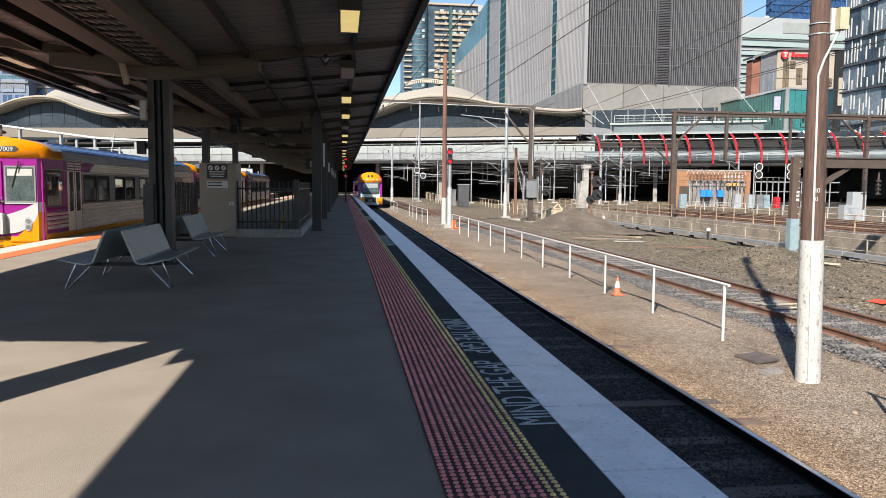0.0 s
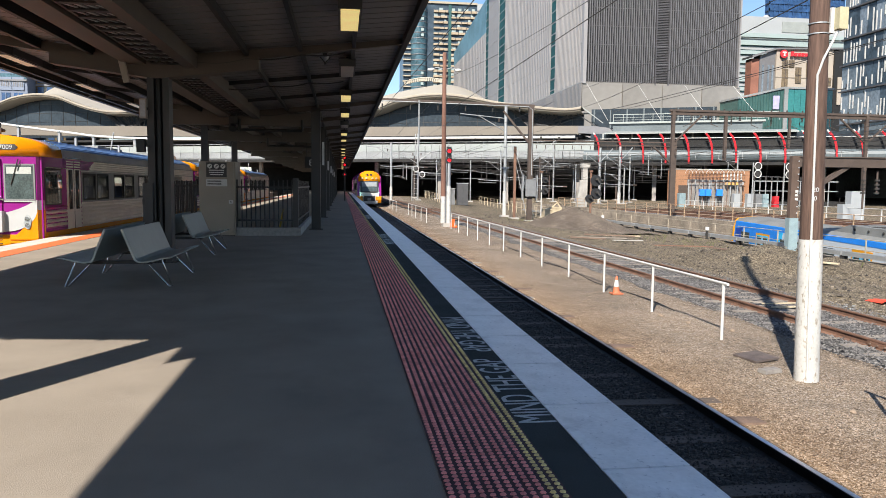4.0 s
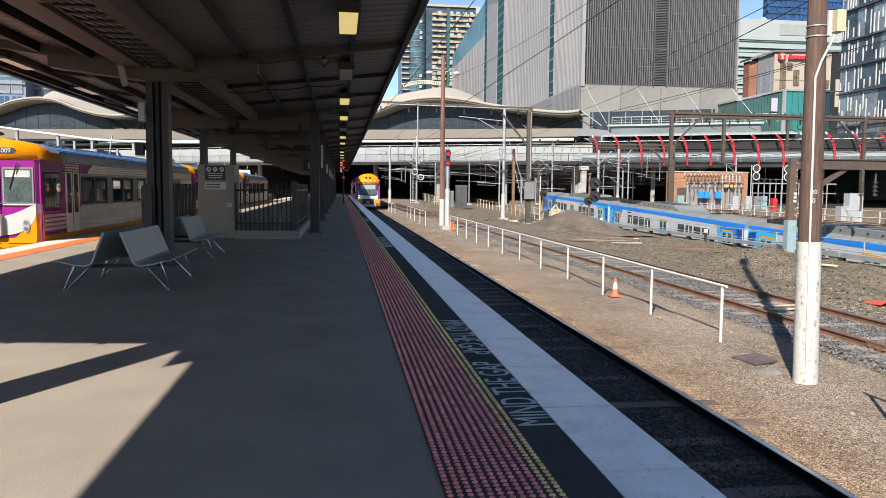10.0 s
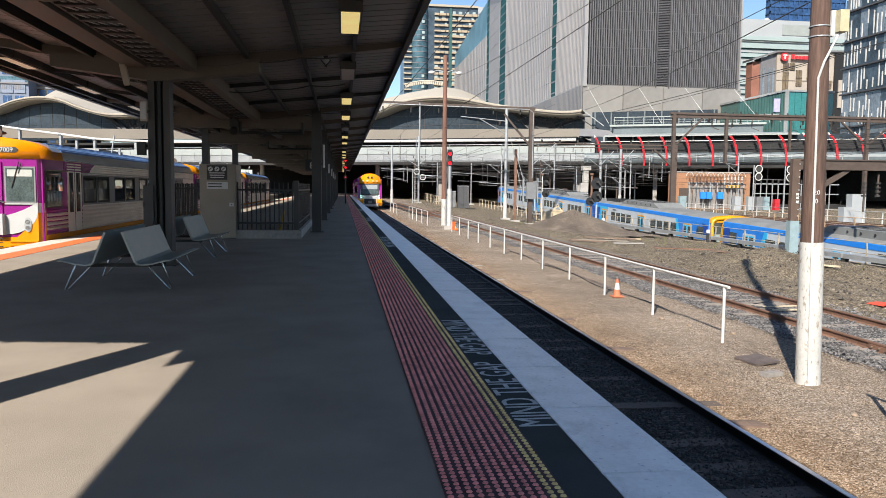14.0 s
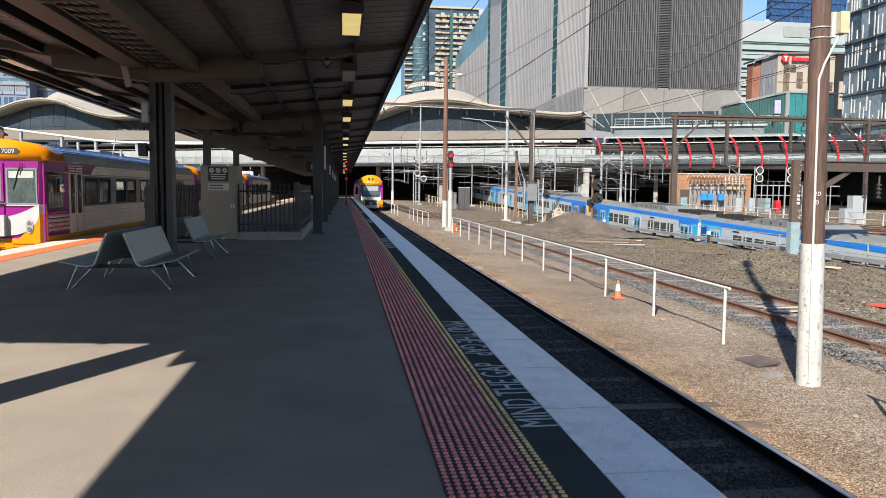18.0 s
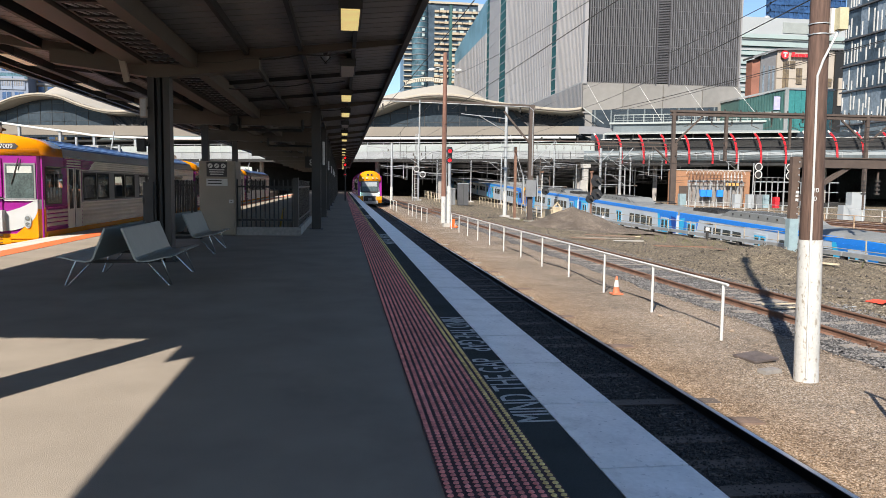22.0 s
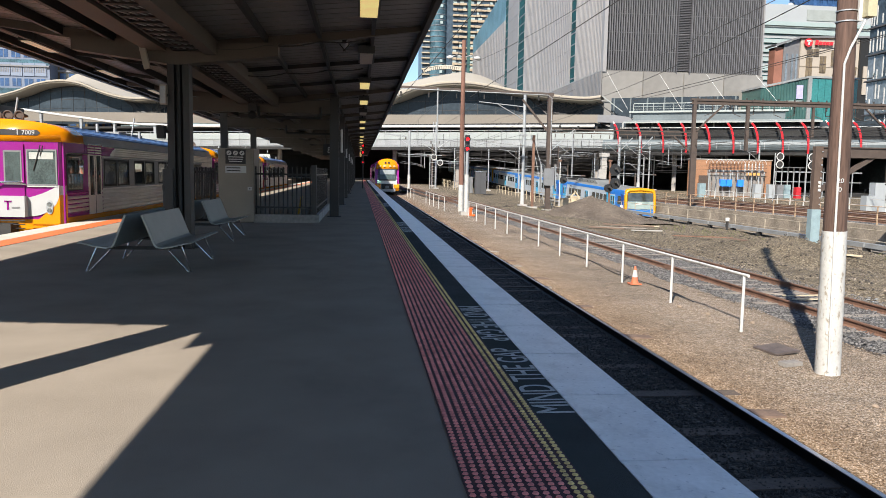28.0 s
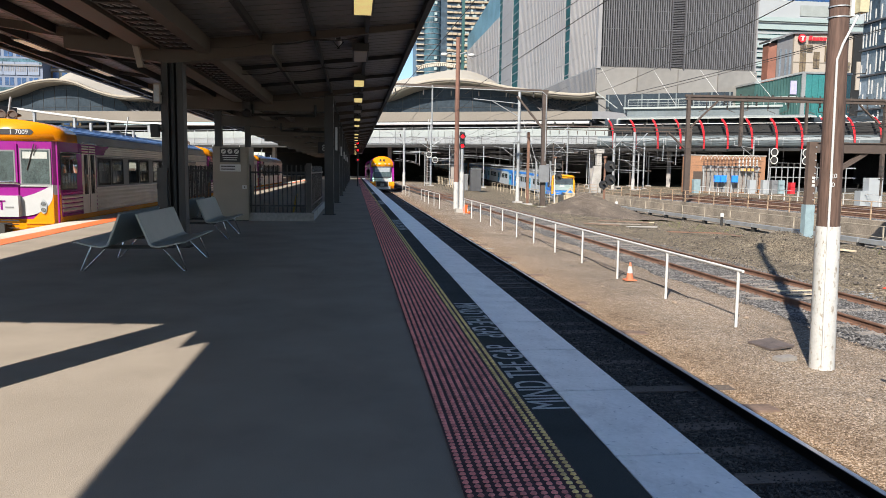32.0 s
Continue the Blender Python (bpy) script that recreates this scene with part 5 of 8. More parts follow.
bridge = thing("footbridge", BR, "white panelled footbridge across the tracks", "bridge", kind="structure")
part("deck", B().box(-150, 0.3, 5.7, 39, 9, 6.6), bridge_grey, bridge)
part("soffit_beam", B().box(-150, 0.0, 5.5, 39, 0.5, 6.0), shade_black, bridge)
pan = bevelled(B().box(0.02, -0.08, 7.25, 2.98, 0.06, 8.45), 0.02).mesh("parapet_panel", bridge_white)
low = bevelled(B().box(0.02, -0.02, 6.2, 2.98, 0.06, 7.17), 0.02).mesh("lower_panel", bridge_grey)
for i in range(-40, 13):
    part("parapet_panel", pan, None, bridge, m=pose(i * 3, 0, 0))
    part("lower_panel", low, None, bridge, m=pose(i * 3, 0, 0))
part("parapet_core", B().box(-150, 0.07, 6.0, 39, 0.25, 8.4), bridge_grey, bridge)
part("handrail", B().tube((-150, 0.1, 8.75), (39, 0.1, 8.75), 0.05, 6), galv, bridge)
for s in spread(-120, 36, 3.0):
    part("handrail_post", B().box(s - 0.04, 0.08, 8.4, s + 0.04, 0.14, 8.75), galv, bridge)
# Near-black strip painted in for the shaded gap below the fascia.
part("ledge_shadow_gap", B().box(-150, 0.5, 9.5, 36, 8, 9.9), shade_black, bridge)
for i in range(-24, 14):
    pier = B().box(i * 6 - 0.3, 4, -1.3, i * 6 + 0.3, 4.6, 5.7)
    if i % 2 == 0:
        part("pier", pier, concrete_dk, bridge)
part("light_tube", B().path([(-150, 0.3, 20.5), (-84.2, 0.3, 13.5), (-75.5, 0.3, 12.45), (-67.8, 0.3, 11.6), (-60.4, 0.3, 10.72), (-54, 0.3, 10.3), (-42, 0.3, 9.85), (-20, 0.3, 9.6), (36, 0.3, 9.35)], 0.24, 10), white_paint, bridge, "long white tube")

for s, zt in ((-80, 12.9), (-69, 11.7), (-60.2, 10.6), (-90, 14.1), (-50, 10.0)):
    part("tube_post", B().box(s - 0.28, 0.15, 8.4, s + 0.28, 0.6, zt), galv, bridge)
    part("post_cap", B().box(s - 0.4, 0.05, zt - 0.25, s + 0.4, 0.7, zt), tube_glass, bridge)

hall = thing("station_hall", BR, "station hall with a cream wave-shaped roof over dark glazing", "station", kind="structure")
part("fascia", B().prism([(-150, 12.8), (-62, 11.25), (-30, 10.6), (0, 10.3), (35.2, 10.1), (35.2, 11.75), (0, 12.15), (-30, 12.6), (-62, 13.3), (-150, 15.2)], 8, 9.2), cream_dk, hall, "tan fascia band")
part("deck", B().box(-150, 8.1, 9.4, 35.9, 190, 10.25), shade_black, hall)
ss = spread(-110, 35, 1.25)
g = B()
for i, s in enumerate(ss):
    z = wave_z(s)
    g.v += [(s, 15.2, 11.6), (s, 15.2, z - 0.2)]
for i in range(len(ss) - 1):
    a = 2 * i
    g.face([a, a + 2, a + 3, a + 1])
part("glazing", g, hall_glass, hall, "dark glazed wall")
ml = B()
for s in spread(-108, 33, 3.5):
    ml.box(s - 0.045, 15.12, 11.6, s + 0.045, 15.2, wave_z(s) - 0.3)
part("mullions", ml, steel_paint, hall)
for z in (13.4, 15.2, 17.2, 19.2):
    tr_ = B()
    for s in ss[:-1]:
        if wave_z(s) - 0.4 > z:
            tr_.box(s, 15.14, z - 0.035, s + 1.26, 15.2, z + 0.035)
    part("transom", tr_, steel_paint, hall)


def crest(s, y):
    """Roof surface: the front edge's wave, swelling into shallow domes behind it."""
    k = min(1.0, max(0.0, (y - 12.0) / 30))
    dome = 7.9 * max(0.0, 1 - ((s + 8.0 + 0.28 * (y - 42)) / 20.0) ** 2) ** 0.9 + 9.9 * math.exp(-((s + 113 + 1.04 * (y - 42)) / 13) ** 2)
    return wave_z(s) * (1 - 0.15 * k) + 2.0 * k + dome * math.sin(k * math.pi / 2) ** 2


sx = spread(-140, 35, 1.25)
sy_ = [12, 12.5, 14, 17, 21, 26, 32, 38, 44, 52, 65, 85]
part("roof", B().grid([s for s in sx if s <= 18.1], sy_, lambda s, y: crest(s, y) + 0.75), cream, hall, "cream wave roof")
part("roof_tip", B().grid([s for s in sx if s >= 18.0], [12, 12.5, 14, 16], lambda s, y: wave_z(s) + 0.75 - 0.08 * (y - 12)), cream, hall, "cream roof tip")
edge = B()
for s in sx:
    z = wave_z(s)
    edge.v += [(s, 11.6, z + 0.0), (s, 11.6, z + 0.75), (s, 15.4, z - 0.35)]
for i in range(len(sx) - 1):
    a = 3 * i
    edge.face([a, a + 3, a + 4, a + 1], True)
    edge.face([a + 2, a + 5, a + 3, a], True)
part("roof_edge", edge, cream, hall, "thick cream roof edge")
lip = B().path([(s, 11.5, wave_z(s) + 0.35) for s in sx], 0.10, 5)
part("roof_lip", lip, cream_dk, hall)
crown = B()
for s in spread(-9.8, -0.6, 0.5):
    z = 25.75 - 0.03 * (s + 5.2) ** 2
    crown.box(s, 41, z - 0.75, s + 0.36, 41.3, z - 0.15)
crown.path([(s, 41.15, 25.75 - 0.03 * (s + 5.2) ** 2) for s in spread(-10, -0.2, 0.7)], 0.13, 6)
part("crown", crown, cream, hall, "ribbed cream crown of the roof")
part("grey_eave", B().prism([(35.25, 10.45), (41.3, 10.25), (40.5, 11.25), (38.0, 11.6), (35.25, 11.7)], 7.5, 13.5), tower_fin, hall, "grey sloping eave")
part("tip_strut", B().beam((35.2, 12.2, 15.2), (38.7, 12.4, 12.5), 0.16, 0.14), bridge_white, hall, "pale sloping edge beam")
part("tip_strut", B().beam((33.0, 13.2, 15.0), (38.0, 13.0, 11.6), 0.2, 0.2), steel_paint, hall)
# Near-black sheets added to close the view, standing in for deep shade.
part("back_wall", B().box(-150, 190, -1.3, 80, 191, 12), shade_black, hall)
part("undercroft_roof", B().box(36, 1.0, 5.4, 140, 60, 9.0), shade_black, hall)
part("undercroft_wall", B().box(36, 60, -1.3, 140, 61, 9.4), shade_black, hall)
part("undercroft_side", B().box(36, 61, -1.3, 37, 190, 9.4), shade_black, hall)
truss = B()
rng = random.Random(7)
for c0 in (28, -64):
    for k in range(22):
        a, b_ = rng.uniform(-7, 7), rng.uniform(-3, 4)
        truss.tube((c0 + a, 14.2, wave_z(min(34, c0 + a)) - 0.25), (c0 + b_, 14.4, 12.0), 0.12, 5)
part("branching_struts", truss, steel_paint, hall)

# the tube with the red arches
tubeb = thing("glazed_walkway", BR, "grey clad walkway bridge with red arched ribs", "walkway", kind="structure")
part("cladding", bevelled(B().prism([(-0.7, 5.75), (-0.85, 6.1), (-0.9, 6.5), (-0.78, 6.9), (-0.5, 7.15), (0.0, 7.25), (0.6, 7.25), (0.6, 5.5), (-0.4, 5.5)], 37.5, 96, "x"), 0.03), tube_glass, tubeb, "pale grey curved cladding")
for s in spread(38, 96, 3.3):
    part("joint", B().box(s - 0.04, -0.93, 5.8, s + 0.04, -0.70, 6.9), bridge_grey, tubeb)
# Near-black soffit, with its shade painted in.
part("underside", B().box(37, -0.3, 5.0, 96, 9, 5.7), shade_black, tubeb)
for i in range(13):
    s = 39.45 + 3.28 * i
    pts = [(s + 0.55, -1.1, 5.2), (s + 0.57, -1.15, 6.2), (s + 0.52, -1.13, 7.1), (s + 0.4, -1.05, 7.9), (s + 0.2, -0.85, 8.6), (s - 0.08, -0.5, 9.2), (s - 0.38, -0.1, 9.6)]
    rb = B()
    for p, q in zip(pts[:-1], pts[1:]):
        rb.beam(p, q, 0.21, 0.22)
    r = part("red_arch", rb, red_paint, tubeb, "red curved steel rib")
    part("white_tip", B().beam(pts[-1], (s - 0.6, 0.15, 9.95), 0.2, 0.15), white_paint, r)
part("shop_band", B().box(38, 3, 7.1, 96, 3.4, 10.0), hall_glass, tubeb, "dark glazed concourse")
part("shop_floor", B().box(38, -0.2, 6.9, 96, 3.2, 7.1), shade_black, tubeb)
for i, s in enumerate(spread(40, 94, 4.5)):
    part("concourse_post", B().box(s - 0.13, 2.7, 7.1, s + 0.13, 2.95, 10.0), bridge_grey, tubeb)
for s, wd, mt in ((56.5, 1.6, white_wall), (60.5, 0.8, bridge_grey), (48.5, 0.9, red_paint)):
    part("shop_panel", B().box(s - wd, 2.6, 7.3, s + wd, 2.9, 8.9), mt, tubeb)
part("awning", B().prism([(-0.2, 9.72), (7, 10.4), (7, 10.65), (-0.2, 9.92)], 40.4, 68, "x"), bridge_white, tubeb)
part("terrace_wall", B().box(41, 7, 10.4, 63.6, 8, 11.85), tube_glass, tubeb)
part("terrace_ledge", B().box(40.4, 6.6, 11.85, 64, 8.2, 12.15), bridge_white, tubeb)
part("terrace_glazing", B().box(36.5, 14, 11.6, 57, 14.5, 15.0), hall_glass, tubeb, "dark glazed storey")
for s in spread(37, 56.5, 2.9):
    part("terrace_column", B().box(s - 0.11, 13.7, 11.6, s + 0.11, 13.95, 15.0), tube_glass, tubeb)
rl = B()
for s in spread(41, 66, 1.6):
    rl.box(s - 0.04, 7.6, 12.15, s + 0.04, 7.7, 13.4)
rl.box(41, 7.6, 13.35, 66, 7.7, 13.47).box(41, 7.6, 12.9, 66, 7.66, 12.95).box(41, 7.6, 12.5, 66, 7.66, 12.55)
part("terrace_rail", rl, bridge_white, tubeb)
part("walkway_handrail", B().tube((40, -0.6, 8.95), (96, -0.6, 8.95), 0.06, 6), white_paint, tubeb, "white pipe handrail")
for s, top in ((40.2, 18.8), (48.5, 18.4), (55.8, 18.0), (63.1, 17.6)):
    part("stay", B().tube((s - 3.9, 9.0, top), (s, 7, 12.4), 0.032, 6), white_paint, tubeb, "white stay")


# ---- the louvred tower ----
tower = thing("louvred_tower", None, "grey louvred plant tower with panelled side", "building", kind="structure")
TX, TY = 66.0, 200.0
part("core", B().box(TX + 0.6, TY + 0.6, 0, 111.3, 300, 110), tower_dark, tower)
fin = B().box(-0.10, -0.12, 30.6, 0.13, 0.4, 75).mesh("louvre_fin", tower_bright)
for i in range(68):
    x = TX + 0.7 + i * 0.668
    if 86.4 < x < 90.6:
        continue
    part("louvre_fin", fin, None, tower, m=pose(x, TY, 0))
hz = B()
for z in spread(31, 74, 0.45):
    hz.box(86.8, TY - 0.05, z - 0.12, 90.3, TY + 0.4, z + 0.12)
part("dark_louvre", hz, tower_mesh, tower, "dark louvre strip")
part("strip_edge", B().box(86.5, TY - 0.3, 30, 86.8, TY + 0.4, 75).box(90.3, TY - 0.3, 30, 90.6, TY + 0.4, 75), tower_mesh, tower)
for z in (35.8, 40.7, 45.7, 50.6, 55.6, 60.5, 65.5):
    part("floor_line", B().box(TX + 0.3, TY - 0.18, z - 0.05, 111.2, TY - 0.13, z + 0.05), tower_fin, tower)
part("corner_post", B().box(TX - 0.4, TY - 0.6, 30, TX + 0.6, TY + 0.8, 75), tower_panel, tower)
part("corner_post", B().box(111.1, TY - 0.5, 30, 111.5, TY + 0.8, 75), tower_panel, tower)
part("podium", B().box(TX - 0.5, TY + 0.2, 0, 111.5, 290, 30.6), podium_pink, tower)
pp = bevelled(B().box(0.03, 0, 22.0, 11.4, 0.3, 30.3), 0.03).mesh("podium_panel", podium_pink)
for i in range(4):
    part("podium_panel", pp, None, tower, m=pose(TX - 0.3 + 11.65 * i, TY - 0.2, 0))
ribs_side = B()
for y in spread(201.2, 227.2, 1.3) + spread(234.4, 300.4, 2.2) + spread(344, 440, 4.3):
    ribs_side.box(TX - 0.3, y - 0.10, 30, TX - 0.14, y + 0.10, 72 if y > 340 else 96)
part("side_ribs", ribs_side, tower_panel, tower, "fine upright ribs")
# side towards the tracks
for y0, y1, z1, mt in ((200.8, 227.6, 96, tower_panel), (233.4, 301.2, 96, tower_panel), (313.5, 335.8, 92, tower_panel), (342.5, 441, 72, tower_panel)):
    n = max(1, round((y1 - y0) / 9.0))
    for i in range(n):
        for j in range(12):
            z = 30 + 5.6 * j
            if z > z1:
                break
            d = (y1 - y0) / n
            part("facade_panel", B().box(TX - 0.15, y0 + i * d + 0.06, z + 0.06, TX + 0.5, y0 + (i + 1) * d - 0.06, min(z + 5.54, z1)), tower_panel, tower)
for y0, y1 in ((227.6, 233.4), (301.2, 313.5), (335.8, 342.5)):
    part("glass_strip", B().box(TX + 0.1, y0, 30, TX + 0.4, y1, 100), strip_glass, tower)
    fl = B()
    for z in spread(32, 98, 3.4):
        fl.box(TX, y0, z - 0.3, TX + 0.2, y1, z + 0.1)
    part("spandrels", fl, tower_fin, tower)
part("side_body", B().box(TX + 0.5, 300, 0, 100, 441, 72), tower_dark, tower)
part("side_body_upper", B().box(TX + 0.5, 300, 66, 100, 342, 100), tower_dark, tower)
part("side_podium", B().box(TX - 0.4, 200, 0, TX + 0.5, 441, 30), tower_mesh, tower)
pr = B()
for y in spread(200.5, 300, 1.25):
    pr.box(TX - 0.75, y - 0.28, 8, TX - 0.4, y + 0.28, 30.2)
part("podium_ribs", pr, tower_fin, tower, "upright grey ribs")
part("blue_parapet", B().prism([(342.5, 72), (441, 72), (441, 80), (342.5, 87)], TX - 0.1, TX + 0.4, "x"), parapet_blue, tower, "blue glass parapet")


part("louvred_crown", B().prism([(233.4, 66), (301.2, 79), (301.2, 100), (233.4, 100)], TX - 0.2, TX - 0.12, "x"), tower_fin, tower, "darker louvred crown")
part("louvred_crown", B().prism([(313.5, 80), (335.8, 84), (335.8, 100), (313.5, 100)], TX - 0.2, TX - 0.12, "x"), tower_fin, tower, "darker louvred crown")

# ---- further buildings ----
def slab_tower(name, label, x0, x1, y0, y1, z1, wall, glass, floor, bay, kind="structure", z0=0, depth=0.6):
    t = thing(name, None, label, "building", kind=kind)
    part("core", B().box(x0, y0, z0, x1, y1, z1), glass, t)
    sl = B()
    z = z0 + floor
    while z < z1:
        sl.box(x0 - depth, y0 - depth, z - floor * 0.22, x1 + 0.2, y0, z + floor * 0.12)
        sl.box(x0 - depth, y0 - depth, z - floor * 0.22, x0, y1, z + floor * 0.12)
        z += floor
    part("floor_slabs", sl, wall, t)
    fb = B()
    n = max(1, round((x1 - x0) / bay))
    for i in range(n + 1):
        x = x0 + (x1 - x0) * i / n
        fb.box(x - 0.3, y0 - depth * 0.7, z0, x + 0.3, y0, z1)
    n = max(1, round((y1 - y0) / bay))
    for i in range(n + 1):
        y = y0 + (y1 - y0) * i / n
        fb.box(x0 - depth * 0.7, y - 0.3, z0, x0, y + 0.3, z1)
    part("facade_piers", fb, wall, t)
    return t


ap = thing("apartment_tower", None, "tan apartment tower with stacked balconies and a rounded blue glass bay", "building", kind="structure")
AX, AY, AT = 36.4, 446.0, 109.0
part("core", B().box(AX, AY, 0, AX + 44, AY + 30, AT), apart_glass, ap)
part("glass_bay", B().tube((AX + 9.2, AY + 1.5, 0), (AX + 9.2, AY + 1.5, AT), 5.0, 24), bay_glass, ap, "rounded blue glass bay")
rng = random.Random(61)
bal, rings, pale, bays = B(), B(), B(), B()
for j in range(33):
    z = 3 + 3.15 * j
    for x0, x1 in ((AX + 17.8, AX + 26.6), (AX + 28.4, AX + 43.8)):
        x = x0
        while x < x1 - 1:
            wd = min(x1 - x, rng.uniform(2.6, 4.6))
            bal.box(x, AY - rng.choice((0.8, 1.4)), z, x + wd - 0.35, AY, z + rng.choice((1.0, 1.35)))
            if rng.random() < 0.55:
                pale.box(x + 0.3, AY - 0.15, z + 1.3, x + wd * 0.6, AY + 0.02, z + 2.8)
            x += wd
    rings.tube((AX + 9.2, AY + 1.5, z), (AX + 9.2, AY + 1.5, z + 0.4), 5.25, 24)
    bays.box(AX - 0.6, AY - 1.2, z, AX + 4.2, AY, z + 0.7)
    if rng.random() < 0.6:
        pale.box(AX + 10.0, AY - 3.75, z + 1.0, AX + 11.6, AY - 3.3, z + 2.6)
part("balconies", bal, balcony_tan, ap, "tan balcony fronts")
part("pale_windows", pale, mint_panel, ap)
part("bay_bands", rings, tower_fin, ap)
part("end_balconies", bays, cream_wall, ap)
part("recess", B().box(AX + 26.8, AY - 0.4, 0, AX + 28.4, AY + 0.1, AT), teal_dark, ap)
part("parapet", B().box(AX + 14, AY - 1.0, AT, AX + 44, AY + 30, AT + 1.2), cream_wall, ap)
slab_tower("white_block", "white office block far behind", 80, 130, 520, 560, 128, white_wall, white_wall, 4, 9)
slab_tower("teal_office", "white and teal glass office building", 181, 245, 330, 336, 72, white_wall, teal_glass, 4.2, 30)
tw = thing("office_plant_level", None, "white plant level on the teal office", "building", kind="structure")
part("wall", B().box(178, 329, 73.6, 246, 337, 81.4), white_wall, tw)
part("louvre_panel", B().box(204, 328.7, 74.6, 222, 329, 79.5), bridge_white, tw)
part("roof_dome", B().ball((197.5, 332, 81.5), 1.6, 1.6, 1.5, 12, 8), white_wall, tw)
part("ledge", B().box(177, 328, 71.8, 247, 337, 73.6), mint_panel, tw, "pale mint glass ledge")
for k, z in enumerate(spread(9.4, 68.2, 4.2)):
    part("sunshade", B().box(179, 328.4, z, 246, 330, z + (1.7 if k % 2 else 2.2)), mint_panel, tw)
    part("rail", B().box(179, 328.2, z + 2.9, 246, 328.4, z + 3.05), bridge_white, tw)
# beige hotel with a raked parapet, tall dark windows and a red sign
ht = thing("beige_hotel", None, "beige hotel with tall olive windows and a red sign", "building", kind="structure")
part("wall", B().box(158.4, 258, 0, 181.2, 264, 53.2), beige_wall, ht)
part("parapet", B().prism([(148.6, 49.3), (158.0, 52.5), (190, 53.6), (190, 54.3), (157.8, 53.1), (148.4, 50.0)], 257.2, 264.4), tower_fin, ht)
for x0, x1, z0, z1 in ((160.8, 163.0, 46.3, 48.9), (163.4, 165.5, 46.3, 48.9), (160.8, 163.1, 39.0, 45.8), (166.1, 168.4, 40.6, 46.4), (170.4, 173.0, 43.0, 48.6), (175.0, 177.2, 38.0, 44.0), (178.2, 180.4, 40.0, 43.0),
                       (160.8, 163.1, 31.0, 37.4), (166.1, 168.4, 32.5, 38.6), (171.2, 173.4, 33.0, 40.0), (178.2, 180.4, 30.0, 36.5)):
    wi = part("window", B().box(x0, 257.7, z0, x1, 258.1, z1), hotel_glass, ht)
    part("spandrel", B().box(x0, 257.62, (z0 + z1) / 2 - 0.15, x1, 257.75, (z0 + z1) / 2 + 0.15), brown_steel, wi)
    part("mullion", B().box((x0 + x1) / 2 - 0.08, 257.62, z0, (x0 + x1) / 2 + 0.08, 257.74, z1), brown_steel, wi)
part("stone_joint", B().box(158.4, 257.9, 42.4, 181.2, 258.02, 42.7).box(158.4, 257.9, 35.0, 181.2, 258.02, 35.3), cream_dk, ht)
part("dark_bay", B().box(181.2, 257.2, 0, 191, 264, 52.8), steel_dark, ht, "dark stepped bay")
part("pale_bay", B().box(182.6, 256.8, 33.0, 185.2, 257.3, 43.2), beige_wall, ht)
part("sign_disc", B().tube((160.7, 257.2, 50.9), (160.7, 256.8, 50.9), 1.5, 20), red_paint, ht, "red round sign")
part("sign_mark", B().box(159.9, 256.6, 51.2, 161.5, 256.8, 51.7).box(160.4, 256.6, 50.0, 161.0, 256.8, 51.3), white_paint, ht)
for i in range(5):
    part("sign_bar", B().prism([(163.3 + 1.4 * i, 50.2), (164.35 + 1.4 * i, 50.2), (164.6 + 1.4 * i, 51.9 if i == 0 else 51.4), (163.5 + 1.4 * i, 51.9 if i == 0 else 51.4)], 256.8, 257.2), red_paint, ht, "red sign lettering")
bh = thing("brick_block", None, "red brick block beside the hotel", "building", kind="structure")
part("wall", B().box(149.2, 259, 0, 152.3, 263, 49.2), brick_wall, bh)
part("grey_wall", B().prism([(152.3, 0), (158.35, 0), (158.35, 52.4), (152.3, 50.4)], 258.6, 263), tower_fin, bh)
for x in (153.2, 155.4, 157.0):
    part("window_slot", B().box(x, 258.4, 36, x + 0.7, 258.7, 47.0), dark_glass, bh)

# dark glass office with white strips, its long side along the tracks
do = thing("dark_office", None, "dark glass office tower with scattered white strips", "building", kind="structure")
part("core", B().box(100.4, 100, 0, 112, 140, 75), dark_glass, do)
rng = random.Random(31)
FLOORS = (8.0, 14.6, 21.2, 26.3, 31.5, 37.4, 42.6, 47.8, 53.0)
for z0, z1 in zip(FLOORS[:-1], FLOORS[1:]):
    part("floor_edge", B().box(99.9, 100, z0 - 0.18, 100.5, 140.3, z0 + 0.10), tower_mesh, do, "dark projecting ledge")
    y = 139.6
    while y > 101:
        lo = z0 + rng.choice((0.3, 0.5, (z1 - z0) * 0.45))
        hi = min(z1 - 0.4, lo + rng.choice((1.8, 2.6, 3.6, 4.4)))
        part("white_strip", B().box(100.22, y - 0.13, lo, 100.4, y + 0.13, hi), white_paint, do)
        y -= rng.choice((0.75, 0.9, 1.1, 1.6))
    for i in range(18):
        part("pane", bevelled(B().box(100.32, 100.05 + 2.22 * i, z0 + 0.15, 100.41, 102.2 + 2.22 * i, z1 - 0.25), 0.01), (pale_pane, dark_glass, apart_glass)[rng.randrange(3)], do)

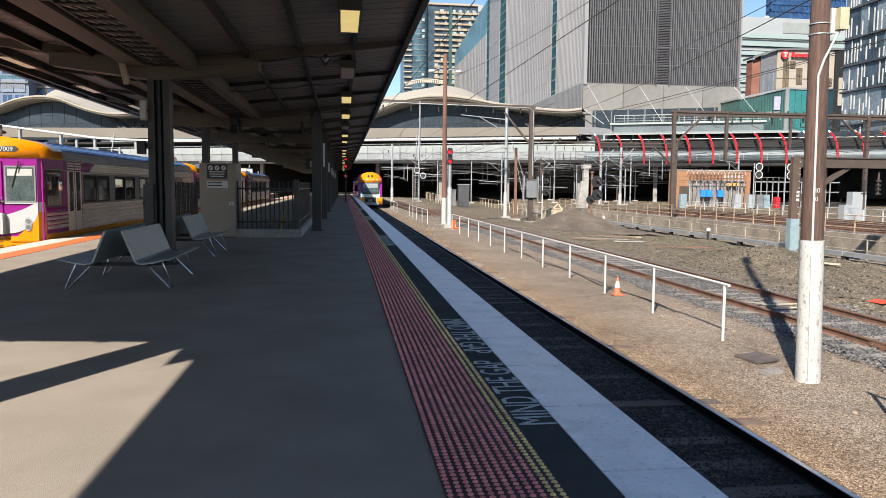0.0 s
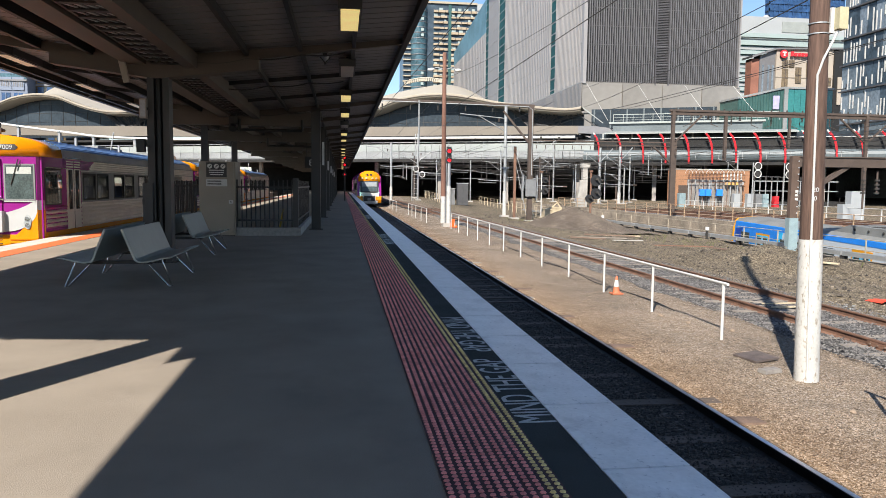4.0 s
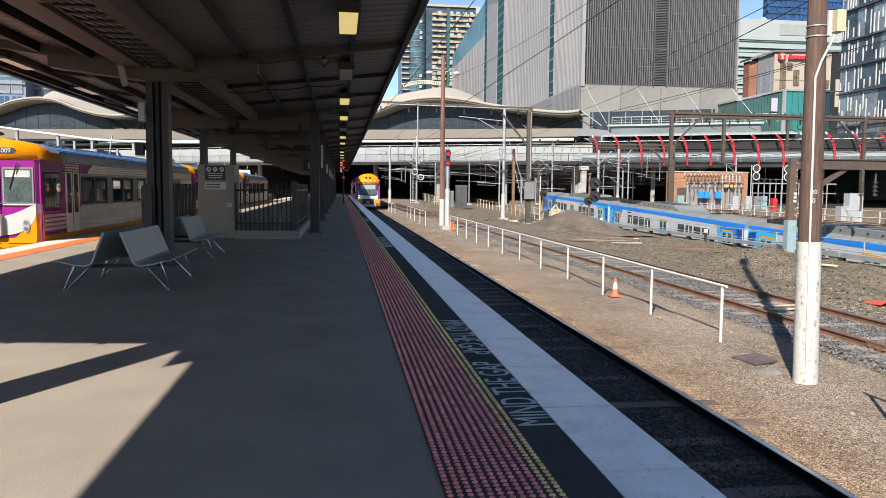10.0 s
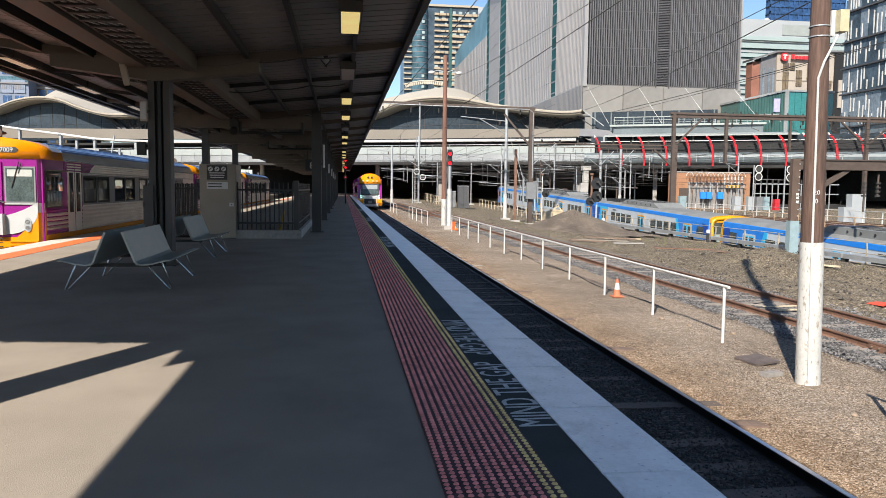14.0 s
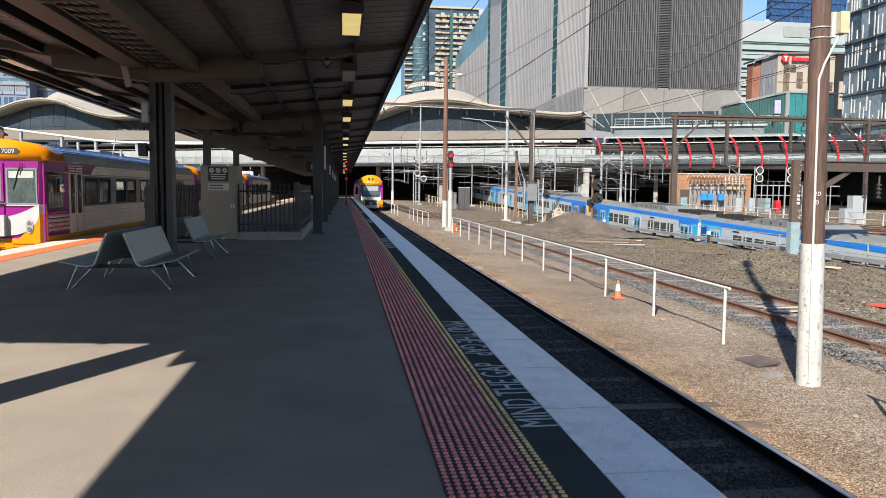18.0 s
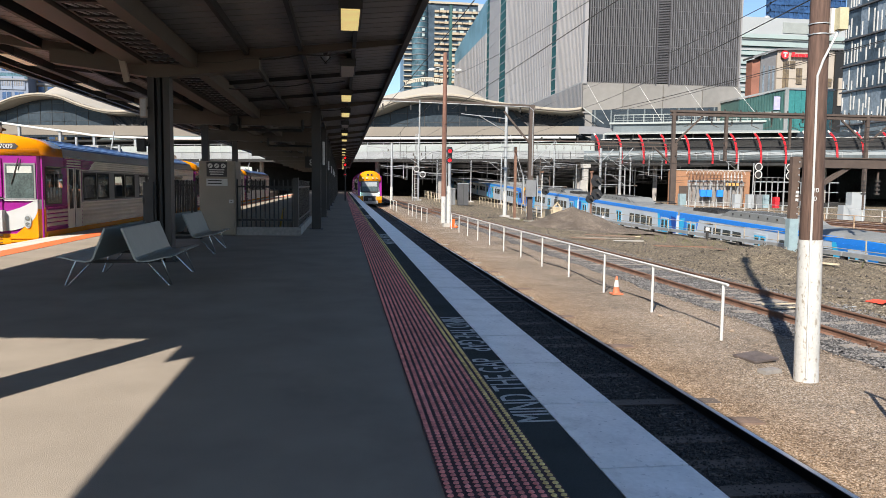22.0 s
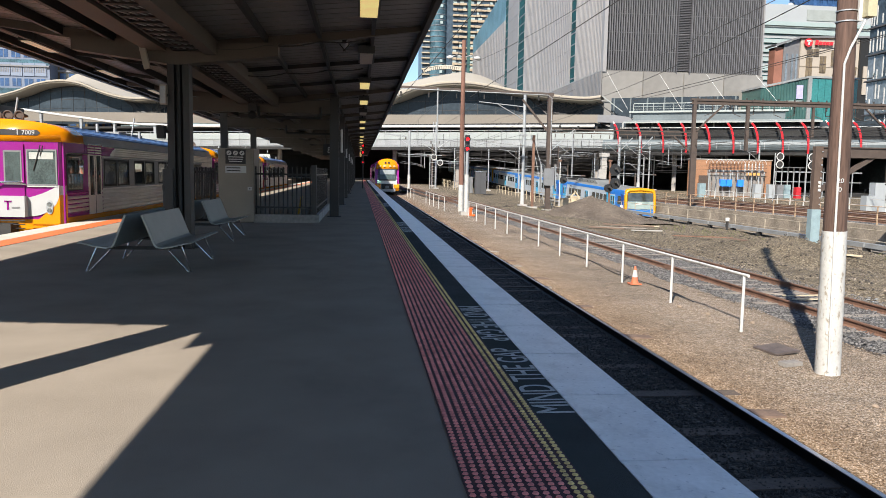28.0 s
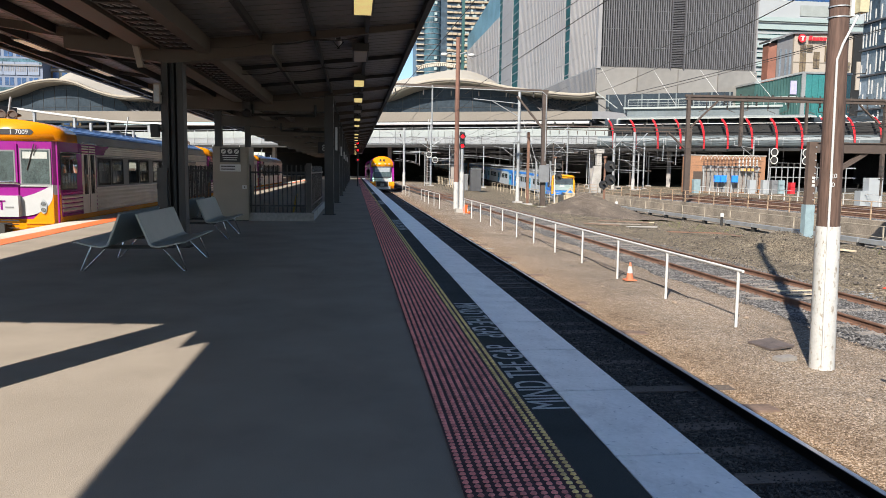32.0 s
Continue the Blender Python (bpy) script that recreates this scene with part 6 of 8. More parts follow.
gb = thing("green_glass_block", None, "low green glass block with a grey frame", "building", kind="structure")
part("ribbed_wall", B().prism([(106.2, 0), (119.4, 0), (119.4, 28.6), (106.2, 25.6)], 190.2, 200), ribbed_green, gb, "dark green ribbed wall")
rib_ = B()
for x in spread(106.4, 119.2, 0.8):
    rib_.box(x - 0.08, 190.0, 0, x + 0.08, 190.25, 25.5 + (x - 106.2) * 0.225)
part("wall_ribs", rib_, teal_dark, gb)
part("roof_edge", B().prism([(105.9, 25.7), (119.6, 28.8), (134, 28.8), (134, 29.3), (119.5, 29.3), (105.9, 26.2)], 189.8, 200), bridge_grey, gb, "pale grey roof edge")
part("corner_frame", B().box(119.4, 189.8, 0, 120.5, 200, 28.8), bridge_grey, gb)
for i in range(7):
    part("glass_panel", bevelled(B().box(120.6 + 1.9 * i, 190.1, 0, 122.4 + 1.9 * i, 190.4, 28.7), 0.04), teal_glass, gb)
part("glass_backing", B().box(120.5, 190.4, 0, 134, 200, 28.7), teal_dark, gb)
part("poster", B().box(116.2, 189.8, 23.2, 118.0, 189.98, 26.8), M("lilac_poster", (0.36, 0.34, 0.52), 0.5, var=0.2, scale=0.8), gb, "pale lilac poster")
slab_tower("blue_tower", "blue glass tower in the distance", 252, 300, 420, 424, 150, office_blue, office_blue, 4, 3)
office_panel = M("office_panel", (0.125, 0.15, 0.205), 0.6, var=0.08, scale=0.1, fine=2)
office_slot = M("office_slot_panel", (0.155, 0.185, 0.245), 0.6, var=0.08, scale=0.1, fine=2)
go = thing("panelled_office", None, "pale blue grey office with rows of windows and slotted panels", "building", kind="structure")
part("wall", B().box(-150, 250, 0, -97.2, 262, 52), office_panel, go)
for j in range(3):
    z = 25.4 + 8.9 * j
    for i in range(14):
        x = -98.6 - 3.6 * i
        wi = part("window", B().box(x - 2.6, 249.9, z + 1.2, x, 250.1, z + 3.6), office_blue, go)
        part("window_bar", B().box(x - 1.4, 249.8, z + 1.2, x - 1.2, 249.95, z + 3.6), office_panel, wi)
        part("slot_panel", B().box(x - 2.9, 249.7, z + 4.4, x + 0.5, 250.0, z + 8.4), office_slot, go)
        sl = B()
        for k in range(6):
            sl.box(x - 2.6 + 0.5 * k, 249.62, z + 5.5, x - 2.36 + 0.5 * k, 249.7, z + 7.4)
        part("slots", sl, tower_fin, go)
    part("band_glazing", B().box(-150, 249.85, z - 1.2, -97.3, 250.05, z + 0.6), bay_glass, go, "strip of tinted windows")
    part("ledge", B().box(-150, 249.3, z - 1.7, -97.1, 250, z - 1.2), tower_fin, go)
br = thing("brown_office", None, "dark brown office with blue windows", "building", kind="structure")
part("wall", B().box(-97.0, 256, 0, -78, 266, 46), hotel_glass, br)
for j in range(8):
    z = 14 + 3.6 * j
    part("floor_edge", B().box(-97.1, 255.5, z, -78, 256, z + 0.6), tower_fin, br)
    for i in range(7):
        part("window", B().box(-96.4 + 2.7 * i, 255.8, z + 0.9, -94.6 + 2.7 * i, 256.05, z + 3.2), office_blue if (i + j) % 3 else apart_glass, br)


# ---- timber pole and the white fence ----
pole = thing("timber_pole", pose(6.62, 9.65, GROUND_Z), "weathered brown timber pole with a white painted foot", "pole")
part("pole_foot", B().tube((0, 0, -0.1), (-0.045, 0, 2.02), 0.170, 24, 0.160), old_white, pole, "peeling white paint")
part("shaft", B().tube((-0.045, 0, 2.0), (-0.101, 0, 6.0), 0.152, 24, 0.121), pole_wood, pole)
part("upper_shaft", B().tube((-0.101, 0, 6.0), (-0.23, 0, 15.1), 0.121, 24, 0.112), pole_wood, pole)
part("conduit", B().path([(-0.095, -0.150, 0.05), (-0.135, -0.142, 2.0), (-0.145, -0.126, 3.4), (-0.155, -0.118, 4.3)], 0.016, 8), white_paint, pole, "pale conduit")


def fence(x, ys_, z, h):
    f = thing("pipe_fence", None, "white painted pipe fence beside the track", "fence")
    for y in ys_:
        part("post", B().tube((x, y, z - 0.1), (x, y, z + h - 0.02), 0.028, 8), white_paint, f)
    part("rail", B().tube((x, ys_[0] - 0.15, z + h), (x, ys_[-1] + 0.1, z + h), 0.028, 8), white_paint, f)
    return f


fence(6.80, [12.4 + 3.05 * i for i in range(12)], GROUND_Z, 1.02)
fence(6.45, [-1.3, 1.75, 4.8, 7.77], GROUND_Z, 1.0)
fence(6.12, [53.6, 57.4, 61.6, 65.0, 68.6], GROUND_Z, 1.05)
fence(5.6, [77, 82, 87], GROUND_Z, 1.05)


# ---- platform furniture ----
def bench(x, y, ln, label):
    c = thing("double_bench", pose(x, y, 0), label, "bench", "platform benches")
    h = ln / 2
    part("frame_beam", B().box(-0.45, -h + 0.25, 0.33, 0.45, -h + 0.31, 0.38), steel_dark, c)
    part("frame_beam", B().box(-0.45, h - 0.31, 0.33, 0.45, h - 0.25, 0.38), steel_dark, c)
    for s in (-1, 1):
        prof = [(0.10, 0.84), (0.125, 0.85), (0.29, 0.43), (0.325, 0.395), (0.39, 0.385), (0.53, 0.405), (0.69, 0.448), (0.76, 0.452), (0.76, 0.436), (0.69, 0.428), (0.53, 0.387), (0.39, 0.367), (0.30, 0.38), (0.265, 0.42)]
        seat = part("seat_shell", B().prism([(s * a, b) for a, b in prof], -h, h, smooth=False), bench_metal, c, "bent perforated grey metal seat")
        for e in (-1, 1):
            yy = e * (h - 0.28)
            lg = B().path([(s * 0.36, yy, 0.37), (s * 0.69, yy + e * 0.05, 0.012), (s * 0.73, yy + e * 0.05, 0.012), (s * 0.58, yy, 0.40)], 0.013, 8)
            part("leg", lg, chrome, c, "bright steel hairpin leg")
        part("edge_roll", B().tube((s * 0.755, -h, 0.444), (s * 0.755, h, 0.444), 0.012, 6), bench_metal, seat)
    return c


bench(-3.185, 11.92, 2.14, "grey bent metal double sided bench on hairpin legs")
bench(-3.36, 16.72, 1.98, "grey bent metal double sided bench beside the column")

cab = thing("equipment_cabinet", pose(-3.52, 22.3, 0), "tall brushed steel equipment cabinet with a black notice", "cabinet")
part("body", bevelled(B().box(-0.5, -0.5, 0.03, 0.5, 0.6, 2.12), 0.015), cabinet_steel, cab)
part("door", bevelled(B().box(-0.46, -0.525, 0.08, 0.46, -0.5, 2.08), 0.006), cabinet_steel, cab)
part("plinth", B().box(-0.47, -0.46, 0, 0.47, 0.57, 0.04), steel_dark, cab)
lk = part("latch", bevelled(B().box(0.32, -0.56, 0.93, 0.44, -0.52, 1.03), 0.008), galv, cab, "small steel latch")
part("keyhole", B().tube((0.38, -0.57, 0.98), (0.38, -0.55, 0.98), 0.02, 10), tr_dark, lk)
sg = part("notice", B().box(-0.29, -0.545, 1.68, 0.27, -0.525, 2.09), black_sign, cab, "black prohibition notice")
for i in range(3):
    x0 = -0.19 + 0.18 * i
    part("pictogram", B().tube((x0, -0.552, 1.985), (x0, -0.545, 1.985), 0.068, 16), white_paint, sg)
    part("pictogram_mark", B().beam((x0 - 0.035, -0.555, 1.95), (x0 + 0.035, -0.555, 2.02), 0.004, 0.02), black_sign, sg)
for i, wd in enumerate((0.42, 0.40, 0.36)):
    part("text_bar", B().box(-0.01 - wd / 2, -0.551, 1.86 - 0.062 * i, -0.01 + wd / 2, -0.545, 1.885 - 0.062 * i), white_paint, sg)
sg = part("small_notice", B().box(-0.30, -0.54, 1.42, 0.28, -0.525, 1.62), galv, cab)
for i in range(2):
    part("text_bar", B().box(-0.26, -0.546, 1.55 - 0.08 * i, 0.12, -0.54, 1.58 - 0.08 * i), steel_dark, sg)

enc = thing("stairwell_enclosure", None, "stairwell with a low pale kerb and dark steel pickets", "fence")
part("kerb", bevelled(B().box(-3.05, 21.9, 0, -1.20, 22.15, 0.24), 0.015), concrete_dk, enc, "pale concrete kerb")
part("kerb", bevelled(B().box(-1.42, 22.16, 0, -1.20, 30.0, 0.24), 0.015), concrete, enc, "pale concrete kerb")
for x in spread(-3.0, -1.45, 0.128):
    part("picket", B().box(x - 0.016, 22.0, 0.24, x + 0.016, 22.04, 1.62), steel_dark, enc)
for z in (0.42, 1.38):
    part("picket_rail", B().box(-3.02, 21.985, z, -1.3, 22.0, z + 0.05), steel_dark, enc)
for y in spread(22.2, 29.8, 0.13):
    part("picket", B().box(-1.33, y - 0.016, 0.24, -1.29, y + 0.016, 1.62), steel_paint, enc)
for z in (0.42, 1.38):
    part("picket_rail", B().box(-1.29, 22.1, z, -1.275, 29.9, z + 0.05), steel_paint, enc)
part("corner_post", bevelled(B().box(-1.42, 21.97, 0.24, -1.27, 22.1, 1.68), 0.01), steel_paint, enc)
part("stair_rail", B().tube((-1.95, 23.5, 0.0), (-1.75, 22.7, 0.75), 0.03, 8), M("yellow_paint", (0.6, 0.4, 0.03), 0.5), enc, "yellow stair handrail")

lf = thing("picket_fence", None, "dark steel picket fence beside the cabinet", "fence")
for x in spread(-5.6, -4.12, 0.13):
    part("picket", B().box(x - 0.016, 22.6, 0.05, x + 0.016, 22.64, 1.58), steel_dark, lf)
for z in (0.3, 1.40):
    part("picket_rail", B().box(-5.65, 22.58, z, -4.05, 22.6, z + 0.05), steel_dark, lf)
for y in spread(22.75, 29.9, 0.26):
    part("picket", B().box(-5.64, y - 0.016, 0.05, -5.60, y + 0.016, 1.58), steel_dark, lf)
for z in (0.3, 1.40):
    part("picket_rail", B().box(-5.60, 22.6, z, -5.585, 30, z + 0.05), steel_dark, lf)

# fittings under the canopy
eb = thing("equipment_box", pose(-3.57, 14.52, 0), "slim grey steel box standing against the column", "box")
part("body", bevelled(B().box(-0.10, -0.14, 0.02, 0.08, 0.14, 1.50), 0.008), steel_paint, eb)
part("foot", B().box(-0.08, -0.12, 0, 0.06, 0.12, 0.025), steel_dark, eb)
part("hinge", B().box(-0.106, -0.152, 0.3, -0.06, -0.14, 0.4).box(-0.106, -0.152, 1.1, -0.06, -0.14, 1.2), steel_dark, eb)
sp = thing("loudspeaker", pose(-3.62, 14.38, 2.68), "pale column loudspeaker on the steel column", "loudspeaker")
part("box", bevelled(B().box(-0.06, -0.06, 0, 0.06, 0.06, 0.36), 0.01), beige_wall, sp)
part("grille", B().box(-0.045, -0.066, 0.03, 0.045, -0.06, 0.33), galv, sp)
part("bracket", B().box(0.05, -0.02, 0.15, 0.10, 0.02, 0.2), steel_dark, sp)
sp = thing("loudspeaker", pose(-3.68, 14.40, 2.06), "small black loudspeaker on the steel column", "loudspeaker")
part("box", bevelled(B().box(-0.07, -0.07, 0, 0.07, 0.07, 0.24), 0.01), black_sign, sp)
part("bracket", B().box(0.06, -0.02, 0.1, 0.14, 0.02, 0.14), steel_dark, sp)
fl = thing("floodlight", pose(-3.85, 14.2, 3.3), "pale fluorescent fitting hung from the bracket", "light")
part("body", bevelled(B().box(-0.05, -0.05, 0, 0.05, 0.05, 0.52, Matrix.Rotation(radians(-12), 4, "Y")), 0.01), beige_wall, fl)
part("arm", B().beam((0, 0, 0.5), (0.0, 0.12, 0.62), 0.03, 0.03), steel_dark, fl)
cc = thing("surveillance_camera", pose(-0.33, 15.0, 4.28), "white surveillance camera hung under the roof", "camera")
part("bracket", B().box(-0.04, -0.04, -0.12, 0.04, 0.04, 0.0).tube((0, 0, -0.1), (0, 0, -0.22), 0.03, 8), steel_dark, cc)
part("housing", B().tube((0, 0.12, -0.27), (0, -0.14, -0.24), 0.065, 14), galv, cc)
part("lens", B().tube((0, -0.145, -0.24), (0, -0.16, -0.24), 0.045, 12), black_sign, cc)
part("stay", B().beam((-0.1, 0, -0.28), (0.02, 0, -0.42), 0.02, 0.02).beam((0.1, 0, -0.28), (-0.02, 0, -0.42), 0.02, 0.02), steel_dark, cc)
dm = thing("loudspeaker", pose(-3.48, 24.94, 3.40), "dark loudspeaker fixed to the tie beam", "loudspeaker")
part("body", bevelled(B().box(-0.13, -0.16, 0.0, 0.13, 0.10, 0.26), 0.015), black_sign, dm)
part("horn", B().tube((0, -0.02, 0.02), (0, -0.2, -0.14), 0.09, 12, 0.13), black_sign, dm)
part("bracket", B().box(-0.05, 0.09, 0.08, 0.05, 0.145, 0.18), steel_dark, dm)
for k in range(5):
    y = 25.2 + 9.2 * k
    ps = thing("platform_sign", pose(-0.62, y - 0.06, 2.15), "narrow white platform sign on a column", "sign")
    part("panel", bevelled(B().box(-0.03, -0.2, 0, 0.03, 0.2, 0.75 if k == 0 else 0.4), 0.008), white_paint, ps)
    part("bracket", B().box(-0.12, -0.04, 0.1, 0.0, 0.04, 0.14), steel_dark, ps)
ns = thing("platform_number", pose(-1.5, 37.0, 2.3), "black hanging platform number sign", "sign")
part("panel", B().box(-0.3, -0.04, 0, 0.3, 0.04, 0.55), black_sign, ns)
text_on("8", 0.42, white_paint, ns, pose(0, -0.045, 0.12, 90, 0, 0))
part("hanger", B().tube((-0.2, 0, 0.55), (-0.2, 0, 1.75), 0.015, 6).tube((0.2, 0, 0.55), (0.2, 0, 1.8), 0.015, 6), steel_dark, ns)

# cable tray with its slats, and cables slung along the rafters
tray = thing("cable_tray", None, "slatted steel cable tray under the roof", "cable tray", kind="structure")
part("side", B().box(-3.48, 4, 3.68, -3.44, 60, 3.80).box(-2.96, 4, 3.68, -2.92, 60, 3.80), steel_dark, tray)
slat = B()
for k in range(4):
    slat.beam((0.125 * k, 0, 0), (0.125 * k + 0.12, 0.30, 0), 0.045, 0.012)
slat = slat.mesh("slat", galv)
for y in spread(5.2, 32, 0.42):
    part("slat", slat, None, tray, m=pose(-3.445, y, 3.70))
    part("cross_bar", B().box(-3.46, y + 0.31, 3.67, -2.94, y + 0.42, 3.695), steel_dark, tray)
part("tray_cover", B().box(-3.46, 5, 3.80, -2.94, 60, 3.82), steel_dark, tray)
for k, y in enumerate((14.45, 18.36, 25.0)):
    cb, pts = B(), []
    for x0, x1 in ((-2.67, -1.78), (-1.78, -0.78), (-0.78, 0.22)):
        for i in range(6):
            u = i / 6
            x = x0 + (x1 - x0) * u
            pts.append((x, y, roof_z(x) - 0.20 - 0.05 * math.sin(u * math.pi)))
    cb.path(pts, 0.014, 5)
    solo("sagging_cable", cb, wire_mat, "dark cable slung along a rafter", "cable")
for y, x0, x1, z in ((25.0, -3.3, -1.3, 3.25), (34.2, -3.3, -1.3, 3.2)):
    pip = thing("service_pipe", None, "dark service pipe under the canopy frame", "pipe")
    part("pipe", B().tube((x0, y, z), (x1, y, z), 0.045, 8), steel_dark, pip)
    part("drop", B().tube((x1, y, z), (x1, y, z + 0.35), 0.045, 8), steel_dark, pip)
    part("drop", B().tube((x0, y, z), (x0, y, z + 0.35), 0.045, 8), steel_dark, pip)

# ---- near yard ----
rusty_plate = M("rusty_plate", (0.12, 0.095, 0.085), 0.7, 0.3, var=0.3, scale=6, fine=60)
faded_orange = M("faded_orange", (0.50, 0.15, 0.07), 0.6, var=0.25, scale=8)
cn = thing("traffic_cone", pose(6.95, 18.0, GROUND_Z + 0.01), "orange traffic cone with a white band beside the fence", "cone")
part("base", bevelled(B().box(-0.14, -0.14, 0, 0.14, 0.14, 0.03), 0.008), faded_orange, cn)
part("body", B().tube((0, 0, 0.03), (0, 0, 0.46), 0.095, 16, 0.022), faded_orange, cn)
part("band", B().tube((0, 0, 0.19), (0, 0, 0.36), 0.071, 16, 0.043), white_paint, cn, "white band")
solo("steel_plate", bevelled(B().box(-0.24, -0.24, 0, 0.24, 0.24, 0.03), 0.006), rusty_plate, "dark rusty steel plate lying on gravel", "plate", m=pose(6.55, 10.85, GROUND_Z + 0.035, 2, -3, 14))
solo("concrete_block", bevelled(B().box(-0.16, -0.08, 0, 0.16, 0.08, 0.06), 0.01), concrete_dk, "grey concrete block at the pole's foot", "block", m=pose(6.30, 10.05, GROUND_Z, 0, 0, 15))
def rough_stone(r, seed):
    rng, b = random.Random(seed), B().ball((0, 0, r * 0.35), r * 1.3, r, r * 0.75, 6, 4)
    b.v = [(x * rng.uniform(0.75, 1.15), y * rng.uniform(0.75, 1.15), z * rng.uniform(0.8, 1.15)) for x, y, z in b.v]
    b.s = [False] * len(b.s)
    return b


for x, y, r in ((6.72, 14.8, 0.07), (6.95, 14.0, 0.055), (5.9, 17.0, 0.05), (7.4, 13.1, 0.06), (6.2, 8.1, 0.05), (7.9, 9.3, 0.08)):
    solo("stone", rough_stone(r * 0.75, x), stone_mat, "pale loose stone on the gravel", "stone", "loose stones", m=pose(x, y, GROUND_Z, 5, 8, x * 50))
lc = B()
pts = [(7.25 + 0.12 * math.sin(i * 0.9), 9 + i * 0.9, GROUND_Z + 0.03) for i in range(7, 26)]
lc.path(pts, 0.012, 5)
solo("ground_cable", lc, wire_mat, "black cable lying along the fence", "cable")
hs = B()
pts = [(7.30 + 0.25 * math.sin(i * 0.8), 8.4 - i * 0.16, GROUND_Z + 0.05 + 0.03 * math.cos(i)) for i in range(8)]
hs.path(pts, 0.022, 6)
solo("rubber_hose", hs, rubber, "short black hose on the gravel", "hose")
solo("orange_mesh", B().grid(spread(0, 0.9, 0.09), spread(0, 0.5, 0.1), lambda x, y: 0.08 * abs(math.sin(x * 5) * math.cos(y * 4)) + 0.01), M("red_orange_mesh", (0.75, 0.07, 0.03), 0.6, var=0.2), "crumpled orange safety mesh", "mesh", m=pose(12.85, 16.0, GROUND_Z, 0, 0, 10))

# the timber pole's fittings
part("meter_box", bevelled(B().box(0.045, -0.24, 4.90, 0.175, -0.08, 5.19), 0.015), M("cream_box", (0.40, 0.36, 0.23), 0.5), pole, "cream plastic box")
part("box_back", B().box(-0.005, -0.13, 4.86, 0.06, -0.02, 5.20), white_paint, pole)
part("conduit_bend", B().path([(-0.155, -0.118, 4.28), (-0.10, -0.15, 4.5), (0.0, -0.17, 4.72), (0.10, -0.168, 4.92)], 0.017, 8), white_paint, pole)
for z in (5.0, 4.86):
    part("strap", B().tube((-0.088, 0, z - 0.008), (-0.088, 0, z + 0.008), 0.140, 20), galv, pole)
for z, a in ((5.15, 60), (4.1, -40), (3.05, 55), (2.55, -30), (3.6, 140)):
    w_ = radians(a)
    part("climbing_step", B().path([(0.15 * math.cos(w_), 0.15 * math.sin(w_) - 0.02, z), (0.27 * math.cos(w_), 0.27 * math.sin(w_) - 0.04, z), (0.28 * math.cos(w_), 0.28 * math.sin(w_) - 0.04, z + 0.06)], 0.007, 6), steel_dark, pole)
text_on("20", 0.088, text_white, pole, pose(-0.11, -0.150, 2.69, 90, 0, -18), 0.002)
text_on("0", 0.088, text_white, pole, pose(-0.11, -0.150, 2.57, 90, 0, -18), 0.002)
part("pole_cap", B().tube((-0.225, 0, 14.6), (-0.232, 0, 15.2), 0.19, 24, 0.16), galv, pole)


rng4 = random.Random(9)
for k in range(9):
    x, y = 11.45 + rng4.gauss(0, 0.25), 15.4 + rng4.gauss(0, 0.25)
    solo("paper_scrap", B().prism([(0, 0), (0.09, 0.01), (0.1, 0.06), (0.03, 0.08)], 0, 0.006, "z"), white_wall, "small white scrap on the ballast", "scrap", "paper scraps", m=pose(x, y, ground_z(x, y) + 0.05, 6, 4, 40 * k))
clip = bevelled(B().box(-0.10, -0.05, 0, 0.10, 0.05, 0.035), 0.008).mesh("rail_clip", rust)
for s in (-0.8, 0.8):
    for k in range(34):
        part("rail_clip", clip, None, second_track, m=pose(9.72 + s, -6 + 0.3 + 0.685 * (20 + k), RAIL_Z + 0.08 - 0.145))
    for y in (11.0, 20.4):
        fp = part("fishplate", bevelled(B().box(9.72 + s - 0.045, y - 0.35, RAIL_Z - 0.035, 9.72 + s + 0.045, y + 0.35, RAIL_Z + 0.045), 0.006), rust, second_track)
        for j in range(4):
            part("bolt", B().tube((9.72 + s - 0.07, y - 0.26 + 0.175 * j, RAIL_Z + 0.005), (9.72 + s + 0.07, y - 0.26 + 0.175 * j, RAIL_Z + 0.005), 0.018, 6), timber, fp)

# ---- masts, gantries and signals ----
def tilt_z(x, y):
    return ground_z(x, y) if not (TR_L < x < TR_R) else GROUND_Z


wp = thing("lamp_pole", pose(7.3, 53.4, GROUND_Z), "tall brown timber lamp pole with a white foot", "pole")
part("pole_foot", B().tube((0, 0, -0.1), (0, 0, 1.95), 0.19, 14), old_white, wp)
part("shaft", B().tube((0, 0, 1.9), (0, 0, 12.2), 0.18, 14, 0.14), pole_red, wp)
for s in (-1, 1):
    part("lamp_arm", B().path([(0, 0, 11.0), (s * 0.5, 0, 11.15), (s * 0.85, 0, 11.05)], 0.035, 6), galv, wp)
    part("lamp_head", B().ball((s * 0.98, 0, 10.98), 0.26, 0.14, 0.13), white_paint, wp)

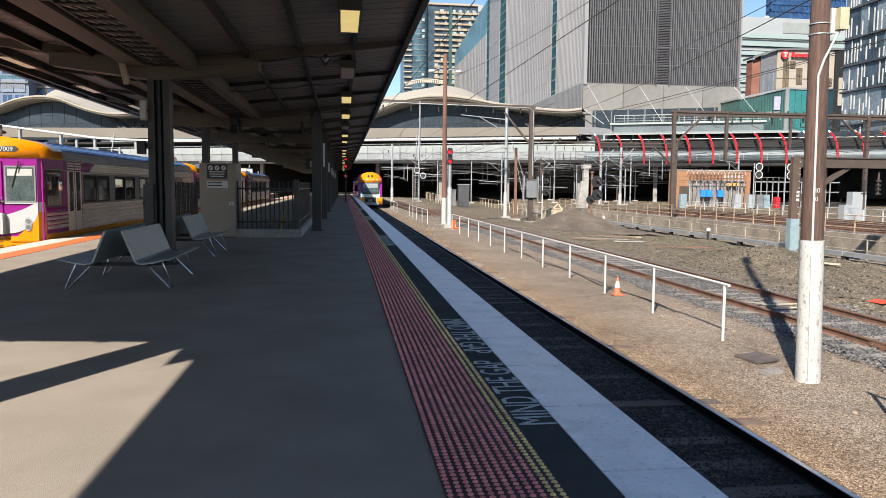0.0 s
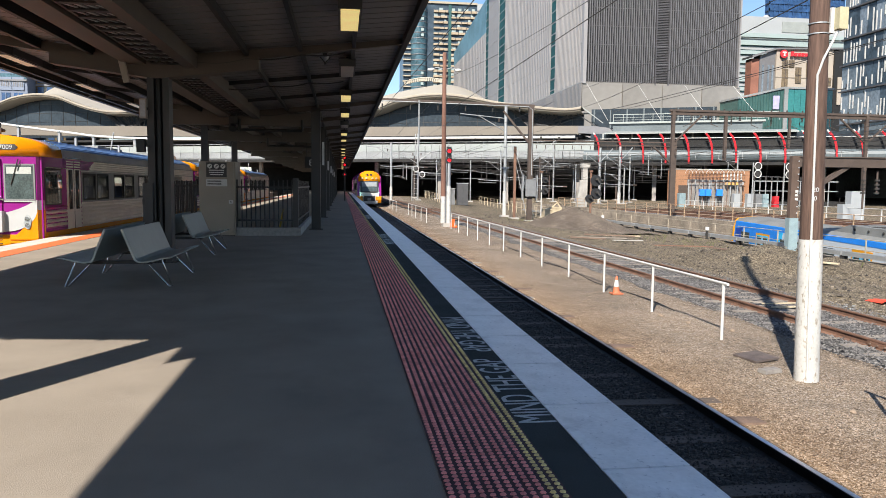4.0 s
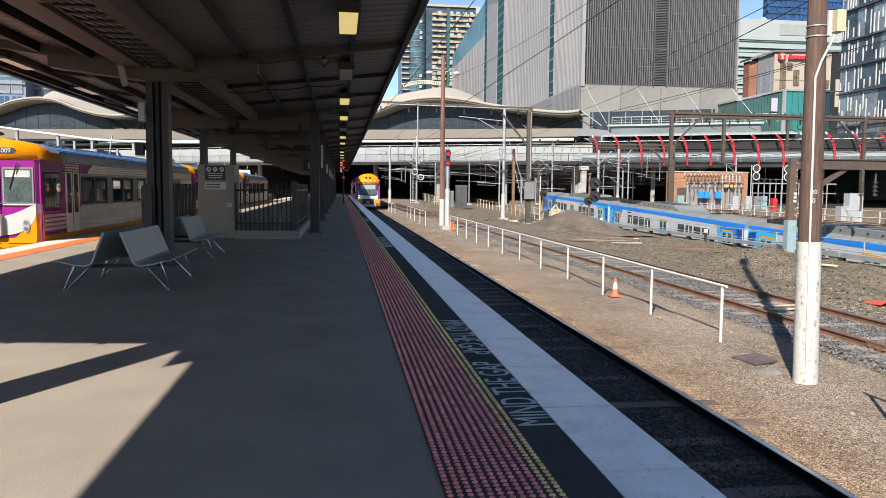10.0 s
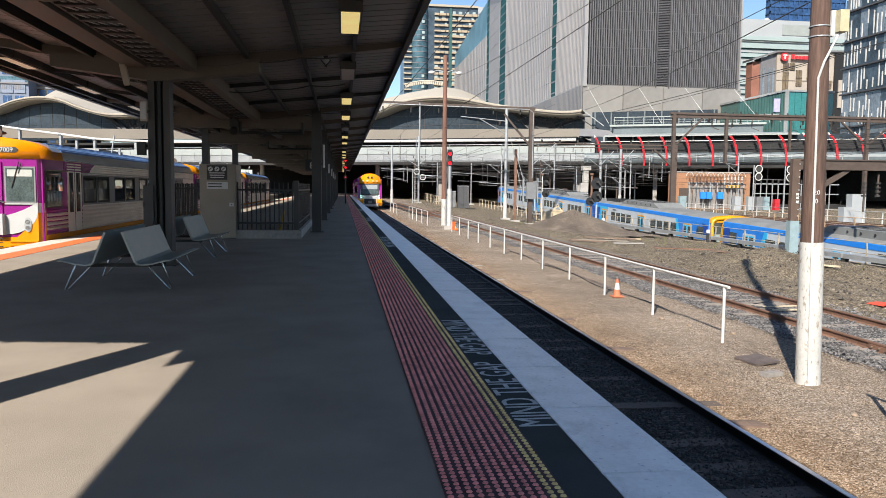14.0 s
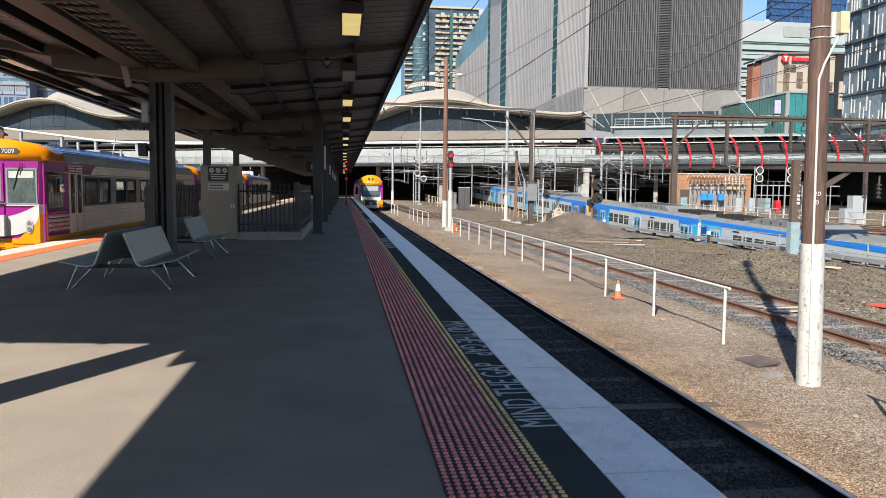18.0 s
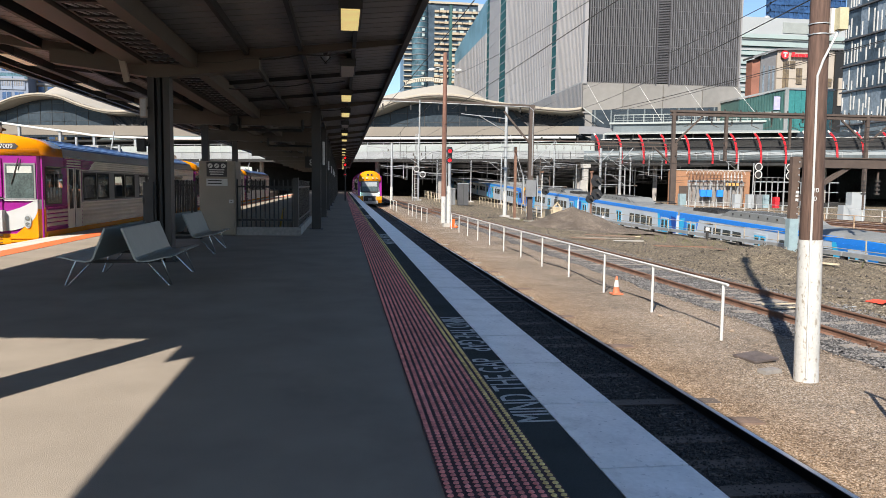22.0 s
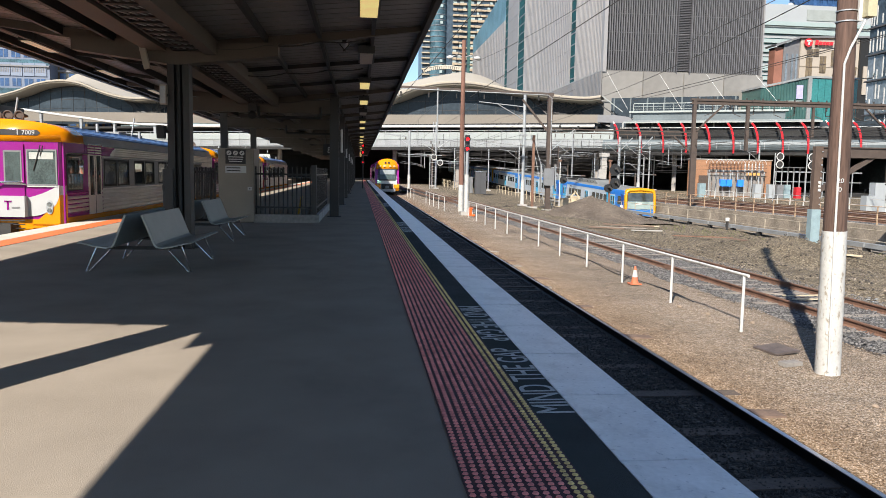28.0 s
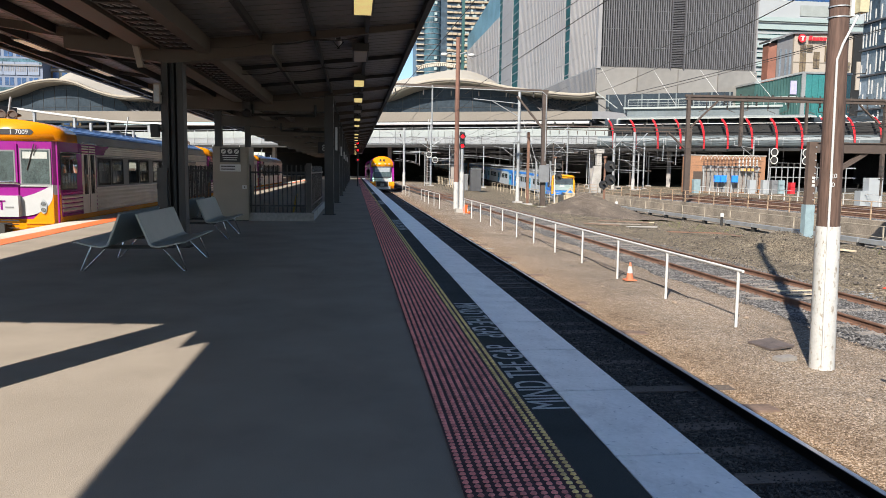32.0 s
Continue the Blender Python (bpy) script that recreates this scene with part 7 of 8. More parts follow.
sm = thing("signal_mast", pose(7.05, 48.9, GROUND_Z), "railway signal with two red lights on a white mast", "signal")
part("mast_foot", B().tube((0, 0, -0.05), (0, 0, 2.7), 0.15, 12), old_white, sm)
part("mast", B().tube((0, 0, 2.6), (0, 0, 4.6), 0.10, 12), galv, sm)
part("footing", bevelled(B().box(-0.4, -0.4, -0.05, 0.4, 0.4, 0.25), 0.03), concrete, sm)
for z in (5.02, 4.40):
    hd = part("lamp_head", B().tube((0, -0.12, z), (0, 0.12, z), 0.20, 18), black_sign, sm)
    part("lens", B().tube((0, -0.14, z), (0, -0.11, z), 0.115, 16), red_glow, hd)
    part("hood", B().box(-0.15, -0.30, z + 0.13, 0.15, -0.10, z + 0.16), black_sign, hd)
part("backplate", B().box(-0.16, 0.0, 4.15, 0.16, 0.08, 5.3), black_sign, sm)
part("ladder", B().tube((0.14, 0.25, 0.2), (0.14, 0.25, 4.2), 0.02, 5).tube((-0.14, 0.25, 0.2), (-0.14, 0.25, 4.2), 0.02, 5), galv, sm)
rs = thing("signal_mast", pose(0.27, 70, 0), "red signal hanging beyond the canopy lights", "signal")
part("mast", B().tube((0, 0.15, 0), (0, 0.15, 4.2), 0.06, 8), steel_dark, rs)
for z in (4.0, 3.35, 2.45):
    hd = part("lamp_head", B().tube((0, -0.1, z), (0, 0.1, z), 0.20, 14), black_sign, rs)
    part("lens", B().tube((0, -0.12, z), (0, -0.09, z), 0.10 if z > 3 else 0.06, 14), red_glow, hd)
ob = solo("safety_bag", B().ball((0, 0, 0.07), 0.13, 0.09, 0.08, 8, 5), orange_plastic, "crumpled orange sack at the signal's foot", "sack", m=pose(7.35, 47.6, GROUND_Z, 0, 0, 20))
solo("safety_board", bevelled(B().box(-0.13, -0.02, 0, 0.13, 0.02, 0.55), 0.005), orange_plastic, "orange board leaning at the fence", "board", m=pose(7.15, 47.9, GROUND_Z + 0.02, 14, 0, 10))
for x, y, wd, h in ((15.85, 97.2, 0.70, 2.85), (14.55, 98.5, 0.42, 2.1)):
    bx = thing("relay_cabinet", pose(x, y, ground_z(x, y)), "grey relay cabinet in the yard", "cabinet", "relay cabinets")
    part("body", bevelled(B().box(-wd, -0.5, 0, wd, 0.5, h), 0.03), grey_dark if wd > 0.6 else grey_box, bx)
    part("lid", B().box(-wd - 0.06, -0.56, h, wd + 0.06, 0.56, h + 0.08), galv, bx)
    part("door_seam", B().box(-0.02, -0.52, 0.1, 0.02, -0.5, h - 0.1), tr_dark, bx)


def mast(x, y, top, r, mat, label, foot=None, z=None):
    z = tilt_z(x, y) if z is None else z
    c = thing("overhead_mast", pose(x, y, z), label, "mast", "overhead line masts")
    h = top - z
    part("post", B().box(-r, -r, 0, r, r, h) if mat is not galv else B().tube((0, 0, 0), (0, 0, h), r, 10), mat, c)
    if foot:
        part("painted_foot", B().tube((0, 0, 0), (0, 0, foot), r * 1.25, 10), old_white, c, "white painted foot")
    part("footing", bevelled(B().box(-0.4, -0.4, -0.1, 0.4, 0.4, 0.15), 0.03), concrete, c)
    return c, h


def arm(c, h, dx, dz, r=0.045, mat=None, brace=True):
    part("cantilever", B().tube((0, 0, h + dz), (dx, 0, h + dz + 0.35), r, 6), mat or galv, c)
    if brace:
        part("strut", B().tube((0, 0, h + dz - 1.2), (dx * 0.6, 0, h + dz + 0.2), r, 6), mat or galv, c)
    part("insulator", B().sheds(dx * 0.15, 0, h + dz, 4, 0.09, 0.11), brown_steel, c)


m1, h1 = mast(15.15, 68.3, 9.0, 0.15, galv, "galvanised overhead line mast with a white foot", 2.4)
arm(m1, h1, -4.3, -1.2)
for z in (4.5, 5.6, 6.5):
    part("bracket", B().box(-0.35, -0.2, z, 0.35, 0.2, z + 0.12), galv, m1)
m2, h2 = mast(16.0, 62.3, 8.3, 0.19, brown_steel, "brown steel overhead line mast", None)
bx = part("relay_box", bevelled(B().box(-0.44, -0.45, 2.2, 0.44, -0.2, 3.65), 0.03), grey_box, m2, "grey relay box")
for sx_ in (-0.62, 0.62):
    part("box_frame", B().box(sx_ - 0.04, -0.2, 1.9, sx_ + 0.04, 0.2, 4.0), galv, bx)
part("brace", B().beam((0, 0, 6.6), (-2.4, 0, 9.4), 0.16, 0.16), brown_steel, m2)
part("brace", B().beam((0, 0, 5.0), (2.2, 0, 7.0), 0.06, 0.06), galv, m2)
part("boom", B().beam((0.3, 0, h2 + 0.05), (-16, 0, h2 + 0.35), 0.16, 0.22), brown_steel, m2, "brown gantry boom")
part("feeder_pipe", B().path([(0.1, -0.2, 4.0), (0.1, -0.2, h2 - 0.3), (-0.25, -0.2, h2 - 0.05), (-12.6, -0.2, h2 + 0.15), (-12.9, -0.2, h2 - 0.05), (-12.9, -0.2, h2 - 0.5)], 0.042, 8), bridge_grey, m2, "pale feeder pipe")
part("dropper", B().tube((-9.6, -0.1, h2 + 0.3), (-9.6, -0.1, h2 - 3.4), 0.07, 8), bridge_grey, m2, "pale drop tube")
for x in spread(-15, -1, 2.4):
    part("boom_insulator", B().tube((x, 0, h2 - 0.05), (x, 0, h2 - 0.5), 0.06, 6), tr_dark, m2)
m3, _ = mast(15.55, 66, 5.1, 0.11, rust, "slim rusty steel mast", None)
part("guy", B().tube((0.05, 0, 6.1), (1.9, 0, 0.1), 0.03, 5).tube((-0.5, 0, 7.6), (1.2, 0, 0.1), 0.03, 5), galv, m3)
m4, h4 = mast(11.0, 108, 9.0, 0.14, galv, "galvanised mast with ring signals beneath the bridge", None)
arm(m4, h4, 3.0, -2.8)
arm(m4, h4, -3.6, -3.2)
m5, h5 = mast(6.9, 105, 7.5, 0.16, galv, "pale overhead line mast by the platform track", 2.0)
arm(m5, h5, -3.4, -0.9)
for k, (x, y, top) in enumerate(((35.7, 100, 7.0), (38.6, 100, 7.2), (39.7, 101, 4.3), (56.2, 100, 6.9), (42.5, 106, 6.4), (24.2, 112, 6.6), (30.8, 106, 6.8))):
    c, h = mast(x, y, top, 0.19 if k < 2 else 0.11, galv, "galvanised overhead line mast beneath the bridge", 1.6 if k < 2 else None)
    arm(c, h, -3.2, -1.2 - 0.4 * (k % 2))
    if k < 2:
        part("brace", B().beam((0, 0, h - 2.0), (1.8, 0, h - 0.1), 0.1, 0.1), galv, c)
cs = thing("concrete_stanchion", pose(30.5, 91, ground_z(30.5, 91)), "chunky concrete stanchion by the tracks", "post")
part("shaft", bevelled(B().box(-0.32, -0.32, 0, 0.32, 0.32, 5.0), 0.05), concrete, cs)
part("cap", B().box(-0.46, -0.45, 4.95, 0.58, 0.45, 5.45), concrete, cs)
part("buttress", B().prism([(-1.05, 0), (-0.32, 0), (-0.32, 3.4), (-0.6, 3.3)], -0.28, 0.28), concrete, cs)


def ring_signal(x, y, z, n=2, r=0.42, dx=0.0, dz=0.95):
    c = thing("ring_signal", pose(x, y, ground_z(x, y)), "signal of two white rings on a slim post", "signal", "ring signals")
    z -= ground_z(x, y)
    part("post", B().tube((-r - 0.15, 0, 0), (-r - 0.15, 0, z + r), 0.07, 8), galv, c)
    for k in range(n):
        b = B()
        pts = [(k * dx + r * math.cos(a), -0.1, z - k * dz + r * math.sin(a)) for a in [2 * math.pi * i / 16 for i in range(17)]]
        b.path(pts, 0.06, 6)
        ring = part("ring", b, white_paint, c, "white hoop")
        part("disc", B().tube((k * dx, -0.05, z - k * dz), (k * dx, 0.05, z - k * dz), r * 0.9, 16), tr_dark, ring)
        part("arm", B().beam((-r - 0.15, 0, z - k * dz), (k * dx - r, 0, z - k * dz), 0.06, 0.06), galv, ring)


ring_signal(51.0, 86, 4.3, 2, 0.45)
ring_signal(53.9, 84, 4.2, 2, 0.45)
ring_signal(10.6, 107, 3.9, 2, 0.40, 0.9, 0.8)
la = thing("signal_ladder", pose(10.55, 106.8, ground_z(10.55, 106.8)), "slim white steel ladder at the ring signal", "ladder")
for x in (-0.22, 0.22):
    part("stile", B().tube((x, 0, 0), (x, 0, 3.3), 0.03, 6), galv, la)
for z in spread(0.3, 3.2, 0.35):
    part("rung", B().tube((-0.22, 0, z), (0.22, 0, z), 0.02, 6), galv, la)


def disc_signal(x, y, heads, label, mat=None):
    c = thing("disc_signal", pose(x, y, ground_z(x, y)), label, "signal", "disc signals")
    g0 = ground_z(x, y)
    part("post", B().tube((0, 0, 0), (0, 0, max(h[1] for h in heads) - g0 + 0.7), 0.05 if mat else 0.09, 8), mat or rust, c)
    part("post_cap", B().tube((0, 0, max(h[1] for h in heads) - g0 + 0.65), (0, 0, max(h[1] for h in heads) - g0 + 0.8), 0.16, 8), rust, c)
    for dx, z, r in heads:
        hd = part("head", B().tube((dx, -0.16, z - g0), (dx, 0.05, z - g0), r, 18), black_sign, c, "round black signal back")
        part("hood", B().box(dx - 0.1, -0.42, z - g0 + r * 0.1, dx + 0.12, -0.15, z - g0 + r * 0.45), tr_dark, hd)
        part("hood_tip", B().beam((dx, -0.4, z - g0 + 0.2), (dx + 0.2, -0.5, z - g0 - 0.15), 0.1, 0.1), tr_dark, hd)


disc_signal(19.48, 56.5, [(0.36, 2.02, 0.44), (0.40, 0.98, 0.44), (-0.12, 0.60, 0.32)], "black disc signals on a rusty post by the cutting")
disc_signal(17.25, 63, [(0.28, 2.08, 0.27), (0.28, 1.15, 0.32)], "small black disc signals on a white post in the yard", white_paint)

# large brown gantry over the further tracks
gt = thing("signal_gantry", pose(0, 62.6, 0), "brown lattice overhead gantry across the tracks", "gantry")
for x in (28.95, 47.6):
    part("leg", bevelled(B().box(x - 0.14, -0.15, -1.05, x + 0.14, 0.15, 8.3), 0.02), brown_steel, gt)
part("top_chord", B().box(28.6, -0.12, 8.22, 62, 0.12, 8.40), brown_steel, gt)
part("bottom_chord", B().box(28.6, -0.12, 7.92, 62, 0.12, 8.02), brown_steel, gt)
part("web_plate", B().box(28.7, -0.03, 8.02, 62, 0.03, 8.22), brown_steel, gt)
for i in range(22):
    x = 29.2 + 1.5 * i
    part("top_insulator", B().tube((x, 0, 8.4), (x, 0, 8.56), 0.07, 8), tr_dark, gt)
    part("top_insulator", B().tube((x + 0.75, 0, 8.4), (x + 0.75, 0, 8.52), 0.05, 8), tr_dark, gt)
    if i % 2 == 0:
        part("insulator", B().sheds(x, 0, 7.92, 4, 0.1, 0.13), tr_dark, gt)
part("knee_brace", B().beam((29.2, 0, 5.6), (31.6, 0, 7.9), 0.14, 0.14), brown_steel, gt)
part("knee_brace", B().beam((47.4, 0, 5.9), (45.0, 0, 7.9), 0.14, 0.14), brown_steel, gt)
part("knee_brace", B().beam((47.8, 0, 5.9), (50.2, 0, 7.9), 0.14, 0.14), brown_steel, gt)
part("drop_post", B().box(33.75, -0.13, 4.0, 34.0, 0.13, 7.9), brown_steel, gt)
part("drop_post", B().box(39.9, -0.1, 5.2, 40.1, 0.1, 7.9), brown_steel, gt)

g2 = thing("signal_gantry", pose(0, 78, 0.38), "brown overhead gantry nearer the bridge", "gantry")
part("beam", B().box(20.0, -0.10, 6.02, 36.6, 0.10, 6.14).box(20, -0.10, 5.66, 36.6, 0.10, 5.74), brown_steel, g2)
for i in range(16):
    x = 20.2 + i
    part("hanger", B().tube((x + 0.5, 0, 5.6), (x + 0.5, 0, 5.2), 0.04, 6), brown_steel, g2)
    if i % 2:
        part("insulator", B().tube((x, 0, 6.15), (x, 0, 6.5), 0.12, 8), tr_dark, g2)
part("leg", B().box(36.1, -0.2, -1.5, 36.5, 0.2, 6.1), brown_steel, g2)
part("leg", B().box(20.0, -0.2, -2.0, 20.3, 0.2, 6.0), brown_steel, g2)
part("knee_brace", B().beam((36.2, 0, 3.6), (33.9, 0, 5.6), 0.16, 0.16), brown_steel, g2)

g3 = thing("signal_gantry", pose(0, 32.2, 0), "low brown steel gantry behind the pole", "gantry")
part("leg", bevelled(B().box(20.62, -0.3, -1.2, 21.0, -0.06, 3.04), 0.02), M("dark_brown_steel", (0.085, 0.055, 0.04), 0.8, var=0.25, scale=2, fine=30), g3, "dark brown steel leg")
part("leg_foot", bevelled(B().box(20.58, -0.36, -1.7, 21.02, -0.02, 0.17), 0.02), teal_box, g3, "blue grey painted foot")
for z in spread(0.4, 2.8, 0.3):
    part("bolt", B().tube((20.95, -0.33, z), (20.95, -0.29, z), 0.035, 6), galv, g3)
for k, z in enumerate((1.35, 1.18, 1.0)):
    part("number_bar", B().box(20.84, -0.312, z, 20.98, -0.30, z + 0.11), white_paint, g3)
part("beam", B().box(20.95, -0.2, 2.60, 46, 0.2, 2.99), brown_steel, g3)
part("beam_flange", B().box(21.0, -0.26, 2.99, 46, 0.26, 3.04).box(21.0, -0.26, 2.55, 46, 0.26, 2.60), brown_steel, g3)
part("knee_brace", B().beam((20.95, -0.1, 1.0), (23.6, -0.05, 2.6), 0.22, 0.2), brown_steel, g3)
for x in (24.5, 25.2, 28.0):
    part("hanger", B().tube((x, 0, 2.4), (x, 0, 0.6 if x < 25 else 1.4), 0.05, 6), brown_steel, g3)
    for k in range(4):
        part("insulator", B().tube((x, 0, 2.0 - 0.2 * k), (x, 0, 1.92 - 0.2 * k), 0.12, 8), tr_dark, g3)

# railings of the cutting and the far white fence
def rail_fence(x, y0, y1, step, z, h, mat, label, n=2, r=0.03):
    f = thing("railing", None, label, "railing", "yard railings")
    for y in spread(y0, y1, step):
        part("post", B().box(x - r, y - r, z(y), x + r, y + r, z(y) + h), mat, f)
    for k in range(n):
        zz = h * (1 - k / n)
        part("rail", B().tube((x, y0, z(y0) + zz - 0.02), (x, y1, z(y1) + zz - 0.02), r * 0.8, 6), mat, f)
    return f


rail_fence(TR_R + 0.1, 20, 96, 2.6, lambda y: GROUND_Z + 0.29, 1.05, M("rusty_cream_rail", (0.36, 0.25, 0.16), 0.8, var=0.3), "rusty cream railing on the retaining wall", 3)
rail_fence(TR_L - 0.05, 20, 98, 3.4, lambda y: GROUND_Z - 0.47, 1.0, M("rail_grey_cream", (0.34, 0.29, 0.22), 0.8, var=0.3), "faded railing along the cutting", 2, 0.025)
rail_fence(45.0, 40, 95, 2.4, lambda y: GROUND_Z, 1.15, white_paint, "white pipe railing beyond the further tracks", 2, 0.04)
rail_fence(20.5, 68, 110, 2.2, lambda y: ground_z(20.5, y), 1.1, M("cream_rail", (0.45, 0.37, 0.26), 0.8, var=0.2), "cream railing in the far yard", 2, 0.03)
rail_fence(13.5, 95, 122, 2.0, lambda y: ground_z(13.5, y), 1.2, M("cream_rail_b", (0.45, 0.37, 0.26), 0.8, var=0.2), "cream railing by the bridge", 2, 0.03)
tg = thing("cable_trough", None, "grey steel cable trough along the cutting's edge", "trough")
for y in spread(22, 92, 3.0)[:-1]:
    part("trough_length", bevelled(B().box(22.75, y + 0.03, -1.50, 23.05, y + 2.95, -1.30), 0.015), galv, tg)
    part("trough_foot", B().box(22.8, y - 0.15, -1.75, 23.0, y + 0.15, -1.50), tr_dark, tg)

# substation
ss_ = thing("substation", pose(0, 95, 0), "orange brick substation with rows of insulators", "substation", kind="structure")
part("wall", B().box(44.0, 0, -1.2, 55.2, 1.2, 4.0), orange_brick, ss_)
part("coping", B().box(43.9, -0.1, 4.0, 55.3, 1.3, 4.12), concrete, ss_)
part("door", B().box(45.0, -0.06, -0.8, 46.4, 0.0, 1.9), brown_steel, ss_)
part("opening", B().box(46.2, -0.04, -0.8, 54.2, 0.02, 2.7), concrete_dk, ss_)
for i in range(16):
    x = 46.2 + 0.5 * i
    loop = B()
    pts = [(x + 0.5 * math.sin(a), -0.5, 3.45 + 0.6 * math.cos(a)) for a in [(-1.5 + 3.0 * k / 8) for k in range(9)]]
    loop.path(pts, 0.035, 5)
    part("cable_loop", loop, beige_wall if i % 3 else white_paint, ss_)
    part("insulator", B().sheds(x, -0.5, 3.5, 5, 0.17, 0.13), white_paint if i > 9 else rust, ss_)
    if i % 2 == 0:
        part("busbar_post", B().box(x - 0.06, -0.55, -0.9, x + 0.06, -0.45, 2.7), white_wall, ss_)
for i in range(14):
    x = 46.4 + 0.57 * i
    part("lower_insulator", B().sheds(x, -0.85, 2.43, 3, 0.15, 0.11), white_wall if i % 4 == 1 else brown_steel, ss_)
    part("feeder_cable", B().path([(x, -0.85, 2.05), (x + 0.1, -0.9, 1.3), (x - 0.05, -0.9, 0.2), (x, -0.9, -1.0)], 0.03, 5), (rust, wire_mat, beige_wall)[i % 3], ss_)
part("busbar", B().box(46.0, -0.6, 2.9, 54.3, -0.5, 3.0).box(46.0, -0.6, 2.3, 54.3, -0.5, 2.38), rust, ss_)
part("yellow_panel", B().box(51.4, -0.7, 2.0, 53.2, -0.6, 2.35), M("pale_orange_panel", (0.6, 0.33, 0.1), 0.6, var=0.3), ss_)
for x, wd in ((47.95, 0.38), (48.8, 0.38), (50.4, 0.4)):
    part("blue_cover", bevelled(B().box(x - wd, -1.1, 0.5, x + wd, -0.7, 1.4), 0.06), blue_plastic, ss_, "bright blue cover")
for x, mt in ((44.6, teal_box), (54.2, white_wall), (58.0, red_paint), (52.3, white_wall), (56.4, teal_box), (55.4, grey_box), (60.5, grey_box)):
    part("cabinet", bevelled(B().box(x - (0.32 if mt is red_paint else 0.42), -2.2, -1.1, x + (0.32 if mt is red_paint else 0.42), -1.5, 0.55 if mt is red_paint else 0.85), 0.03), mt, ss_)
# Near-black wall added where the undercroft lies in shade.
part("plant_wall", B().box(55.2, 4, -1.2, 74, 6, -0.3), shade_black, ss_)
for i in range(14):
    x = 55.6 + 0.85 * i
    part("frame_post", B().box(x - 0.06, -0.6, -1.0, x + 0.06, -0.5, 2.6), galv, ss_)
    part("frame_insulator", B().tube((x, -0.55, 2.6), (x, -0.55, 3.2), 0.12, 6), tr_dark, ss_)
part("frame_bar", B().box(55.4, -0.62, 2.5, 68, -0.5, 2.65).box(55.4, -0.62, 1.2, 68, -0.5, 1.3), galv, ss_)
wb = thing("white_cabinet", pose(47.6, 61.5, GROUND_Z), "stepped white cabinet at the gantry's foot", "cabinet")
part("tall_box", bevelled(B().box(-2.3, -0.5, 0, -0.95, 0.3, 2.6), 0.03), white_wall, wb)
part("low_box", bevelled(B().box(-3.05, -0.5, 0, -2.3, 0.3, 1.43), 0.03), white_wall, wb)

# heaps and debris
hp = B().grid(spread(-4.6, 4.6, 0.23), spread(-5.4, 5.4, 0.27), lambda x, y: max(-0.15, 1.72 * max(0.0, 1 - math.hypot(x / 4.4, y / 5.2)) ** 1.08 + 0.10 * noise.noise(Vector((x * 1.3, y * 1.3, 7))) + 0.05 * noise.noise(Vector((x * 4, y * 4, 2))) - 0.12))
solo("spoil_mound", hp, spoil, "conical mound of brown gravel spoil", "mound", m=pose(17.1, 53.5, GROUND_Z - 0.28))
for (x, y, a, ln, mt) in ((13.2, 36.5, 78, 2.6, timber_grey), (13.9, 37.2, 65, 2.6, timber), (14.9, 38.0, 80, 1.9, timber_pale), (14.2, 35.4, 95, 1.6, concrete), (12.4, 36.2, 60, 1.8, timber), (16.3, 35.4, 85, 4.6, rust), (17.4, 24.6, 40, 0.9, timber_pale), (18.3, 29.6, 110, 1.2, timber_pale), (15.8, 29.5, 20, 1.0, timber)):
    solo("plank", bevelled(B().box(-0.085, -ln / 2, 0, 0.085, ln / 2, 0.06), 0.01), mt, "weathered plank lying in the rubble", "plank", "scattered planks", m=pose(x, y, ground_z(x, y) + 0.06, 1, 3, a))
for (x, y, a, ln, mt) in ((9.55, 16.1, 118, 1.2, timber_grey), (9.9, 15.5, 100, 1.0, timber_pale), (9.3, 15.8, 62, 0.7, timber_grey), (10.2, 15.3, 132, 0.9, timber_grey), (9.75, 15.0, 95, 0.8, timber_pale), (9.2, 16.4, 140, 0.6, timber)):
    solo("stick", bevelled(B().box(-0.03, -ln / 2, 0, 0.03, ln / 2, 0.025), 0.005), mt, "thin weathered stick lying on the ballast", "stick", "scattered sticks", m=pose(x, y, RAIL_Z + 0.0, 1, 2, a))
cr = thing("timber_crate", pose(19.3, 69.5, ground_z(19.3, 69.5) - 0.05), "pale timber crate on pallets", "crate")
part("base_board", B().box(-0.1, -0.6, 0.0, 1.6, 0.6, 0.3), timber_grey, cr)
for x0, x1, top in ((-0.1, 0.62, 1.15), (0.68, 1.6, 1.32)):
    part("crate_body", bevelled(B().box(x0, -0.6, 0.3, x1, 0.6, top), 0.03), timber_pale, cr)
    part("crate_rim", B().box(x0 - 0.03, -0.64, top - 0.12, x1 + 0.03, -0.6, top).box(x0 - 0.03, -0.64, 0.32, x1 + 0.03, -0.6, 0.44), timber_pale, cr)
part("crate_brace", B().beam((0.68, -0.63, 0.4), (1.6, -0.63, 1.25), 0.05, 0.12), timber_pale, cr)
part("loose_board", B().beam((0.75, -0.3, 1.3), (1.25, -0.3, 1.75), 0.04, 0.14).beam((1.6, -0.3, 1.25), (1.15, -0.3, 1.85), 0.04, 0.12), timber_pale, cr)
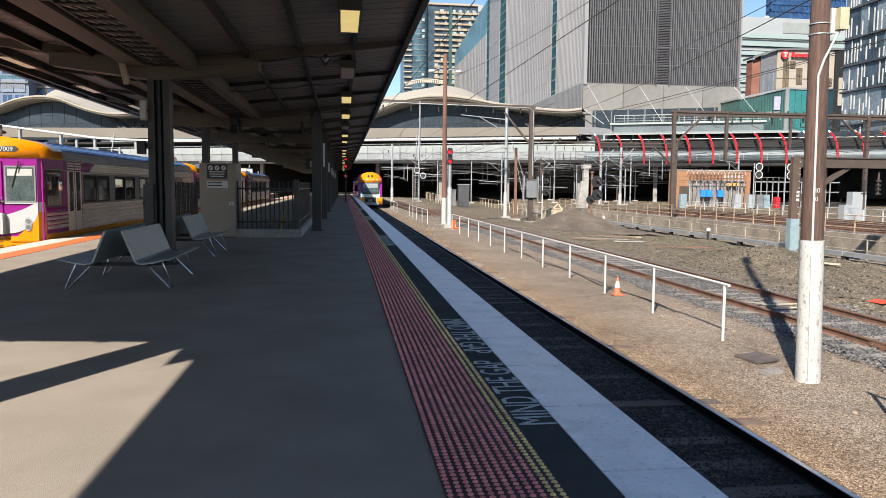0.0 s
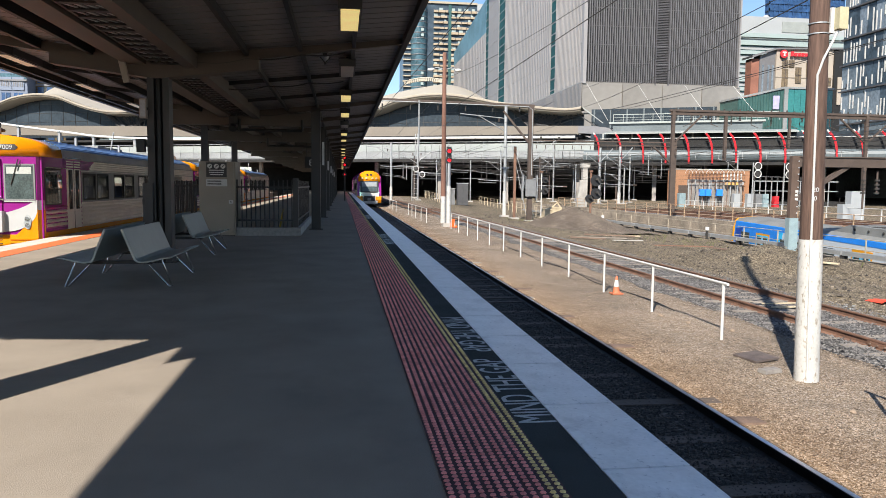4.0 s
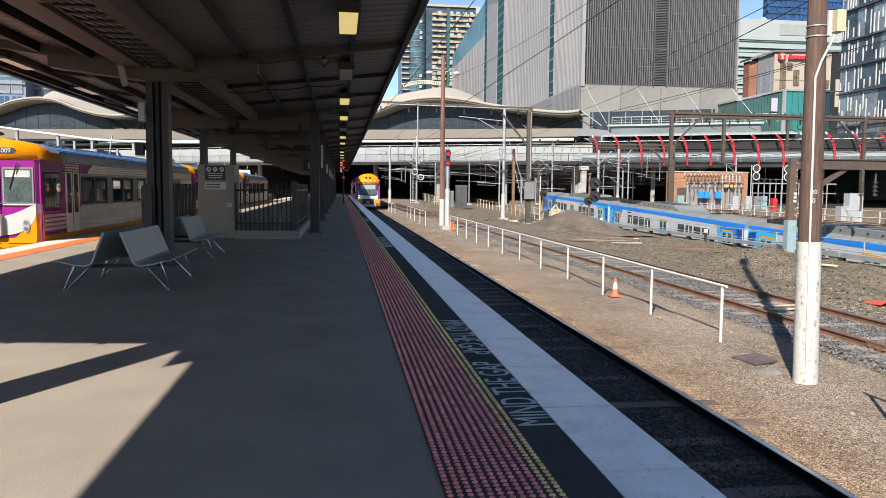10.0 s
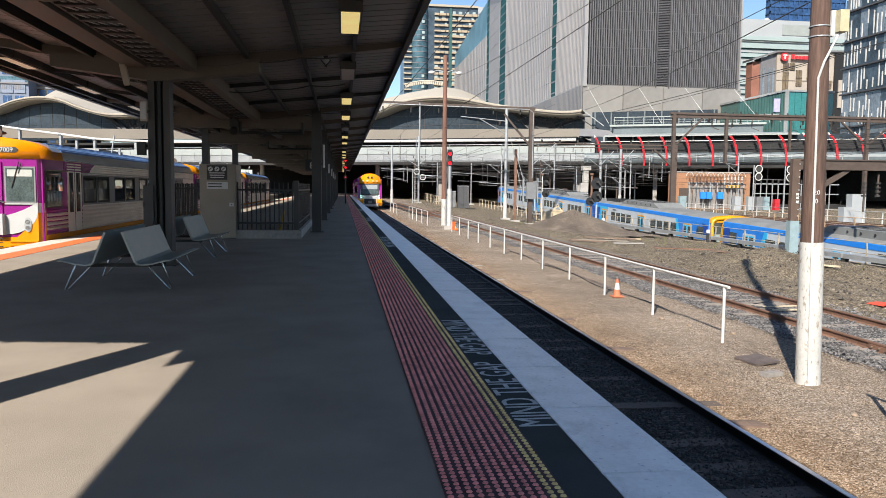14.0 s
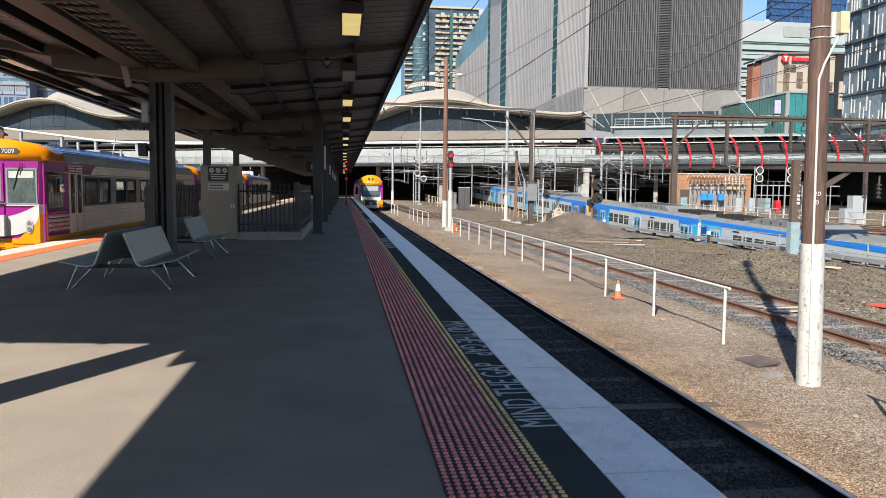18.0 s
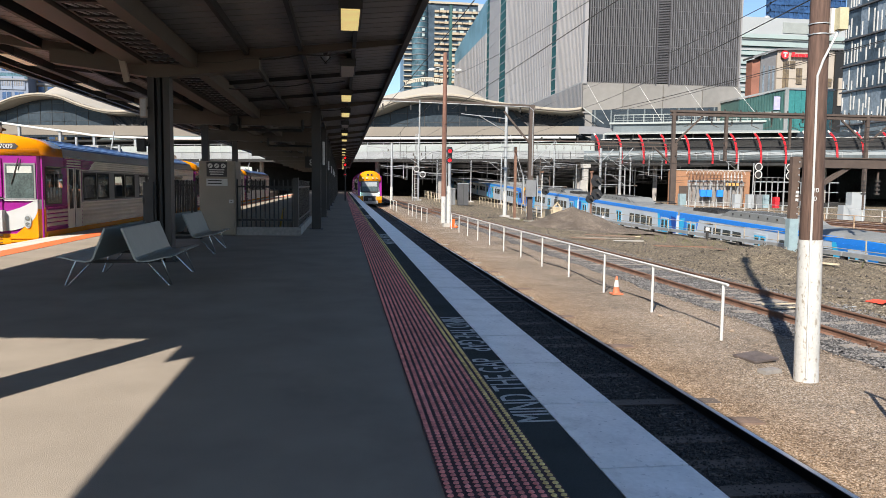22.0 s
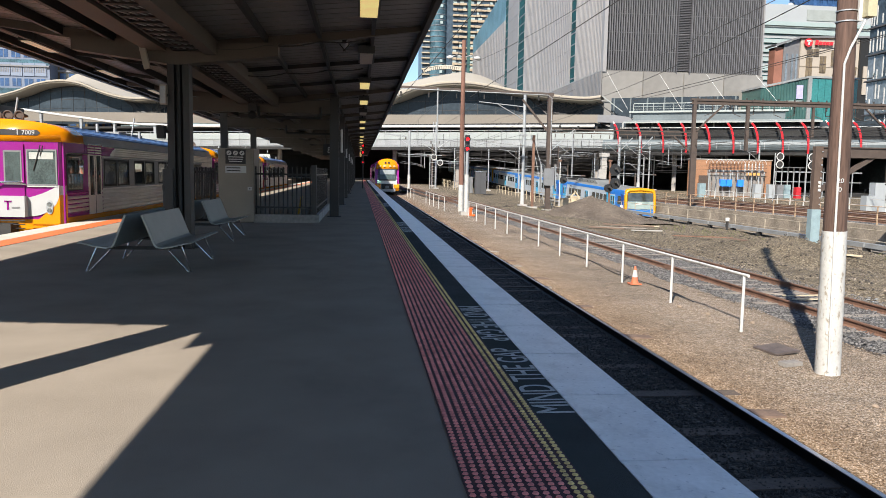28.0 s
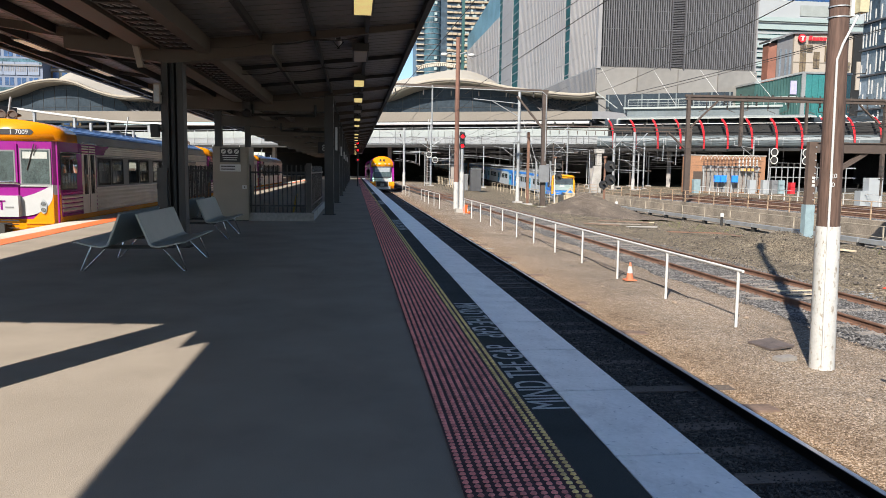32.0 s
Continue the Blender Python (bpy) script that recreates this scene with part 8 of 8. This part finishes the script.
for i, (dx, dz, a) in enumerate(((0.0, 0.0, 4), (0.18, 0.14, -6), (-0.12, 0.28, 9), (0.1, 0.42, -3))):
    pl_ = thing("pallet", pose(17.0 + dx, 59.6, ground_z(17.0, 59.6) + dz, 0, 0, a), "weathered pale timber pallet in a low stack", "pallet", "stacked pallets")
    for yy in (-0.5, 0.0, 0.5):
        part("bearer", B().box(-0.95, yy - 0.05, 0.0, 0.95, yy + 0.05, 0.10), timber_grey, pl_)
    for xx in spread(-0.88, 0.88, 0.22):
        part("deck_board", B().box(xx - 0.08, -0.58, 0.10, xx + 0.08, 0.58, 0.13), timber_pale if i > 1 else timber_grey, pl_)
for x, y, h in ((22.6, 43.5, 0.75), (22.5, 62.0, 0.8)):
    pt = thing("track_marker", pose(x, y, ground_z(x, y)), "small white marker with a black foot", "marker", "track markers")
    part("stem", B().box(-0.06, -0.06, 0, 0.06, 0.06, h * 0.7), tr_dark, pt)
    part("plate", B().box(-0.11, -0.05, h * 0.72, 0.11, 0.05, h), white_paint, pt)
gr = B()
rng = random.Random(5)
for _ in range(420):
    if rng.random() < 0.55:
        x, y = rng.gauss(20.0, 1.2), rng.gauss(39, 5)
    else:
        x, y = rng.gauss(16.6, 1.2), rng.gauss(62.5, 1.6)
    if x > TR_L - 0.3:
        continue
    z, a, h = ground_z(x, y), rng.uniform(0, 6.3), rng.uniform(0.06, 0.24)
    k = len(gr.v)
    dx, dy = 0.02 * math.cos(a), 0.02 * math.sin(a)
    gr.v += [(x - dx, y - dy, z), (x + dx, y + dy, z), (x + dx * 6 + rng.uniform(-0.1, 0.1), y + dy * 6, z + h)]
    gr.face([k, k + 1, k + 2])
solo("weeds", gr, grass, "thin dry weeds among the rubble", "grass", kind="stuff")

# ---- wires ----
def wire(p, q, sag=0.0, r=0.016, n=8, label="thin black overhead line wire"):
    p, q = Vector(p), Vector(q)
    pts = []
    for i in range(n + 1):
        u = i / n
        c = p.lerp(q, u)
        c.z -= sag * 4 * u * (1 - u)
        pts.append(tuple(c))
    solo("overhead_wire", B().path(pts, r, 5), wire_mat, label, "wire", "overhead wires")


def beyond(p, q, k):
    """The point past q, on the line from p, k times its length."""
    return tuple(a + (b - a) * k for a, b in zip(p, q))


for far, near, sag, r in (((9.09, 62, 7.91), (10.54, 28, 8.73), 0.0, 0.022), ((7.4, 53.4, 9.2), (8.12, 26, 8.14), 0.45, 0.012), ((24.55, 75, 11.58), (13.7, 24, 7.89), 0.5, 0.014),
                          ((26.5, 80, 10.29), (13.6, 22, 7.4), 0.5, 0.018), ((33.2, 90, 11.2), (32.5, 45, 10.83), 0.25, 0.03), ((33.6, 90, 10.9), (35.2, 45, 11.5), 0.25, 0.022), ((2.5, 62, 6.85), (4.2, 25, 7.74), 0.3, 0.016)):
    wire(far, beyond(far, near, 1.5), sag, r)
for x, z, n in ((6.2, 5.3, 1), (5.2, 6.4, 1), (11.6, 6.2, 1), (12.6, 5.2, 1), (33.5, 5.0, 1), (37.6, 5.1, 1), (42.0, 5.1, 1), (26.5, 3.6, 1)):
    wire((x, 40 if x < 20 else 30, z), (x, 62, z), 0.15, 0.010, 5)
    wire((x, 62, z), (x, 128, z - 0.1), 0.4, 0.010, 8)
for k in range(10):
    rng2 = random.Random(40 + k)
    y = 84 + 4.2 * k
    z = 3.3 + 0.32 * k * 0.9 + rng2.uniform(-0.3, 0.4)
    wire((rng2.uniform(4, 14), y, z), (rng2.uniform(30, 60), y + rng2.uniform(-4, 4), z + rng2.uniform(-0.8, 0.8)), rng2.uniform(0.1, 0.5), 0.018, 6)
for k, (x, y, z, ln) in enumerate(((11.5, 96, 3.1, 4.5), (16.0, 100, 3.6, 3.5), (18.5, 92, 2.2, 3.0), (24.5, 98, 2.6, 5.0), (24, 88, 1.6, 5.5), (29, 104, 4.4, 4.5), (36, 96, 1.9, 6.0), (8.3, 118, 4.4, 4.5), (9.2, 100, 4.0, 3.6), (34, 110, 5.0, 4.0), (14, 116, 5.2, 4.0))):
    rg = thing("registration_arm", pose(x, y, z), "pale steel registration arm of the overhead line", "bracket", "registration arms")
    part("tube", B().tube((-ln / 2, 0, 0.12), (ln / 2, 0, -0.05), 0.045, 6), galv, rg)
    part("steady_arm", B().tube((-ln / 2, 0, -0.2), (ln * 0.3, 0, -0.28), 0.03, 6), grey_box, rg)
    part("dropper", B().tube((ln * 0.3, 0, -0.05), (ln * 0.3, 0, 2.6), 0.02, 5), wire_mat, rg)
    part("insulator", B().tube((ln / 2, 0, -0.05), (ln / 2 + 0.5, 0, -0.08), 0.1, 8), brown_steel, rg)

rng3 = random.Random(77)
for k in range(22):
    x, y, z, ln = rng3.uniform(7, 62), rng3.uniform(84, 124), rng3.uniform(2.2, 5.6), rng3.uniform(2.0, 4.5)
    rg = thing("registration_arm", pose(x, y, z, 0, 0, rng3.uniform(-12, 12)), "slim steel registration arm of the overhead line", "bracket", "registration arms")
    part("tube", B().tube((-ln / 2, 0, rng3.uniform(-0.1, 0.5)), (ln / 2, 0, -0.05), 0.03, 6), grey_box, rg)
    part("dropper", B().tube((-ln * 0.3, 0, -0.9), (-ln * 0.3, 0, 2.4), 0.022, 5), wire_mat, rg)
    part("hanger", B().tube((ln / 2, 0, -0.4), (ln / 2, 0, 2.2), 0.05, 6), steel_paint if k % 2 else galv, rg)
    part("insulator", B().sheds(ln / 2 - 0.3, 0, 0.0, 3, 0.12, 0.10), brown_steel, rg)
for k in range(14):
    x, y = 12 + 3.6 * k + rng3.uniform(-1, 1), rng3.uniform(96, 122)
    if TR_L - 0.5 < x < TR_R + 0.5:
        x += 6
    c, h = mast(x, y, rng3.uniform(4.6, 6.0), rng3.choice((0.07, 0.09, 0.12)), brown_steel if k % 3 == 0 else galv, "slim overhead line post beneath the bridge")
    if k % 2:
        arm(c, h, rng3.choice((-2.6, 2.4)), -0.8, 0.035)
for k in range(16):
    y, z = rng3.uniform(70, 122), rng3.uniform(2.6, 6.4)
    x = rng3.uniform(6, 30)
    wire((x, y, z), (x + rng3.uniform(12, 30), y + rng3.uniform(-6, 6), z + rng3.uniform(-0.9, 0.9)), rng3.uniform(0.1, 0.9), 0.015, 8)


def catenary(x, y0, y1, z):
    """A contact wire hung by droppers from a sagging messenger wire."""
    c = thing("overhead_line", None, "contact wire hung by droppers from a messenger wire", "wire", "overhead lines")
    n = max(2, round((y1 - y0) / 6))
    mess = []
    for i in range(n + 1):
        u = i / n
        mess.append((x, y0 + (y1 - y0) * u, z + 1.15 - 2.6 * u * (1 - u)))
    part("messenger_wire", B().path(mess, 0.016, 5), wire_mat, c)
    part("contact_wire", B().tube((x, y0, z), (x, y1, z), 0.014, 5), wire_mat, c)
    for px, py, pz in mess[1:-1]:
        part("dropper", B().tube((px, py, z), (px, py, pz), 0.008, 4), wire_mat, c)


for x, z in ((31.2, 4.6), (33.5, 4.7), (35.6, 4.8), (37.6, 4.7), (42.0, 4.8), (26.4, 3.4), (13.6, 4.9), (11.9, 4.8)):
    catenary(x, 62.6, 100, z)
    catenary(x, 100, 128, z)
    if x > 28:
        catenary(x, 34, 62.6, z)
for k in range(9):
    x = 30.6 + 1.9 * k
    hg = thing("drop_bracket", pose(x, 62.6, 7.9), "insulated drop bracket under the gantry", "bracket", "drop brackets")
    part("stem", B().tube((0, 0, 0), (0, 0, -0.75), 0.035, 6), brown_steel, hg)
    part("insulator", B().sheds(0, 0, -0.18, 4, 0.1, 0.09), tr_dark, hg)
    part("arm", B().tube((0, 0, -0.7), (0.7 if k % 2 else -0.7, 0, -0.95), 0.025, 6), brown_steel, hg)


def motions():
    for car, back in CARS:
        walk(car, [(t, car_pose(y - back)) for t, y in HEAD])


motions()
